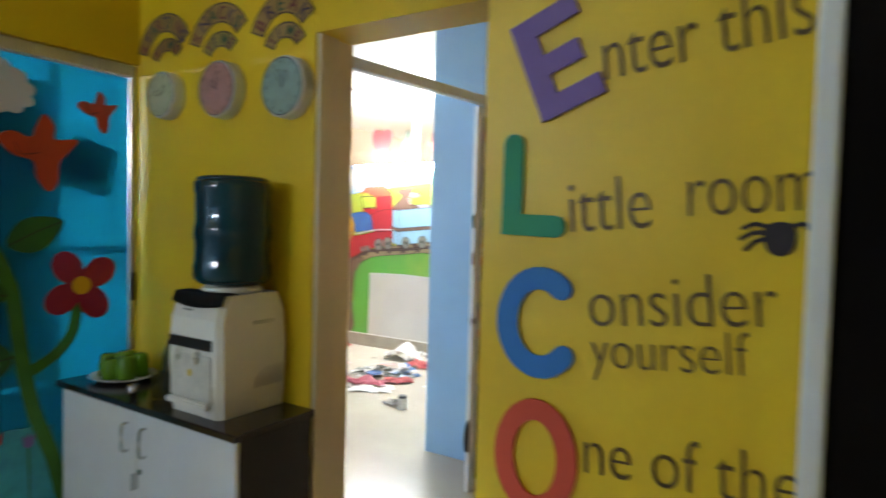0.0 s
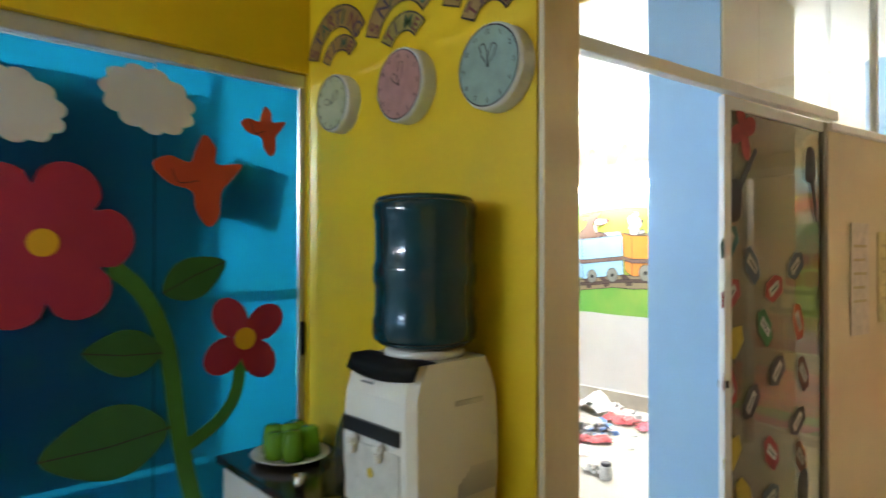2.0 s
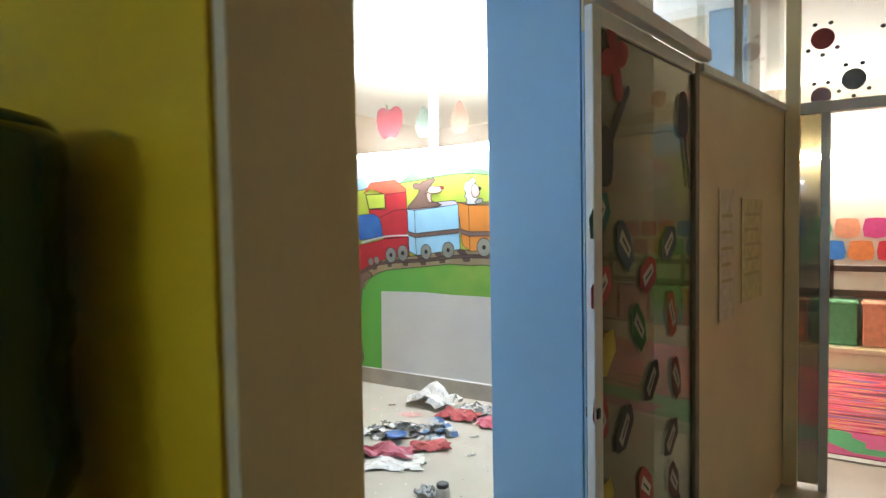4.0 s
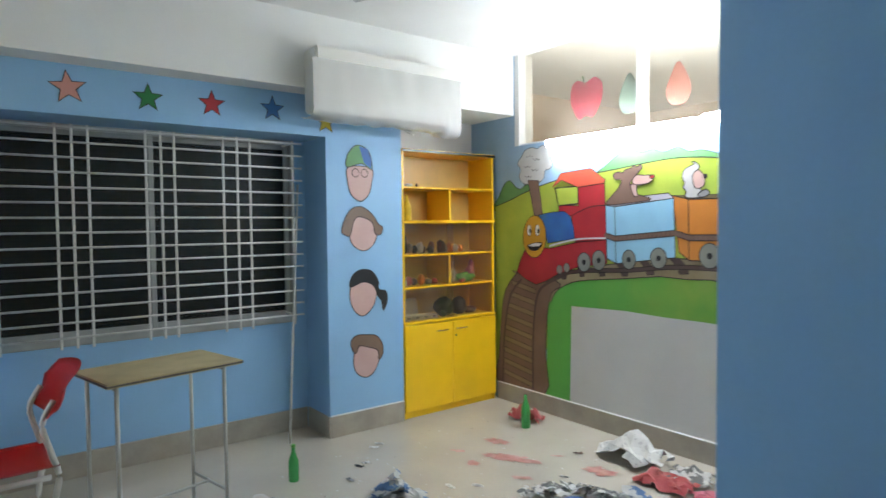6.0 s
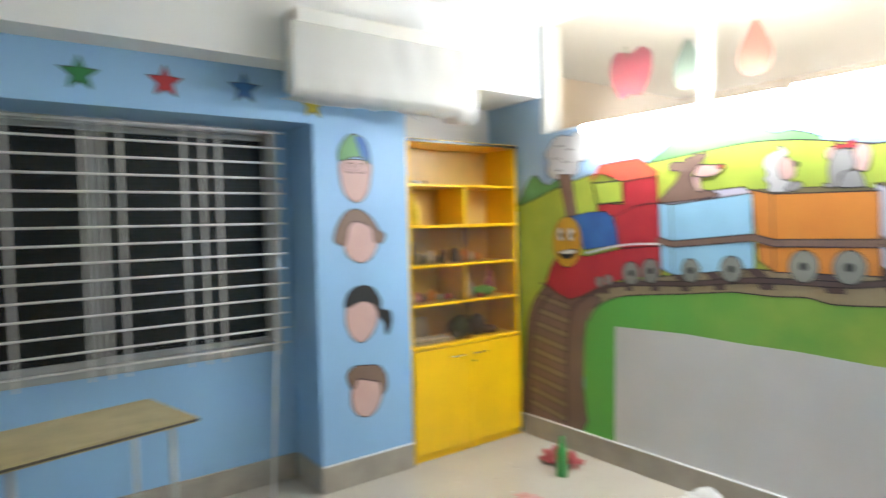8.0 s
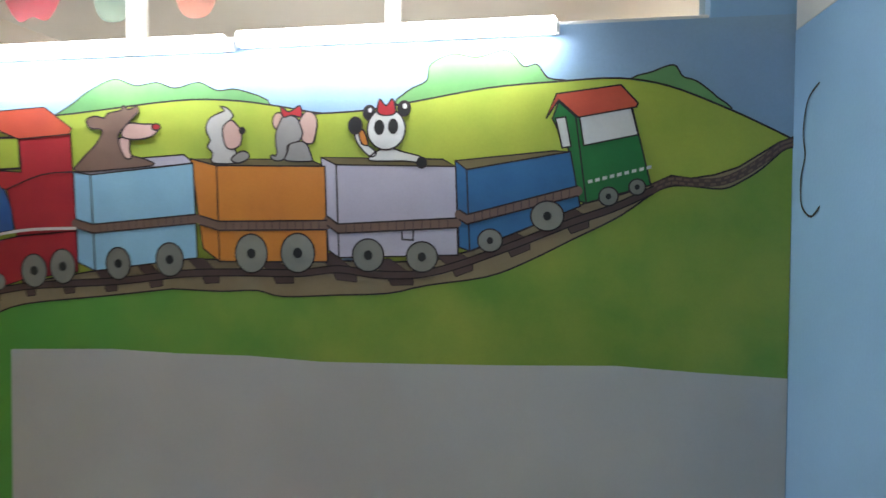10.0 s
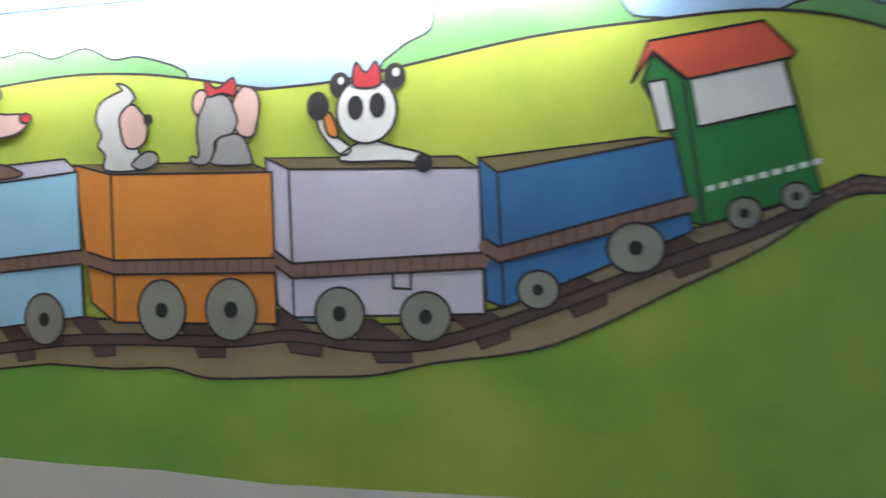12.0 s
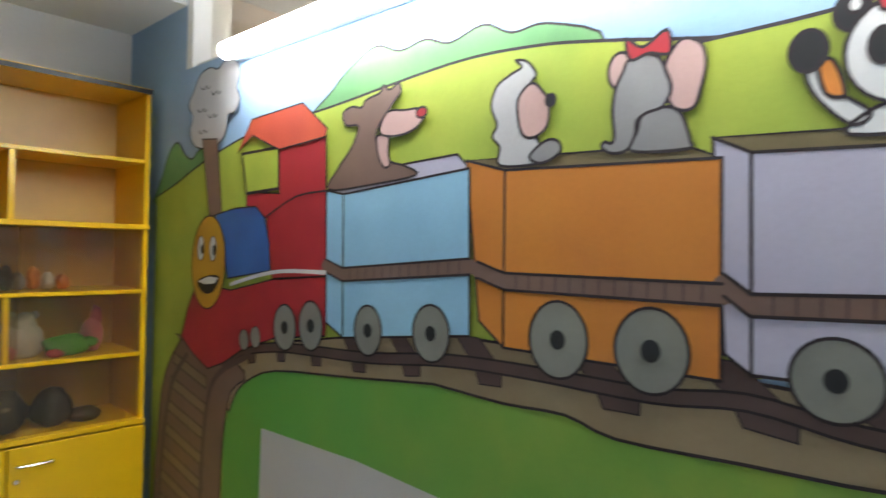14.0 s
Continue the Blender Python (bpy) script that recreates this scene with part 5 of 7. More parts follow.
def shards(name, x, y, sx, sy, h, material, label, seed, turn=0.0, count=60, size=0.05):
    """A loose heap of small torn pieces, each bent once and lying at its own tilt."""
    rng = random.Random(seed)
    bm = bmesh.new()
    for k in range(count):
        r, a = rng.random() ** 0.7, rng.uniform(0, 2 * math.pi)
        px, py = r * math.cos(a) * sx / 2, r * math.sin(a) * sy / 2
        top = h * (1 - r) * rng.random()
        s = size * rng.uniform(0.45, 1.3)
        m = Matrix.Translation((px, py, top)) @ Matrix.Rotation(rng.uniform(0, 6.28), 4, "Z") @ Matrix.Rotation(rng.uniform(-0.7, 0.7) * (0.3 + 0.7 * (1 - r)), 4, "X")
        w = s * rng.uniform(0.35, 0.8)
        pts = [(-s, -w * rng.random(), 0), (-s * 0.2, -w, s * 0.3), (s, -w * rng.random(), 0), (s * rng.uniform(0.6, 1), w * rng.random(), 0), (0.1 * s, w, s * 0.35), (-s * 0.9, w * rng.random(), 0)]
        vs = [bm.verts.new(m @ Vector(q)) for q in pts]
        bm.faces.new((vs[0], vs[1], vs[4], vs[5]))
        bm.faces.new((vs[1], vs[2], vs[3], vs[4]))
    for v in bm.verts:
        v.co.z = max(v.co.z, 0.0) + 0.001 * rng.random()
    lo = min(v.co.z for v in bm.verts)
    bm.transform(Matrix.Translation((x, y, 0.004 - lo)) @ Matrix.Rotation(radians(turn), 4, "Z"))
    return tagged(part(name, bm, material), label, "rubbish")


def print_paper(name, base, ink, scale=40.0, amount=0.5):
    """Printed paper: blocks of ink on a light ground."""
    m = mat(name, base, 0.8, 0.1, 12, 0.05, 200)
    n, l = m.node_tree.nodes, m.node_tree.links
    b = n["Principled BSDF"]
    src = b.inputs["Base Color"].links[0].from_socket
    v = n.new("ShaderNodeTexVoronoi")
    v.distance, v.inputs["Scale"].default_value = "CHEBYCHEV", scale
    geo = n.new("ShaderNodeNewGeometry")
    l.new(geo.outputs["Position"], v.inputs["Vector"])
    th = n.new("ShaderNodeMath")
    th.operation, th.inputs[1].default_value = "LESS_THAN", amount
    sep = n.new("ShaderNodeSeparateColor")
    l.new(v.outputs["Color"], sep.inputs["Color"])
    l.new(sep.outputs[0], th.inputs[0])
    mx = n.new("ShaderNodeMix")
    mx.data_type = "RGBA"
    l.new(th.outputs[0], mx.inputs["Factor"])
    l.new(src, mx.inputs["A"])
    mx.inputs["B"].default_value = (*ink, 1)
    l.new(mx.outputs["Result"], b.inputs["Base Color"])
    return m


NEWS = print_paper("newsprint", (0.72, 0.70, 0.65), (0.46, 0.44, 0.42), 60, 0.14)
NEWS_BLUE = print_paper("blue_printed_scraps", (0.56, 0.56, 0.54), (0.10, 0.18, 0.34), 18, 0.30)
NEWS_GREY = print_paper("grey_scraps", (0.62, 0.60, 0.56), (0.16, 0.16, 0.15), 30, 0.35)
RED_CLOTH = mat("red_paint_soaked_cloth", (0.36, 0.03, 0.035), 0.75, 0.2, 9, 0.2, 150, color2=(0.5, 0.14, 0.13))
PINK_CLOTH = mat("pink_cloth", (0.52, 0.17, 0.21), 0.8, 0.2, 9, 0.2, 150, color2=(0.42, 0.05, 0.07))
GREEN_GLASS = bpy.data.materials.new("green_bottle_plastic")
GREEN_GLASS.use_nodes = True
_b = GREEN_GLASS.node_tree.nodes["Principled BSDF"]
_b.inputs["Base Color"].default_value, _b.inputs["Roughness"].default_value, _b.inputs["Transmission Weight"].default_value = (0.10, 0.52, 0.14, 1), 0.12, 0.45
STAIN = mat("dried_red_paint", (0.44, 0.16, 0.14), 0.4, 0.2, 22, 0.02, 90, color2=(0.52, 0.30, 0.25))


def litter():
    bottle("plastic_bottle", -4.48, 5.66, 0, 0.26, 0.034, GREEN_GLASS, "green plastic bottle standing before a red rag", None)
    bottle("plastic_bottle", -4.66, 3.94, 0, 0.215, 0.030, GREEN_GLASS, "green plastic bottle standing by the window recess", TOY["green"])
    crumple("rag", -4.60, 5.78, 0.32, 0.16, 0.11, RED_CLOTH, "crumpled dark red rag against the skirting", 3, 20)
    crumple("newspaper", -3.62, 5.74, 0.52, 0.36, 0.17, NEWS, "crumpled sheet of newspaper lying by the wall", 5, -8, "newspaper", 16, 0.22, "", 0.5)
    crumple("newspaper", -3.22, 5.74, 0.34, 0.28, 0.07, NEWS_GREY, "torn printed newspaper lying over red cloth", 6, 15, "newspaper", 20, 0.4)
    crumple("cloth", -3.27, 5.56, 0.42, 0.26, 0.07, RED_CLOTH, "crumpled red-stained cloth on the floor", 8, 5, "cloth")
    crumple("cloth", -2.96, 5.55, 0.30, 0.3, 0.05, PINK_CLOTH, "crumpled pink cloth on the floor", 9, 35, "cloth")
    shards("torn_paper", -3.42, 5.06, 0.74, 0.26, 0.08, NEWS_GREY, "heap of torn grey paper scraps", 11, 28, 110, 0.05)
    shards("torn_paper", -3.20, 5.17, 0.28, 0.20, 0.10, NEWS_BLUE, "torn blue and grey paper scraps", 12, 10, 50, 0.05)
    crumple("cloth", -3.32, 4.66, 0.58, 0.26, 0.09, PINK_CLOTH, "rumpled pink cloth with dark red folds", 14, 24, "cloth", 24, 0.3)
    crumple("newspaper", -3.16, 4.60, 0.50, 0.34, 0.03, NEWS, "flattened sheet of newspaper under pink cloth", 15, 30, "newspaper", 20, 0.35, "", 0.6)
    shards("torn_paper", -4.06, 4.27, 0.34, 0.22, 0.15, NEWS_BLUE, "torn heap of blue and grey printed paper", 17, 15, 80, 0.055)
    shards("torn_paper", -3.55, 4.42, 0.42, 0.20, 0.07, NEWS_GREY, "torn grey paper scraps on the floor", 18, 15, 60, 0.06)
    crumple("cloth", -3.10, 4.93, 0.32, 0.22, 0.05, RED_CLOTH, "stained red cloth scrap on the floor", 19, 40, "cloth")
    crumple("torn_paper", -2.72, 4.35, 0.16, 0.12, 0.06, NEWS_GREY, "small crumpled paper ball on the floor", 21, 0)
    j = thing("jar", -2.60, 4.31, 0, "small white plastic jar with a dark lid", "jar")
    part("body", lathe([(0.035, 0), (0.04, 0.01), (0.04, 0.075), (0.03, 0.085)], -2.60, 4.31, 0, 18), TOY["white"], j, "", True)
    part("lid", lathe([(0.033, 0.086), (0.033, 0.105), (0.028, 0.108)], -2.60, 4.31, 0, 18), TOY["dark"], j)
    cup = thing("cup", -3.38, 4.43, 0, "green plastic cup standing among the rubbish", "cup")
    part("body", lathe([(0.032, 0), (0.045, 0.11), (0.042, 0.11), (0.029, 0.006)], -3.38, 4.43, 0, 20), TOY["green"], cup, "", True)
    lid = thing("plastic_disc", -3.36, 4.90, 0.012, "round blue plastic disc on the scraps", "disc")
    part("disc", lathe([(0.072, 0.05), (0.075, 0.062), (0.066, 0.064), (0.064, 0.056), (0.0, 0.056)], -3.36, 4.90, 0, 24), TOY["blue"], lid, "", True)
    for k, (dx, a) in enumerate(((0, 10), (0.09, 25))):
        sl = thing("slipper", -4.45 + dx, 3.70 - dx, 0, "flat white slipper lying on the floor", "slipper", "pair of slippers")
        mm = Matrix.Translation((-4.46 + dx * 1.2, 3.70 - dx * 0.9, 0)) @ Matrix.Rotation(radians(a), 4, "Z")
        bm = bmesh.new()
        pts = curve_through([(-0.12, 0.0), (-0.09, 0.035), (0.0, 0.03), (0.08, 0.045), (0.13, 0.02), (0.125, -0.025), (0.07, -0.04), (-0.02, -0.028), (-0.09, -0.03)], 4)
        fc = bm.faces.new([bm.verts.new((q.x, q.y, 0.002)) for q in pts])
        r = bmesh.ops.extrude_face_region(bm, geom=[fc])
        bmesh.ops.translate(bm, vec=(0, 0, 0.016), verts=[e for e in r["geom"] if isinstance(e, bmesh.types.BMVert)])
        bmesh.ops.recalc_face_normals(bm, faces=bm.faces[:])
        part("sole", moved(bm, mm), TOY["white"], sl)
        part("strap", moved(tube(curve3([(0.03, 0.038, 0.018), (0.05, 0.0, 0.05), (0.03, -0.034, 0.018)]), 0.007, 6), mm), TOY["grey"], sl, "", True)
    for k, (x, y, a, b, t) in enumerate(((-4.39, 5.30, 0.085, 0.05, 20), (-4.13, 5.15, 0.17, 0.05, 30), (-3.63, 5.43, 0.09, 0.055, 10), (-3.95, 5.42, 0.05, 0.012, 40), (-4.2, 4.92, 0.05, 0.03, 0), (-4.42, 4.98, 0.05, 0.02, 30), (-3.85, 5.0, 0.07, 0.02, 35))):
        c0 = Vector((x, y))
        pts = [c0 + (p - c0) * (1 + 0.55 * noise.noise((p.x * 28, p.y * 28, k)) + 0.4 * noise.noise((p.x * 75, p.y * 75, k + 5))) for p in ellipse(x, y, a, b, 60, t)]
        s = part("paint_stain", flat("floor", pts, 0.004), STAIN)
        tagged(s, "dried red paint stain on the floor", "stain", "paint stains on the floor")
    for k, (x, y, t, c) in enumerate(((-4.86, 4.64, 40, NEWS), (-4.82, 4.58, 50, NEWS), (-4.60, 4.34, 20, TOY["dark"]), (-4.62, 4.40, 70, NEWS_GREY), (-3.93, 4.73, 30, NEWS), (-3.87, 4.50, 10, TOY["white"]), (-3.80, 4.36, 60, TOY["white"]), (-3.66, 4.85, 35, TOY["white"]),
                                        (-4.02, 4.60, 0, NEWS), (-3.7, 5.2, 20, NEWS_GREY), (-2.95, 5.25, 25, NEWS_GREY), (-2.8, 4.95, 70, NEWS), (-3.0, 4.7, 15, NEWS_GREY), (-3.9, 5.55, 45, TOY["brown"]), (-4.45, 4.20, 10, TOY["grey"]))):
        s = crumple("paper_scrap", x, y, 0.07 + 0.01 * (k % 3), 0.035, 0.012, c, "small torn scrap lying on the floor", 30 + k, t, "rubbish", 6, 0.3, "scraps on the floor")
    rng = random.Random(21)
    bm = bmesh.new()
    for k in range(220):
        x, y = rng.uniform(-4.9, -2.5), rng.uniform(3.9, 5.9)
        d = rng.uniform(0.003, 0.010)
        a = rng.random() * 3.1
        bm.faces.new([bm.verts.new((x + d * math.cos(a + q), y + 0.7 * d * math.sin(a + q), 0.003 + 0.002 * rng.random())) for q in (0, 1.7, 3.1, 4.6)])
    tagged(part("crumbs", bm, NEWS_GREY), "tiny paper crumbs scattered over the floor", "crumbs", "", "stuff")


litter()


# ---- glass side of the lobby with its paper picture ----
def paper_panel():
    f = thing("window_3", -2.36, 0.6, 0, "aluminium-framed glass partition covered with paper", "window", "", "structure")
    for y0, y1 in ((0.70, 0.757), (1.925, 1.948), (-1.59, -1.54)):
        part("post", box(-2.40, y0, 0, -2.325, y1, 2.05, 0.003), ALU, f)
    part("window_frame", box(-2.40, -1.59, 2.05, -2.322, 1.948, 2.098, 0.003), ALU, f)
    part("window_frame", box(-2.40, 0.757, 0, -2.325, 1.925, 0.06, 0.003), ALU, f)
    part("pane", box(-2.352, 0.757, 0.06, -2.346, 1.925, 2.05), GLASS, f)
    part("pane", box(-2.352, -1.54, 0.06, -2.346, 0.70, 2.05), GLASS, f)
    part("lock", box(-2.322, 1.928, 1.10, -2.312, 1.942, 1.22, 0.003), DARK, f)
    y = thing("height_chart", -2.32, 0.87, 0.06, "yellow paper height chart with hand-drawn feet marks", "poster")
    part("sheet", box(-2.3245, 0.7575, 0.07, -2.3235, 0.985, 2.045), YPAPER, y)
    for k in range(0, 74):
        z = 0.31 + 0.0254 * k
        if z > 2.02:
            break
        w = 0.062 if k % 12 == 0 else (0.045 if k % 6 == 0 else 0.026)
        part("tick_mark", stroke("blind", [(0.766, z), (0.766 + w, z + 0.001)], 0.006 if k % 12 == 0 else 0.004, -0.0105), LINE, y)
    for k in (1, 2, 3, 4, 5, 6):
        word(str(k), 0.085, "blind", 0.855, 0.3048 * k - 0.035, -0.010, LINE, y, "numeral", 0, 0.0 if k == 6 else 0.002, 0.0005)
    p = thing("paper_picture", -2.32, 1.45, 0.06, "blue paper picture with foam flowers, clouds and butterflies", "poster")
    part("sheet", box(-2.3245, 0.987, 0.07, -2.3235, 1.435, 2.035), CYAN, p)
    part("sheet", box(-2.3245, 1.439, 0.07, -2.3235, 1.918, 2.040), CYAN, p)
    T = 0.003

    def cut(name, pts, material, layer, smooth=0, label=""):
        pts = curve_through(pts, smooth) if smooth else pts
        return part(name, flat("blind", pts, -0.011 + layer * 0.0036, T), material, p, label)

    def petals(u, v, n, d, a, b, turn):
        out = []
        for k in range(n * 12):
            w = 2 * math.pi * k / (n * 12)
            r = d + a * (abs(math.cos(n * w / 2)) ** b)
            out.append((u + r * math.cos(w + radians(turn)), v + r * math.sin(w + radians(turn))))
        return out

    cut("flower", petals(1.142, 1.487, 6, 0.162, 0.078, 0.55, 6), RPAPER, 1)
    cut("flower_centre", ellipse(1.15, 1.49, 0.038, 0.038), YFOAM, 2)
    pts = curve_through([(1.335, 1.41), (1.41, 1.33), (1.475, 1.17), (1.51, 0.91), (1.55, 0.71), (1.62, 0.50), (1.66, 0.30)], 5, False)
    part("stem", stroke("blind", pts, 0.052, -0.0075, thick=T), GPAPER, p)
    pts = curve_through([(1.71, 1.12), (1.69, 1.0), (1.63, 0.92), (1.53, 0.86)], 5, False)
    part("stem", stroke("blind", pts, 0.042, -0.0085, thick=T), GPAPER, p)
    for k in range(4):
        a = radians(35 + 90 * k)
        cut("petal", ellipse(1.72 + 0.088 * math.cos(a), 1.18 + 0.088 * math.sin(a), 0.070, 0.056, 20, 35 + 90 * k), RPAPER, 2)
    cut("flower_centre", ellipse(1.72, 1.18, 0.036, 0.036), YFOAM, 3)
    for tip, base, w in (((1.655, 1.435), (1.46, 1.34), 0.07), ((1.245, 1.18), (1.46, 1.16), 0.075), ((1.14, 0.90), (1.48, 0.93), 0.115)):
        t, b = Vector(tip), Vector(base)
        d = (t - b)
        nn = Vector((-d.y, d.x)).normalized() * w
        lf = cut("leaf", [t, t * 0.6 + b * 0.4 + nn * 0.85, t * 0.25 + b * 0.75 + nn * 0.8, b, t * 0.25 + b * 0.75 - nn * 0.8, t * 0.6 + b * 0.4 - nn * 0.85], GPAPER2, 1, 5)
        part("leaf_vein", stroke("blind", [b, (t + b) / 2 + nn * 0.08, t], 0.004, -0.0070 + 0.0035), LINE, p)
    for u, v, a, b in ((1.075, 1.855, 0.125, 0.095), (1.42, 1.92, 0.130, 0.095)):
        out = []
        for k in range(96):
            w = 2 * math.pi * k / 96
            r = 1 + 0.15 * abs(math.sin(5.5 * w + 0.4)) ** 0.8 - 0.09
            out.append((u + a * r * math.cos(w), v + b * r * math.sin(w) - 0.25 * a * 0.6 * math.cos(w)))
        cut("cloud", out, CLOUDP, 1)
    for u, v, s, tr in ((1.575, 1.69, 1.0, 8), (1.79, 1.875, 0.58, 12)):
        shape = [(-0.14, 0.06), (-0.09, 0.085), (-0.03, 0.06), (-0.005, 0.10), (0.03, 0.145), (0.06, 0.10), (0.055, 0.05), (0.14, 0.045), (0.09, -0.01), (0.06, -0.04), (0.04, -0.12), (0.0, -0.145), (-0.03, -0.09), (-0.035, -0.03), (-0.10, 0.0)]
        c, sn = math.cos(radians(tr)), math.sin(radians(tr))
        cut("butterfly", [(u + s * (x * c - z * sn), v + s * (x * sn + z * c)) for x, z in shape], OPAPER, 2, 4)
        part("feeler", stroke("blind", curve_through([(u - 0.01 * s, v), (u - 0.07 * s, v - 0.01), (u - 0.09 * s, v + 0.03)], 4, False), 0.003, 0.0), LINE, p)
    # meadow at the bottom of the picture
    cut("meadow", [(0.99, 0.07), (0.99, 0.60), (1.12, 0.615), (1.30, 0.63), (1.46, 0.66), (1.62, 0.64), (1.62, 0.07)], simple("pale_cyan_paper", (0.04, 0.35, 0.42)), 0)
    rng = random.Random(4)
    for k in range(44):
        u = 1.0 + 0.62 * k / 43 + rng.uniform(-0.01, 0.01)
        h = rng.uniform(0.12, 0.30)
        lean = rng.uniform(-0.03, 0.03)
        cut("grass_blade", [(u - 0.010, 0.08), (u + lean, 0.08 + h), (u + 0.010, 0.08)], (GPAPER, CLOUDP, GPAPER2)[k % 3] if k % 5 == 0 else GPAPER, 1)
    for u, v, mt in ((1.08, 0.55, VIOLET), (1.19, 0.62, RED_L), (1.32, 0.66, VIOLET), (1.42, 0.63, RED_L), (1.53, 0.60, VIOLET)):
        cut("tulip", [(u - 0.022, v + 0.03), (u - 0.01, v + 0.012), (u, v + 0.032), (u + 0.01, v + 0.012), (u + 0.022, v + 0.03), (u + 0.016, v - 0.015), (u, v - 0.025), (u - 0.016, v - 0.015)], mt, 2)
        part("stalk", stroke("blind", [(u, v - 0.02), (u + 0.004, v - 0.22)], 0.007, -0.006), GPAPER, p)
    # room side: unseen boards added to shade the paper, and a sheet and rail
    b = thing("shade_board", -2.40, 1.28, 0.92, "large unseen board added to shade the papered glass", "board")
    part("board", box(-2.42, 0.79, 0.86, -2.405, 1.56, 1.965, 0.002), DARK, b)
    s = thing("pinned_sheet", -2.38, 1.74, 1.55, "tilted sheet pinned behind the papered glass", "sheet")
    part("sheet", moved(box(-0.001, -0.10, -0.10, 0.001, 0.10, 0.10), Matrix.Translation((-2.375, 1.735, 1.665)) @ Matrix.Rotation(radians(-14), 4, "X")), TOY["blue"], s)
    # second unseen board, added to dim the lower paper from behind
    lb = thing("low_shade_board", -2.72, 1.36, 0, "low unseen board added to shade the papered glass", "board")
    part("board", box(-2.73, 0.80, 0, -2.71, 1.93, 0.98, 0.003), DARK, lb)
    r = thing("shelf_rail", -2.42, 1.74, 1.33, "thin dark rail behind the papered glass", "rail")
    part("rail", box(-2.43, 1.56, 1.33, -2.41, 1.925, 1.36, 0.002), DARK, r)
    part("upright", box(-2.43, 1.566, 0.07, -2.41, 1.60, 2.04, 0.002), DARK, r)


paper_panel()
sign = thing("wall_sign", -2.30, 0.9, 2.14, "hand-cut pale green letters with dark outlines on yellow", "sign")
for ch, u, v, tr in (("O", 0.66, 2.165, 0), ("W", 0.765, 2.16, -2), ("E", 0.90, 2.15, -3), ("R", 0.985, 2.145, -3)):
    word(ch, 0.17, "lintel", u - 0.002, v - 0.002, 0.0015, LINE, sign, "letter_edge", tr, 0.0045, 0.0008, 0.9)
    word(ch, 0.17, "lintel", u, v, 0.0045, simple("pale_olive_card", (0.50, 0.46, 0.16)), sign, "letter", tr, 0.0015, 0.0008, 0.9)


# ---- paper clocks ----
def clock(u, v, r, rgb, hands, name):
    c = thing("paper_clock", u, 1.95, v - r, "thick white foam disc clock with a %s face" % name, "clock", "paper clocks on the yellow wall")
    m = Matrix.Translation((u, 1.9485, v)) @ Matrix.Rotation(radians(90), 4, "X")
    part("foam_disc", lathe([(r * 1.08, 0), (r * 1.07, 0.040), (r * 1.03, 0.048), (0.0, 0.048)], 0, 0, 0, 40, m), mat("white_foam_disc", (0.72, 0.70, 0.64), 0.8, 0.06), c, "", False)
    face = part("face", flat("clock", ellipse(u, v, r, r, 40), 0.0502), simple("clock_paper_" + name, rgb, 0.8), c)
    part("rim_line", stroke("clock", ellipse(u, v, r * 0.985, r * 0.985, 40), 0.004, 0.0510, closed=True), LINE, face)
    for k in range(1, 13):
        a = radians(90 - 30 * k)
        s = 0.017
        word(str(k), s, "clock", u + 0.84 * r * math.cos(a) - s * 0.3 * len(str(k)), v + 0.84 * r * math.sin(a) - s * 0.35, 0.0510, LINE, face, "numeral", 0, 0, 0.0002)
    for a, ln in hands:
        d = Vector((math.sin(radians(a)), math.cos(radians(a))))
        nn = Vector((-d.y, d.x))
        o = Vector((u, v))
        part("hand", stroke("clock", [o, o + d * ln * 0.55 * r + nn * 0.010, o + d * ln * 0.95 * r + nn * 0.008, o + d * ln * r, o + d * ln * 0.95 * r - nn * 0.008, o + d * ln * 0.55 * r - nn * 0.010], 0.003, 0.0514, closed=True), LINE, c, "outlined paper hand")
    part("pin", lathe([(0.004, 0), (0.003, 0.003)], 0, 0, 0, 10, Matrix.Translation((u, 1.95 - 0.0505, v)) @ Matrix.Rotation(radians(90), 4, "X")), BLACK, c)


clock(-2.075, 1.948, 0.087, (0.50, 0.50, 0.30), ((50, 0.55), (285, 0.45)), "pale yellow")
clock(-1.728, 1.938, 0.098, (0.50, 0.25, 0.22), ((12, 0.65), (320, 0.42)), "dusty pink")
clock(-1.383, 1.914, 0.098, (0.30, 0.42, 0.37), ((340, 0.60), (25, 0.55)), "pale mint")


def arc_label(u, v, r0, r1, a0, a1, text, rgb, letters):
    """A fan-shaped paper strip lettered along its arc; the angles count from straight up, in degrees, to the right."""
    t = thing("arched_label", u, 1.95, v, "arched paper strip with hand-drawn letters", "sign", "arched labels over the clocks")
    pt = lambda r, a: (u + r * math.sin(radians(a)), v + r * math.cos(radians(a)))
    n = 16
    pts = [pt(r1, a0 + (a1 - a0) * k / n) for k in range(n + 1)] + [pt(r0, a1 - (a1 - a0) * k / n) for k in range(n + 1)]
    strip = part("strip", flat("clock", pts, 0.0015, 0.002), simple("label_card", rgb, 0.8), t)
    part("edge_line", stroke("clock", pts, 0.005, 0.0040, closed=True), LINE, strip)
    h = (r1 - r0) * 0.78
    for k, ch in enumerate(text):
        a = a0 + (a1 - a0) * (k + 0.5) / len(text)
        x, z = pt(r0 + (r1 - r0) * 0.14, a)
        word(ch, h * 1.25, "clock", x - 0.32 * h * math.cos(radians(a)), z + 0.32 * h * math.sin(radians(a)), 0.0040, letters[k % len(letters)], t, "letter", -a, 0.001, 0.0003)


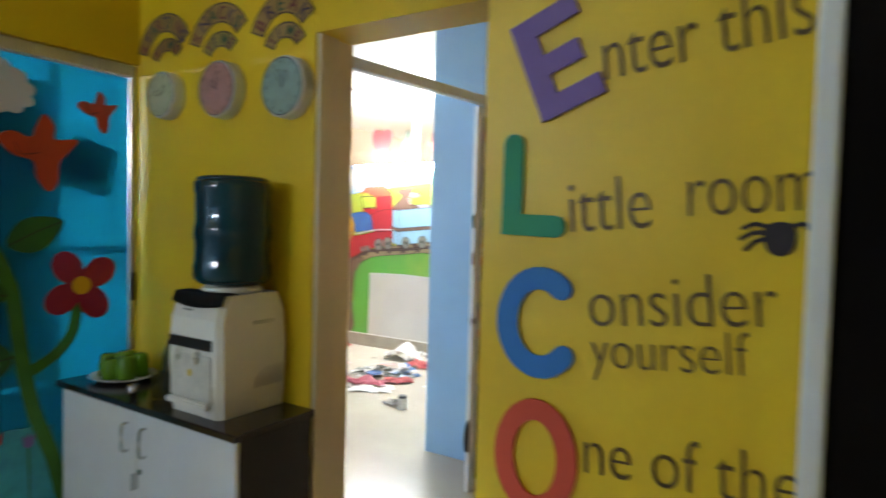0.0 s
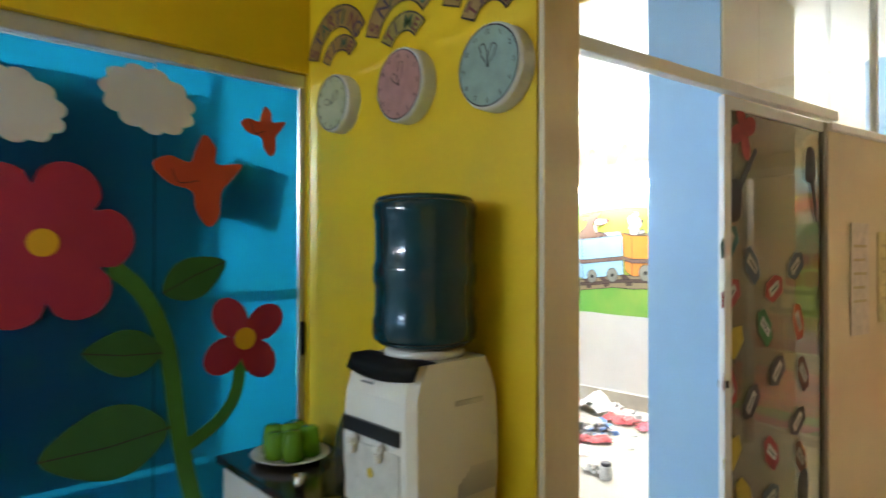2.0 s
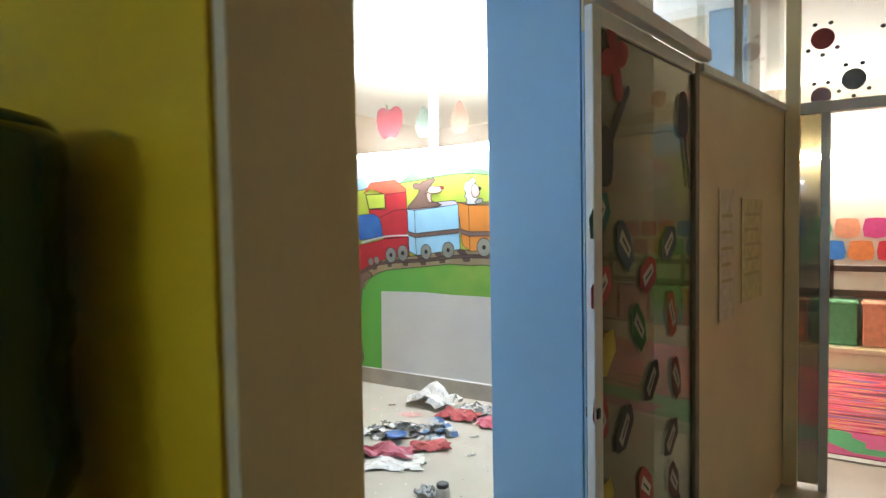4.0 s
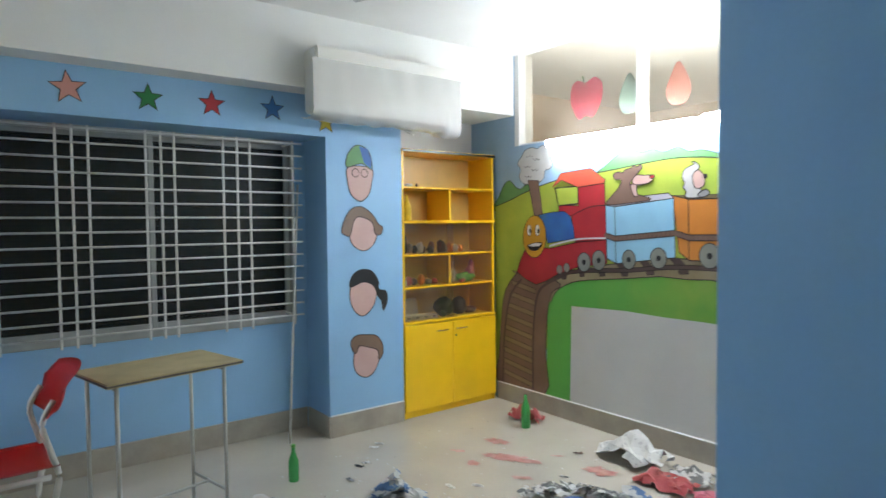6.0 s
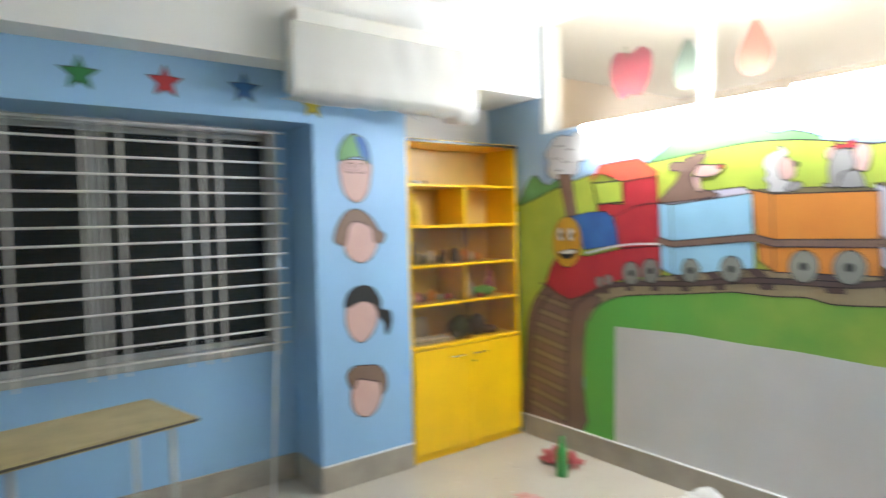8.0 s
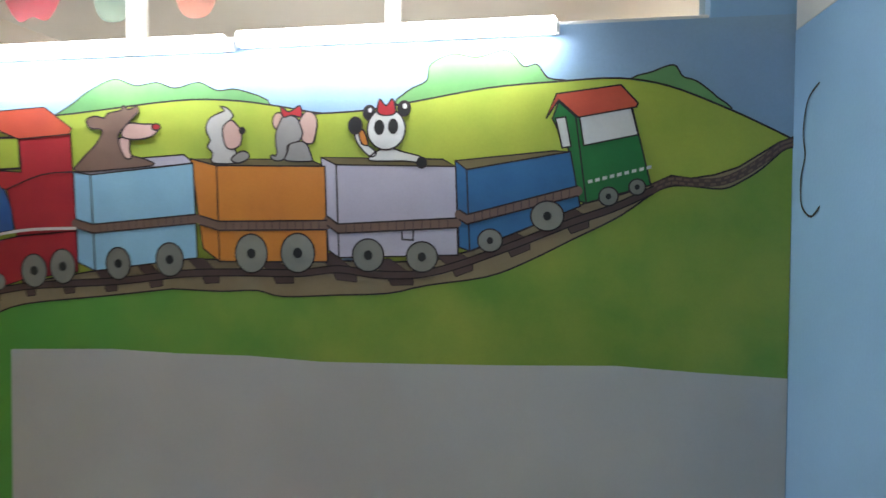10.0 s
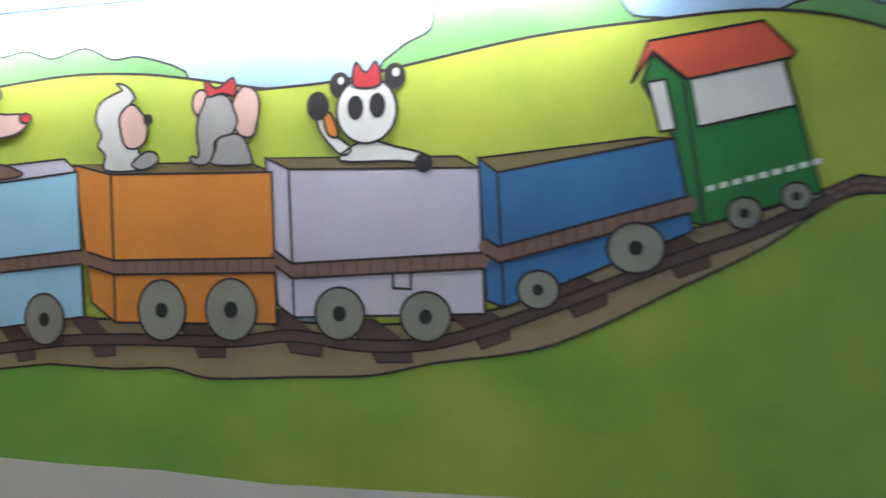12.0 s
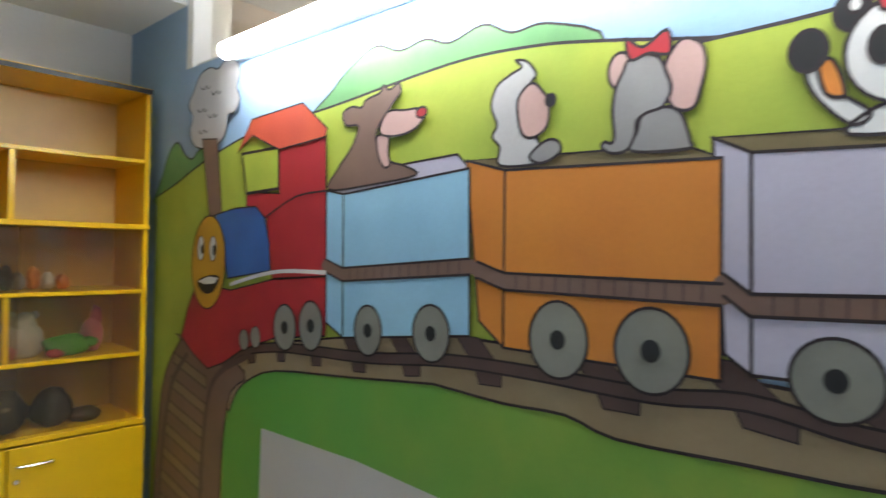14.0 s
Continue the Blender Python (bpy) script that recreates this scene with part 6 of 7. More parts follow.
INKS = (simple("ink_maroon", (0.16, 0.02, 0.03)), simple("ink_purple", (0.06, 0.03, 0.07)), simple("ink_green", (0.03, 0.08, 0.04)))
arc_label(-2.12, 2.10, 0.115, 0.185, -75, 62, "STARTING", (0.34, 0.20, 0.06), INKS)
arc_label(-2.10, 2.065, 0.07, 0.118, -62, 55, "TIME", (0.36, 0.20, 0.06), INKS)
arc_label(-1.775, 2.085, 0.115, 0.185, -72, 58, "SNACKS", (0.38, 0.23, 0.08), INKS)
arc_label(-1.765, 2.045, 0.065, 0.118, -60, 52, "TIME", (0.36, 0.27, 0.08), INKS)
arc_label(-1.43, 2.075, 0.105, 0.175, -70, 58, "BREAK", (0.38, 0.23, 0.08), INKS)
arc_label(-1.42, 2.035, 0.060, 0.110, -66, 62, "TIME", (0.38, 0.24, 0.09), INKS)


# ---- big foam letters and hand lettering on the narrow wall ----
def letters():
    t = thing("welcome_letters", -0.1, 1.2, 1.0, "coloured foam capitals with brown hand-lettered words", "sign")
    O, T = 0.0015, 0.004
    # tilted violet E
    c, s = math.cos(radians(22)), math.sin(radians(22))
    rot = lambda pts, u, v: [(u + 0.87 * (x * c - z * s), v + 0.87 * (x * s + z * c)) for x, z in pts]
    E_ = [(0, 0), (0.105, 0), (0.105, 0.032), (0.036, 0.032), (0.036, 0.063), (0.092, 0.063), (0.092, 0.095), (0.036, 0.095), (0.036, 0.128), (0.108, 0.128), (0.108, 0.160), (0, 0.160)]
    part("letter", flat("letters", rot(E_, -0.116, 1.600), O, T), VIOLET, t, "violet foam letter")
    part("letter", stroke("letters", [(-0.157, 1.573), (-0.158, 1.465), (-0.094, 1.463)], 0.029, O, thick=T), GREEN_L, t, "green foam letter")
    arc = [(-0.112 + 0.048 * math.cos(radians(a)), 1.334 + 0.060 * math.sin(radians(a))) for a in range(52, 318, 12)]
    part("letter", stroke("letters", arc, 0.030, O, thick=T), BLUE_L, t, "blue foam letter")
    part("letter", stroke("letters", ellipse(-0.113, 1.150, 0.046, 0.066, 32), 0.028, O, closed=True, thick=T), RED_L, t, "red foam letter")
    part("letter", stroke("letters", [(-0.16, 0.93), (-0.16, 1.03), (-0.11, 0.96), (-0.06, 1.03), (-0.06, 0.93)], 0.028, O, thick=T), VIOLET, t, "violet foam letter")
    ink = simple("brown_poster_paint", (0.12, 0.068, 0.010))
    for text, u, v, size, tr, nar in (("nter this", -0.040, 1.647, 0.100, 7, 0.69), ("ittle", -0.078, 1.455, 0.100, 5, 0.70), ("room", 0.066, 1.478, 0.095, 4, 0.655), ("onsider", -0.046, 1.336, 0.092, 6, 0.78), ("yourself", -0.040, 1.284, 0.074, 5, 0.77), ("ne of the", -0.048, 1.145, 0.092, 3, 0.75)):
        word(text, size, "letters", u, v, O, ink, t, "hand_lettering", tr, -0.0012, 0.0008, nar)
    part("spider_body", flat("letters", curve_through([(0.150, 1.466), (0.160, 1.474), (0.176, 1.473), (0.182, 1.462), (0.180, 1.445), (0.170, 1.437), (0.158, 1.440), (0.152, 1.450)], 4), O, 0.001), LINE, t)
    for a, b_, c_ in (((0.155, 1.468), (0.142, 1.472), (0.130, 1.467)), ((0.153, 1.462), (0.140, 1.462), (0.128, 1.455)), ((0.153, 1.456), (0.142, 1.452), (0.133, 1.443)), ((0.178, 1.470), (0.188, 1.473), (0.193, 1.468))):
        part("spider_leg", stroke("letters", curve_through([a, b_, c_], 4, False), 0.005, O + 0.0006, thick=0.0006), LINE, t)
    b = thing("door_frame", 0.225, 1.2, 0, "bright aluminium door frame post", "door frame", "", "structure")
    part("post", box(0.194, 1.165, 0, 0.217, 1.255, 2.6, 0.003), WHITE_ALU, b)
    d = thing("door_1", 0.8, 1.23, 0, "dark brown wooden entrance door", "door", "", "structure")
    part("leaf", box(0.219, 1.175, 0, 1.2, 1.255, 2.6, 0.003), DARK, d)


letters()


# ---- low cupboard with the water dispenser ----
def low_cabinet():
    x0, x1, y0, y1, z1 = -2.285, -1.262, 1.635, 1.945, 0.797
    c = thing("cabinet", -1.77, 1.79, 0, "low white-doored cabinet with dark brown sides and top", "cabinet")
    part("body", box(x0, y0 + 0.018, 0.05, x1, y1, z1, 0.002), TOP, c)
    part("plinth", box(x0 + 0.02, y0 + 0.05, 0, x1 - 0.02, y1, 0.05), TOP, c)
    part("worktop", box(x0 - 0.006, y0 - 0.022, z1 + 0.001, x1 + 0.018, y1, z1 + 0.025, 0.003), TOP, c, "dark polished top")
    for a, b, hx in ((x0 + 0.003, -1.784, -1.835), (-1.780, x1 - 0.003, -1.728)):
        d = part("door", box(a, y0, 0.06, b, y0 + 0.016, z1 - 0.004, 0.002), LAMWHITE, c, "white laminate door")
        part("handle", tube(curve3([(hx, y0, 0.645), (hx, y0 - 0.022, 0.650), (hx, y0 - 0.022, 0.735), (hx, y0, 0.740)], 3), 0.005, 6), CHROME, d, "small steel bow handle")
    k = part("lock", lathe([(0.010, 0), (0.010, 0.006)], 0, 0, 0, 12, Matrix.Translation((-1.757, y0, 0.585)) @ Matrix.Rotation(radians(90), 4, "X")), CHROME, c)
    part("key", box(-1.759, y0 - 0.035, 0.530, -1.755, y0 - 0.008, 0.588, 0.001), CHROME, k)


def dispenser():
    x0, x1, y0, y1, z0, z1 = -1.640, -1.385, 1.668, 1.944, 0.823, 1.216
    d = thing("water_dispenser", -1.52, 1.80, z0, "cream-white tabletop water dispenser with a black lid", "water dispenser")
    # side profile: rounded front and back, swollen sides
    bm = bmesh.new()
    rows = []
    n = 10
    for k in range(n + 1):
        f = k / n
        z = z0 + (z1 - z0) * f
        bulge = 0.012 * math.sin(math.pi * min(1, f * 1.1))
        front = y0 + 0.0 - 0.012 * math.sin(math.pi * f) + 0.03 * max(0, f - 0.86) / 0.14
        back = y1 - 0.02 * max(0, f - 0.8) / 0.2
        a, b = x0 - bulge * 0.5, x1 + bulge
        if f == 1:
            a, b, front, back = a + 0.006, b - 0.006, front + 0.004, back - 0.006
        r = 0.018
        ring = [(a + r, front), (b - r, front), (b, front + r), (b, back - r), (b - r, back), (a + r, back), (a, back - r), (a, front + r)]
        rows.append([bm.verts.new((x, y, z)) for x, y in ring])
    for p, q in zip(rows, rows[1:]):
        for i in range(8):
            bm.faces.new((p[i], p[(i + 1) % 8], q[(i + 1) % 8], q[i]))
    bm.faces.new(rows[0][::-1])
    bm.faces.new(rows[-1])
    part("body", bm, DISP, d, "", False)
    # black glossy lid at the top front
    bm = bmesh.new()
    up, lo = [], []
    for k in range(13):
        u = k / 12
        x = x0 - 0.002 + (x1 - x0 + 0.004) * u
        up.append(bm.verts.new((x, y0 + 0.075, z1 + 0.004)))
        lo.append(bm.verts.new((x, y0 + 0.003 - 0.010 * math.sin(math.pi * u), z1 - 0.030 - 0.012 * math.sin(math.pi * u))))
    mid = [bm.verts.new((v.co.x, y0 + 0.018 - 0.006 * math.sin(math.pi * k / 12), z1 + 0.003)) for k, v in enumerate(up)]
    for k in range(12):
        bm.faces.new((up[k], mid[k], mid[k + 1], up[k + 1]))
        bm.faces.new((mid[k], lo[k], lo[k + 1], mid[k + 1]))
    bmesh.ops.solidify(bm, geom=bm.faces[:], thickness=-0.006)
    part("lid", bm, BLACK, d, "glossy black lid", True)
    # tap recess with levers
    fy = y0 - 0.014
    rec = part("tap_panel", box(x0 + 0.012, fy - 0.004, 1.035, x1 - 0.018, fy + 0.02, 1.085, 0.008, 2), BLACK, d, "black tap panel")
    for x in (-1.575, -1.475):
        part("tap", join(box(x - 0.016, fy - 0.018, 1.018, x + 0.016, fy - 0.003, 1.042, 0.006, 2), lathe([(0.008, 0), (0.010, 0.02)], x, fy - 0.01, 0.998, 10)), DISP, d, "white push tap")
    part("tap_bay", box(x0 + 0.016, fy - 0.001, 0.875, x1 - 0.020, fy + 0.02, 1.030, 0.006, 2), simple("pale_bay_plastic", (0.66, 0.63, 0.56)), d)
    part("drip_tray", box(x0 + 0.020, fy - 0.022, 0.858, x1 - 0.022, fy - 0.002, 0.878, 0.006, 2), DISP, d)
    part("sticker", flat_disc(-1.512, fy - 0.0045, 0.965, 0.012), simple("yellow_sticker", (0.65, 0.45, 0.02)), d)
    part("name_bar", box(-1.56, y0 - 0.0095, 1.163, -1.515, y0 - 0.006, 1.168), TOY["grey"], d)
    for k in range(10):
        y = 1.80 + 0.0125 * k
        h = 0.035 + 0.011 * k
        part("vent_slot", box(x1 + 0.0085, y, 0.905, x1 + 0.0115, y + 0.004, 0.905 + h, 0.001), TOY["grey"], d)
    part("grip", box(x1 + 0.004, 1.79, 1.115, x1 + 0.009, 1.88, 1.128, 0.002), simple("grip_plastic", (0.6, 0.57, 0.5)), d)
    part("collar", lathe([(0.098, 0), (0.100, 0.010), (0.090, 0.018)], -1.511, 1.812, z1 + 0.002, 28), DISP, d, "", True)
    b = thing("water_bottle", -1.511, 1.812, z1 + 0.02, "large dark blue-green water bottle upside down on the dispenser", "water bottle")
    m = mat("dark_blue_bottle_plastic", (0.005, 0.036, 0.047), 0.08, 0.1, 5, 0.01, 60)
    prof = [(0.119, 0.016), (0.125, 0.024), (0.128, 0.038), (0.128, 0.066), (0.123, 0.082), (0.122, 0.148), (0.127, 0.160), (0.127, 0.196), (0.122, 0.210), (0.123, 0.305), (0.127, 0.318), (0.127, 0.342), (0.122, 0.352)]
    part("shell", lathe(prof, -1.511, 1.812, z1 + 0.02, 36), m, b, "", True)
    part("shoulder", lathe([(0.045, 0.001), (0.085, 0.003), (0.106, 0.008), (0.119, 0.016)], -1.511, 1.812, z1 + 0.02, 36), m, b, "", True)
    part("neck", lathe([(0.030, -0.018), (0.032, -0.004), (0.045, 0.001)], -1.511, 1.812, z1 + 0.02, 28), m, b, "", True)
    part("base", lathe([(0.122, 0.352), (0.115, 0.362), (0.098, 0.367), (0.04, 0.361), (0.0, 0.359)], -1.511, 1.812, z1 + 0.02, 36), m, b, "", True)


def flat_disc(x, y, z, r):
    bm = bmesh.new()
    bm.faces.new([bm.verts.new((x + r * math.cos(a), y, z + r * math.sin(a))) for a in (2 * math.pi * k / 16 for k in range(16))])
    return bm


def on_the_cabinet():
    z = 0.824
    p = thing("plate", -2.10, 1.77, z, "white oval plate holding green plastic cups", "plate")
    part("dish", moved(lathe([(0.05, 0.0), (0.10, 0.008), (0.128, 0.020), (0.124, 0.022), (0.09, 0.011), (0.0, 0.006)], 0, 0, 0, 32), Matrix.Translation((-2.105, 1.775, z)) @ Matrix.Diagonal((1.0, 0.95, 1, 1))), TOY["white"], p, "", True)
    green = pane("green_clear_plastic", (0.35, 0.75, 0.08), haze=0.55, hazecol=(0.20, 0.42, 0.03), rough=0.1)
    for k, (dx, dy, h) in enumerate(((-0.055, -0.03, 0.085), (0.0, -0.05, 0.075), (0.05, -0.02, 0.085), (-0.03, 0.035, 0.09), (0.035, 0.045, 0.085), (0.0, 0.0, 0.095))):
        c = thing("cup", -2.105 + dx, 1.775 + dy, z + 0.014, "bright green plastic cup upside down on the plate", "cup", "green cups on the plate")
        part("body", lathe([(0.036, 0.0), (0.034, h * 0.5), (0.028, h - 0.006), (0.022, h), (0.0, h)], -2.105 + dx, 1.775 + dy, z + 0.014, 18), green, c, "", True)
    clear = pane("clear_grey_plastic", (0.55, 0.60, 0.60), haze=0.25, hazecol=(0.12, 0.14, 0.14))
    j = thing("jug", -1.80, 1.80, z, "clear ribbed plastic jug with a dark cap", "jug")
    part("body", lathe([(0.045, 0), (0.052, 0.01), (0.050, 0.06), (0.053, 0.07), (0.050, 0.13), (0.035, 0.18), (0.018, 0.215)], -1.80, 1.80, z, 24), clear, j, "", True)
    part("cap", lathe([(0.017, 0.215), (0.017, 0.24), (0.012, 0.243)], -1.80, 1.80, z, 14), BLACK, j)
    j = thing("jug", -1.72, 1.87, z, "clear plastic bottle with a dark cap", "jug")
    part("body", lathe([(0.040, 0), (0.044, 0.01), (0.044, 0.13), (0.03, 0.18), (0.014, 0.22)], -1.72, 1.87, z, 24), clear, j, "", True)
    part("cap", lathe([(0.014, 0.22), (0.014, 0.25), (0.010, 0.252)], -1.72, 1.87, z, 14), BLACK, j)
    g = thing("glass", -1.76, 1.71, z, "small clear drinking glass on the cabinet", "glass")
    part("body", lathe([(0.030, 0), (0.034, 0.09), (0.032, 0.09), (0.028, 0.008), (0.0, 0.006)], -1.76, 1.71, z, 20), pane("drinking_glass", (0.85, 0.87, 0.86)), g, "", True)
    s = thing("steel_cup", -1.845, 1.66, z, "tiny steel cup on the cabinet front edge", "cup")
    part("body", lathe([(0.014, 0), (0.019, 0.045), (0.017, 0.045), (0.012, 0.004)], -1.845, 1.66, z, 16), CHROME, s, "", True)


low_cabinet()
dispenser()
on_the_cabinet()


# ---- sliding leaf parked before the column, and the corridor ----
def sliding_leaf():
    d = thing("sliding_door", -1.27, 3.56, 0, "white-framed sliding glass door with paper cut-outs", "door")
    m = Matrix.Translation((-1.427, 3.305, 0)) @ Matrix.Rotation(-math.atan(0.13), 4, "Z")
    L = 0.90
    part("stile", moved(box(-0.014, 0.0, 0.0, 0.014, 0.05, 2.096, 0.003), m), WHITE_ALU, d)
    # far stile of the white frame, its shade put into a dark colour
    part("stile", moved(box(-0.014, L - 0.045, 0.0, 0.014, L, 2.096, 0.003), m), mat("shade_dark_stile", (0.20, 0.17, 0.12), 0.5), d)
    part("top_rail", moved(box(-0.013, 0.05, 2.048, 0.013, L - 0.045, 2.096, 0.003), m), WHITE_ALU, d)
    part("bottom_rail", moved(box(-0.013, 0.05, 0.0, 0.013, L - 0.045, 0.06, 0.003), m), WHITE_ALU, d)
    part("plastic_sheet", moved(box(-0.002, 0.05, 0.06, 0.002, L - 0.045, 2.048), m), FILM, d)
    part("latch", moved(box(-0.020, 0.004, 0.928, 0.020, 0.022, 0.958, 0.002), m), BLACK, d)
    cols = {"teal": (0.02, 0.13, 0.11), "slate": (0.07, 0.10, 0.13), "red": (0.34, 0.035, 0.03), "green": (0.03, 0.15, 0.03), "orange": (0.42, 0.08, 0.02), "yellow": (0.48, 0.36, 0.03), "dark": (0.045, 0.04, 0.045), "brown": (0.16, 0.07, 0.04)}
    mats = {k: simple("cutout_" + k, c, 0.7) for k, c in cols.items()}
    pale = simple("cutout_label", (0.50, 0.48, 0.42), 0.8)
    cuts = ((3.13, 1.50, "teal", 40), (3.33, 1.42, "slate", -40), (3.14, 1.31, "red", 30), (3.54, 1.32, "red", 20), (3.76, 1.41, "slate", 30), (3.45, 1.17, "green", -45), (3.79, 1.17, "orange", -65), (3.17, 1.13, "yellow", 35), (3.13, 0.98, "red", -60), (3.57, 0.98, "dark", 35),
            (3.84, 0.94, "brown", -55), (3.32, 0.89, "dark", 40), (3.78, 0.74, "dark", 30), (3.15, 0.72, "yellow", 40), (3.51, 0.66, "red", -40), (3.81, 0.58, "brown", -50), (3.25, 0.55, "yellow", -40), (3.50, 0.48, "slate", 10), (3.70, 0.33, "dark", 40), (3.35, 0.30, "red", -35), (3.2, 0.18, "green", 30), (3.75, 0.17, "slate", -30))
    for u, v, key, tr in cuts:
        c = thing("paper_cutout", -1.276, u, v - 0.06, "%s paper leaf-shaped cut-out with a pale label" % key, "wall decoration", "paper cut-outs on the sliding door")
        q, s = math.cos(radians(tr)), math.sin(radians(tr))
        R = lambda pts: [(u + x * q - z * s, v + x * s + z * q) for x, z in pts]
        part("leaf", flat("leaf", R([(-0.085, 0.0), (-0.06, 0.045), (0.03, 0.05), (0.085, 0.015), (0.07, -0.045), (-0.03, -0.05)]), -0.009, 0.0012), mats[key], c)
        if key != "yellow":
            part("label", flat("leaf", R([(-0.05, 0.018), (0.045, 0.022), (0.05, -0.009), (-0.045, -0.022)]), -0.0075, 0.0004), pale, c)
            part("writing_bar", flat("leaf", R([(-0.032, 0.004), (0.032, 0.006), (0.032, -0.002), (-0.032, -0.004)]), -0.0068, 0.0002), mats["dark"], c)
    f = thing("paper_cutout", -1.276, 3.26, 1.88, "red paper flower on the sliding door", "wall decoration", "paper cut-outs on the sliding door")
    for k in range(4):
        a = radians(20 + 90 * k)
        part("petal", flat("leaf", ellipse(3.25 + 0.06 * math.cos(a), 1.93 + 0.06 * math.sin(a), 0.06, 0.035, 18, 20 + 90 * k), -0.009 + 0.0004 * k, 0.0012), mats["red"], f)
    for lab, head, end in (("black paper spatula", (3.17, 1.66), (3.36, 1.86)), ("black paper spoon", (3.92, 1.86), (4.0, 1.62)), ("black paper ladle", (3.09, 0.42), (3.13, 0.62)), ("black paper spoon", (3.83, 0.44), (3.74, 0.22))):
        c = thing("paper_cutout", -1.276, head[0], min(head[1], end[1]), lab + " cut-out on the sliding door", "wall decoration", "paper cut-outs on the sliding door")
        part("handle", stroke("leaf", [head, end], 0.028, -0.009, thick=0.0012), mats["dark"], c)
        part("head", flat("leaf", curve_through([(head[0] - 0.05, head[1] - 0.07), (head[0] - 0.045, head[1] + 0.06), (head[0] + 0.05, head[1] + 0.07), (head[0] + 0.05, head[1] - 0.06)], 4), -0.0075, 0.0012), mats["dark"], c)


sliding_leaf()
tr = thing("trim_door_rail", -1.3, 2.6, 2.05, "white aluminium rail over the opening", "rail", "", "structure")
over = Matrix.Translation((-1.535, 2.225, 0)) @ Matrix.Rotation(-math.atan(0.13), 4, "Z")
part("rail", moved(box(-0.022, 0, 2.098, 0.022, 2.0, 2.145, 0.003), over), WHITE_ALU, tr)
g = thing("window_4", -1.3, 4.6, 2.1, "clear glass over the partition with white mullions", "window", "", "structure")
part("pane", moved(box(-0.002, 0.004, 2.146, 0.002, 1.98, H), over), GLASS, g)
part("pane", moved(box(0, 0, 2.10, 0.004, 1.30, H), Matrix.Translation((-1.31, 4.21, 0)) @ Matrix.Rotation(-0.161, 4, "Z")), GLASS, g)
part("window_frame", moved(box(-0.03, 0, 2.063, 0.03, 1.30, 2.098, 0.003), Matrix.Translation((-1.31, 4.21, 0)) @ Matrix.Rotation(-0.161, 4, "Z")), WHITE_ALU, g)
for y in (4.72,):
    part("mullion", box(-1.245, y - 0.02, 2.10, -1.21, y + 0.02, H, 0.003), WHITE_ALU, g)


def cross_partition():
    c = thing("window_5", -0.25, 5.5, 0, "cream-framed glass partition across the corridor", "window", "", "structure")
    for x, w in ((-1.055, 0.035), (-0.90, 0.022), (0.05, 0.025), (0.60, 0.02)):
        part("post", box(x - w, 5.46, 0, x + w, 5.54, H if w > 0.03 else 2.04, 0.003), CREAM if w > 0.03 else ALU, c)
    part("transom_bar", box(-1.02, 5.47, 2.04, 0.62, 5.53, 2.10, 0.003), ALU, c)
    part("transom_bar", box(-1.02, 5.47, 2.70, 0.62, 5.53, 2.76, 0.003), CREAM, c)
    part("pane", box(-1.02, 5.498, 2.10, 0.62, 5.503, 2.70), GLASS, c)
    part("pane", box(-1.02, 5.498, 0.02, -0.92, 5.503, 2.04), FILM, c)
    cols = (simple("dot_red", (0.34, 0.05, 0.05)), simple("dot_grey", (0.20, 0.22, 0.25)), simple("dot_mauve", (0.36, 0.22, 0.25)), TOY["dark"])
    for u, v, r, k in ((-0.92, 2.43, 0.055, 0), (-0.78, 2.20, 0.055, 1), (-0.925, 2.13, 0.048, 2), (-0.60, 2.50, 0.05, 1), (-0.45, 2.25, 0.055, 0)):
        d = thing("paper_cutout", u, 5.49, v - r, "round paper flower with petals on the glass", "wall decoration", "paper flowers on the corridor glass")
        part("disc", flat("cross", ellipse(u, v, r, r, 24), -0.024, 0.002), cols[k], d)
        for q in range(5):
            a = radians(40 + 25 * q)
            part("petal", flat("cross", ellipse(u + 1.55 * r * math.cos(a), v + 1.55 * r * math.sin(a) * (1 if q % 2 else -1), 0.012, 0.010, 10), -0.024, 0.002), cols[3], d)


cross_partition()


def notices():
    for k, (y0, y1, z0, z1, c) in enumerate(((4.42, 4.62, 1.05, 1.62, (0.76, 0.66, 0.54)), (4.72, 5.05, 1.10, 1.58, (0.74, 0.63, 0.32)))):
        n = thing("notice", -1.2, y0, z0, "cream paper notice with faint writing on the partition", "notice", "notices on the partition")
        x = -1.30 + 0.1628 * ((y0 + y1) / 2 - 4.21)
        m = Matrix.Translation((x + 0.004, (y0 + y1) / 2, (z0 + z1) / 2)) @ Matrix.Rotation(-0.1614, 4, "Z")
        part("sheet", moved(box(0, -(y1 - y0) / 2, -(z1 - z0) / 2, 0.002, (y1 - y0) / 2, (z1 - z0) / 2), m), simple("notice_paper", c, 0.8), n)
        for q in range(5):
            part("writing_bar", moved(box(0.0025, -(y1 - y0) * 0.36, 0.16 - 0.07 * q, 0.0032, (y1 - y0) * (0.36 - 0.08 * (q % 2)), 0.175 - 0.07 * q), m), simple("faded_ink", (0.60, 0.49, 0.27), 0.8), n)


notices()


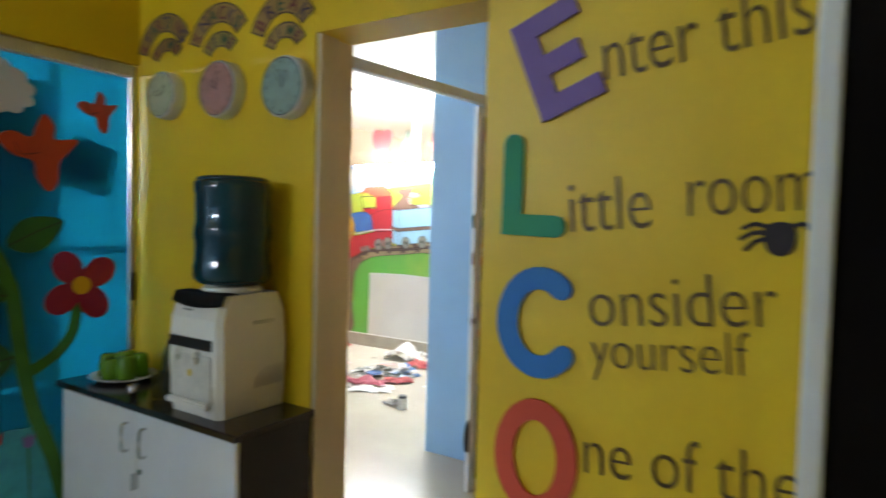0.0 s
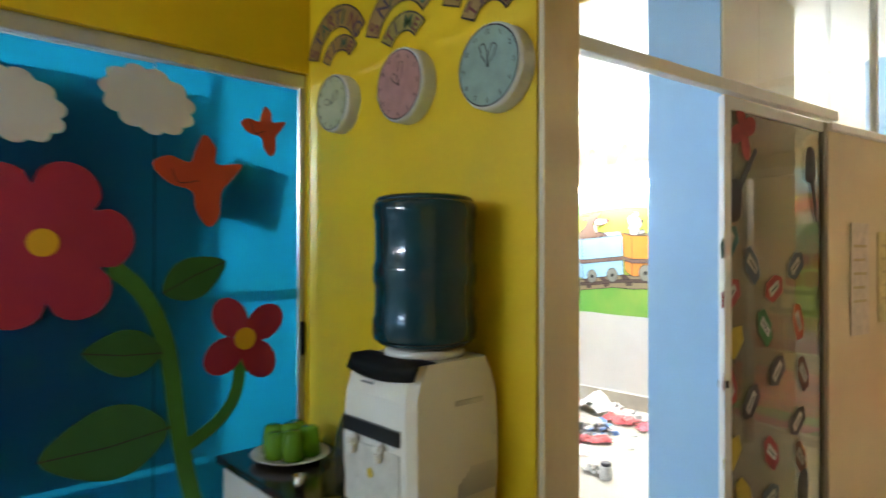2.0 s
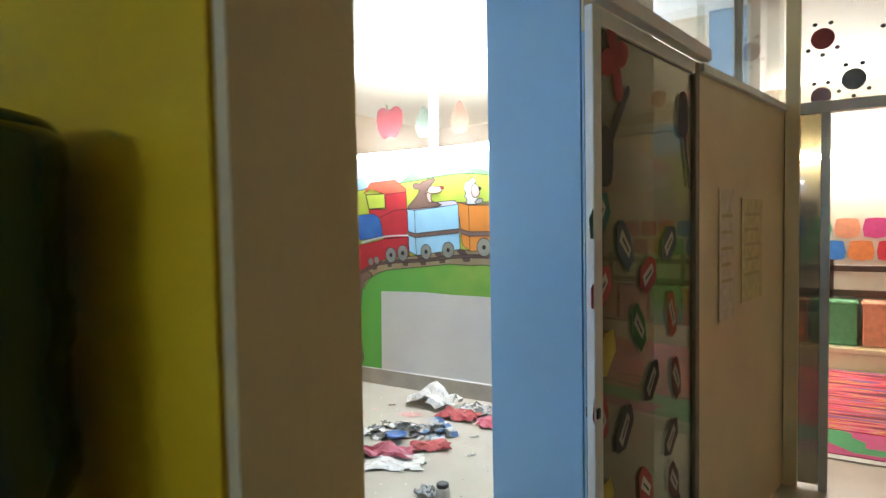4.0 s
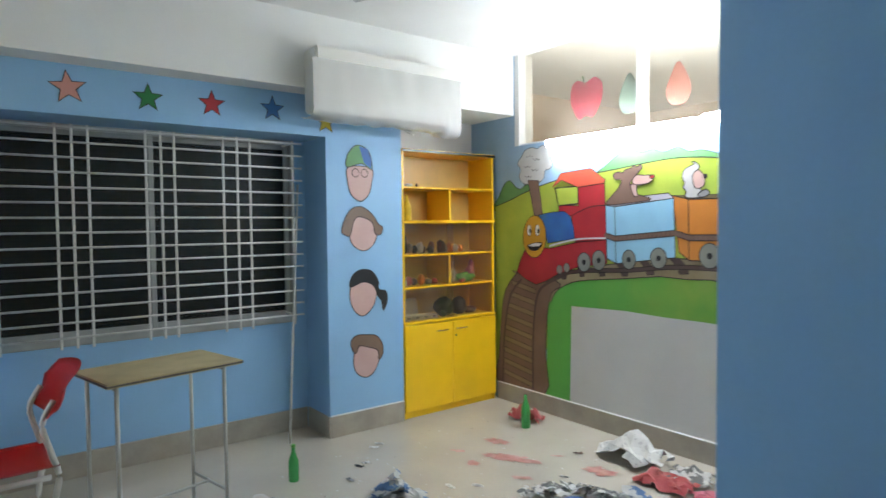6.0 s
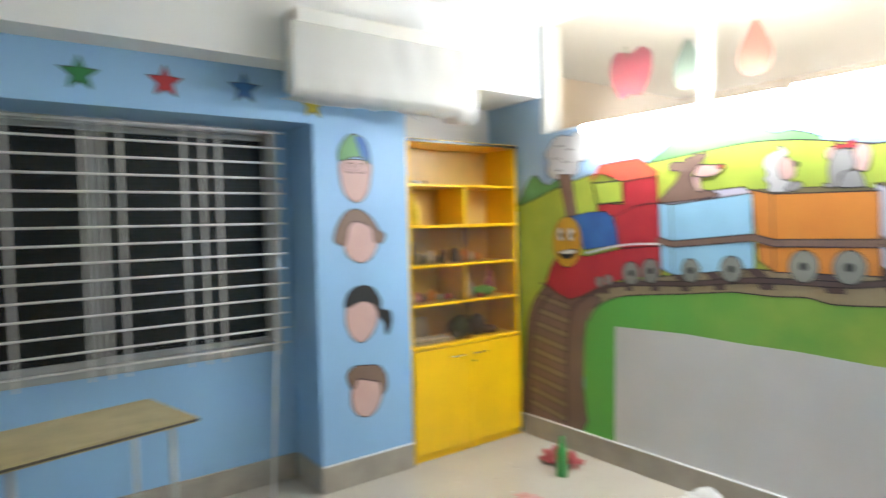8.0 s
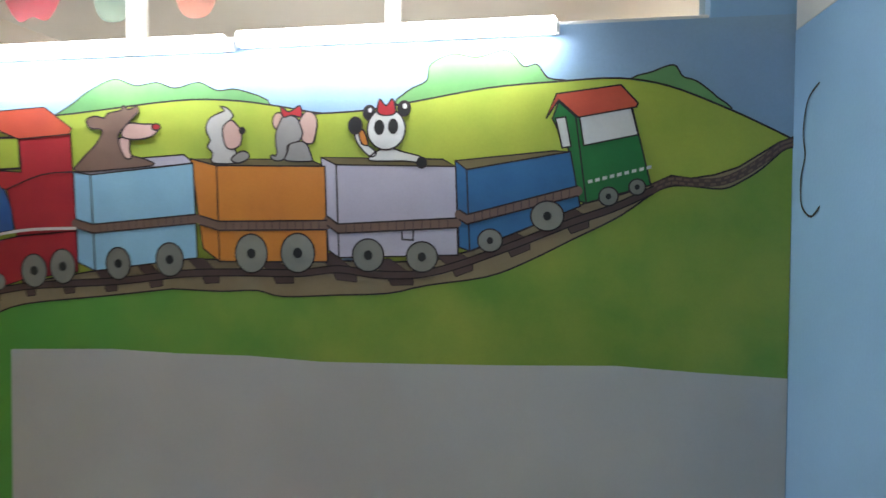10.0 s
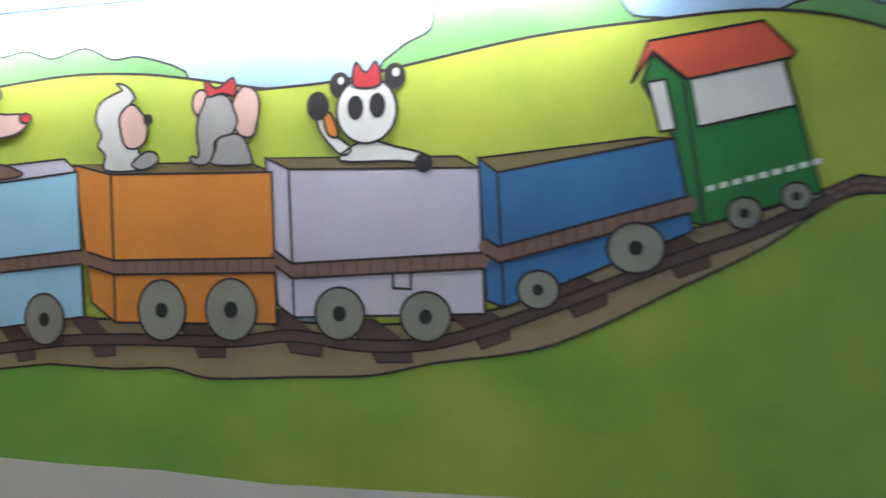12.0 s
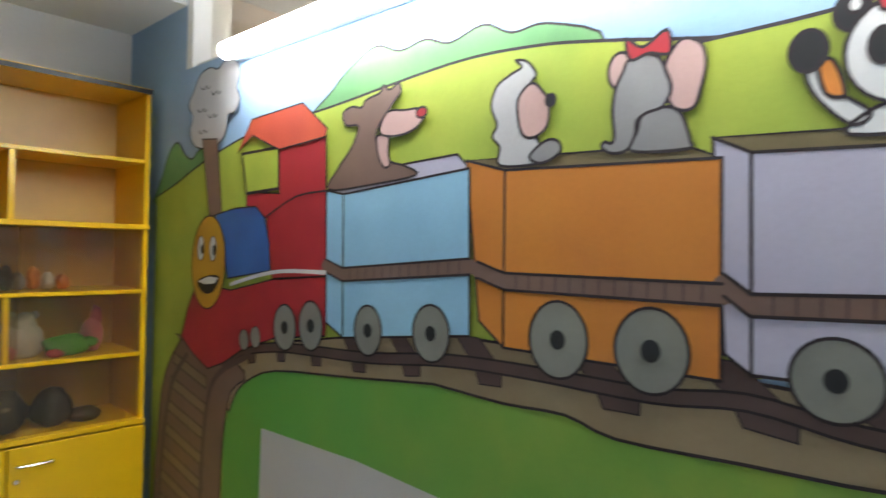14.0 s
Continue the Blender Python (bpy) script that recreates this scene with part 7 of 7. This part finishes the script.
# ---- far playroom ----
def far_room():
    cols = [simple("play_" + n, c) for n, c in (("orange", (0.75, 0.22, 0.06)), ("green", (0.10, 0.30, 0.12)), ("red", (0.62, 0.03, 0.05)), ("salmon", (0.75, 0.30, 0.16)), ("blue", (0.05, 0.20, 0.55)), ("pink", (0.6, 0.06, 0.2)))]
    wood = mat("dark_brown_wood", (0.10, 0.05, 0.03), 0.5, 0.15, 8, 0.05, 100)
    sh = thing("low_shelf", 0.2, 8.95, 0.75, "dark brown low shelf with rails and posts", "shelf")
    part("rail", box(-1.95, 8.93, 0.93, 2.2, 8.97, 0.99, 0.004), wood, sh)
    part("rail", box(-1.95, 8.93, 0.68, 2.2, 8.97, 0.745, 0.004), wood, sh)
    part("board", box(-1.95, 8.97, 0.70, 2.2, 9.19, 0.72, 0.003), wood, sh)
    for k in range(9):
        x = -1.93 + 0.5 * k
        part("post", box(x, 8.93, 0.0, x + 0.05, 8.97, 1.05, 0.004), wood, sh)
    for k in range(16):
        x = -1.85 + 0.245 * k
        for row, z in ((0, 1.27), (1, 1.04)):
            c = thing("wall_card", x, 9.19, z, "rounded coloured card in a row on the wall", "wall decoration", "coloured cards on the far wall")
            xx = x + 0.12 * row
            part("card", flat("back", curve_through([(xx, z), (xx + 0.20, z), (xx + 0.20, z + 0.15), (xx + 0.17, z + 0.185), (xx + 0.03, z + 0.185), (xx, z + 0.15)], 2), 0.003, 0.01), cols[(k * 2 + row * 3 + k // 3) % 6], c)
    order = (4, 0, 1, 3, 2, 4, 0, 1, 5, 3)
    for k in range(10):
        x = -1.9 + 0.42 * k
        b = thing("storage_box", x + 0.2, 8.9, 0.25, "bright coloured plastic storage box under the shelf", "storage box", "boxes under the far shelf")
        part("box", box(x, 8.74, 0.22, x + 0.38, 8.92, 0.66, 0.01), cols[order[k]], b)
        part("rim", box(x - 0.008, 8.735, 0.62, x + 0.388, 8.925, 0.645, 0.004), cols[order[k]], b)
    st = thing("step_bench", 0.2, 8.85, 0, "cream painted bench along the far wall", "bench")
    part("top", box(-2.0, 8.62, 0.16, 2.3, 9.18, 0.215, 0.006), CREAM, st)
    part("front", box(-2.0, 8.64, 0, 2.3, 8.68, 0.158), CREAM, st)
    rug = mat("striped_rug", (0.45, 0.03, 0.07), 0.9, 0.2, 7, 0.2, 300)
    n, l = rug.node_tree.nodes, rug.node_tree.links
    geo, sep, ramp, wv = n.new("ShaderNodeNewGeometry"), n.new("ShaderNodeSeparateXYZ"), n.new("ShaderNodeValToRGB"), n.new("ShaderNodeTexNoise")
    wv.noise_dimensions = "2D"
    mp = n.new("ShaderNodeMapping")
    mp.inputs["Scale"].default_value = (0.8, 7.0, 1)
    l.new(geo.outputs["Position"], mp.inputs["Vector"])
    l.new(mp.outputs[0], wv.inputs["Vector"])
    wv.inputs["Scale"].default_value = 1.6
    els = ramp.color_ramp.elements
    ramp.color_ramp.interpolation = "CONSTANT"
    els[0].color, els[1].color, els[1].position = (0.12, 0.01, 0.03, 1), (0.55, 0.04, 0.06, 1), 0.40
    for pos, c in ((0.47, (0.60, 0.12, 0.20, 1)), (0.52, (0.55, 0.30, 0.05, 1)), (0.56, (0.50, 0.03, 0.05, 1)), (0.62, (0.18, 0.08, 0.22, 1))):
        e = els.new(pos)
        e.color = c
    l.new(wv.outputs["Fac"], ramp.inputs["Fac"])
    l.new(ramp.outputs["Color"], n["Principled BSDF"].inputs["Base Color"])
    r = thing("rug", 0.3, 7.4, 0.0, "red striped woven rug with a flowered border", "rug")
    part("weave", box(-1.5, 6.62, 0.002, 2.4, 8.55, 0.012, 0.002), rug, r)
    part("border", box(-1.5, 6.10, 0.002, 2.4, 6.60, 0.012, 0.002), print_paper("flowered_rug", (0.50, 0.03, 0.16), (0.04, 0.24, 0.07), 3.0, 0.35), r)
    part("fringe", box(-1.5, 6.02, 0.002, 2.4, 6.098, 0.008, 0.002), TOY["white"], r)
    t = thing("hanging_letters", -1.0, 9.19, 1.5, "dark cut-out letters hung on the far wall", "sign")
    for k, ch in enumerate("UP"):
        word(ch, 0.34, "back", -1.42 + 0.22 * k, 1.52 - 0.12 * k, 0.003, TOY["brown"], t, "letter", 0, 0.0, 0.004)


far_room()
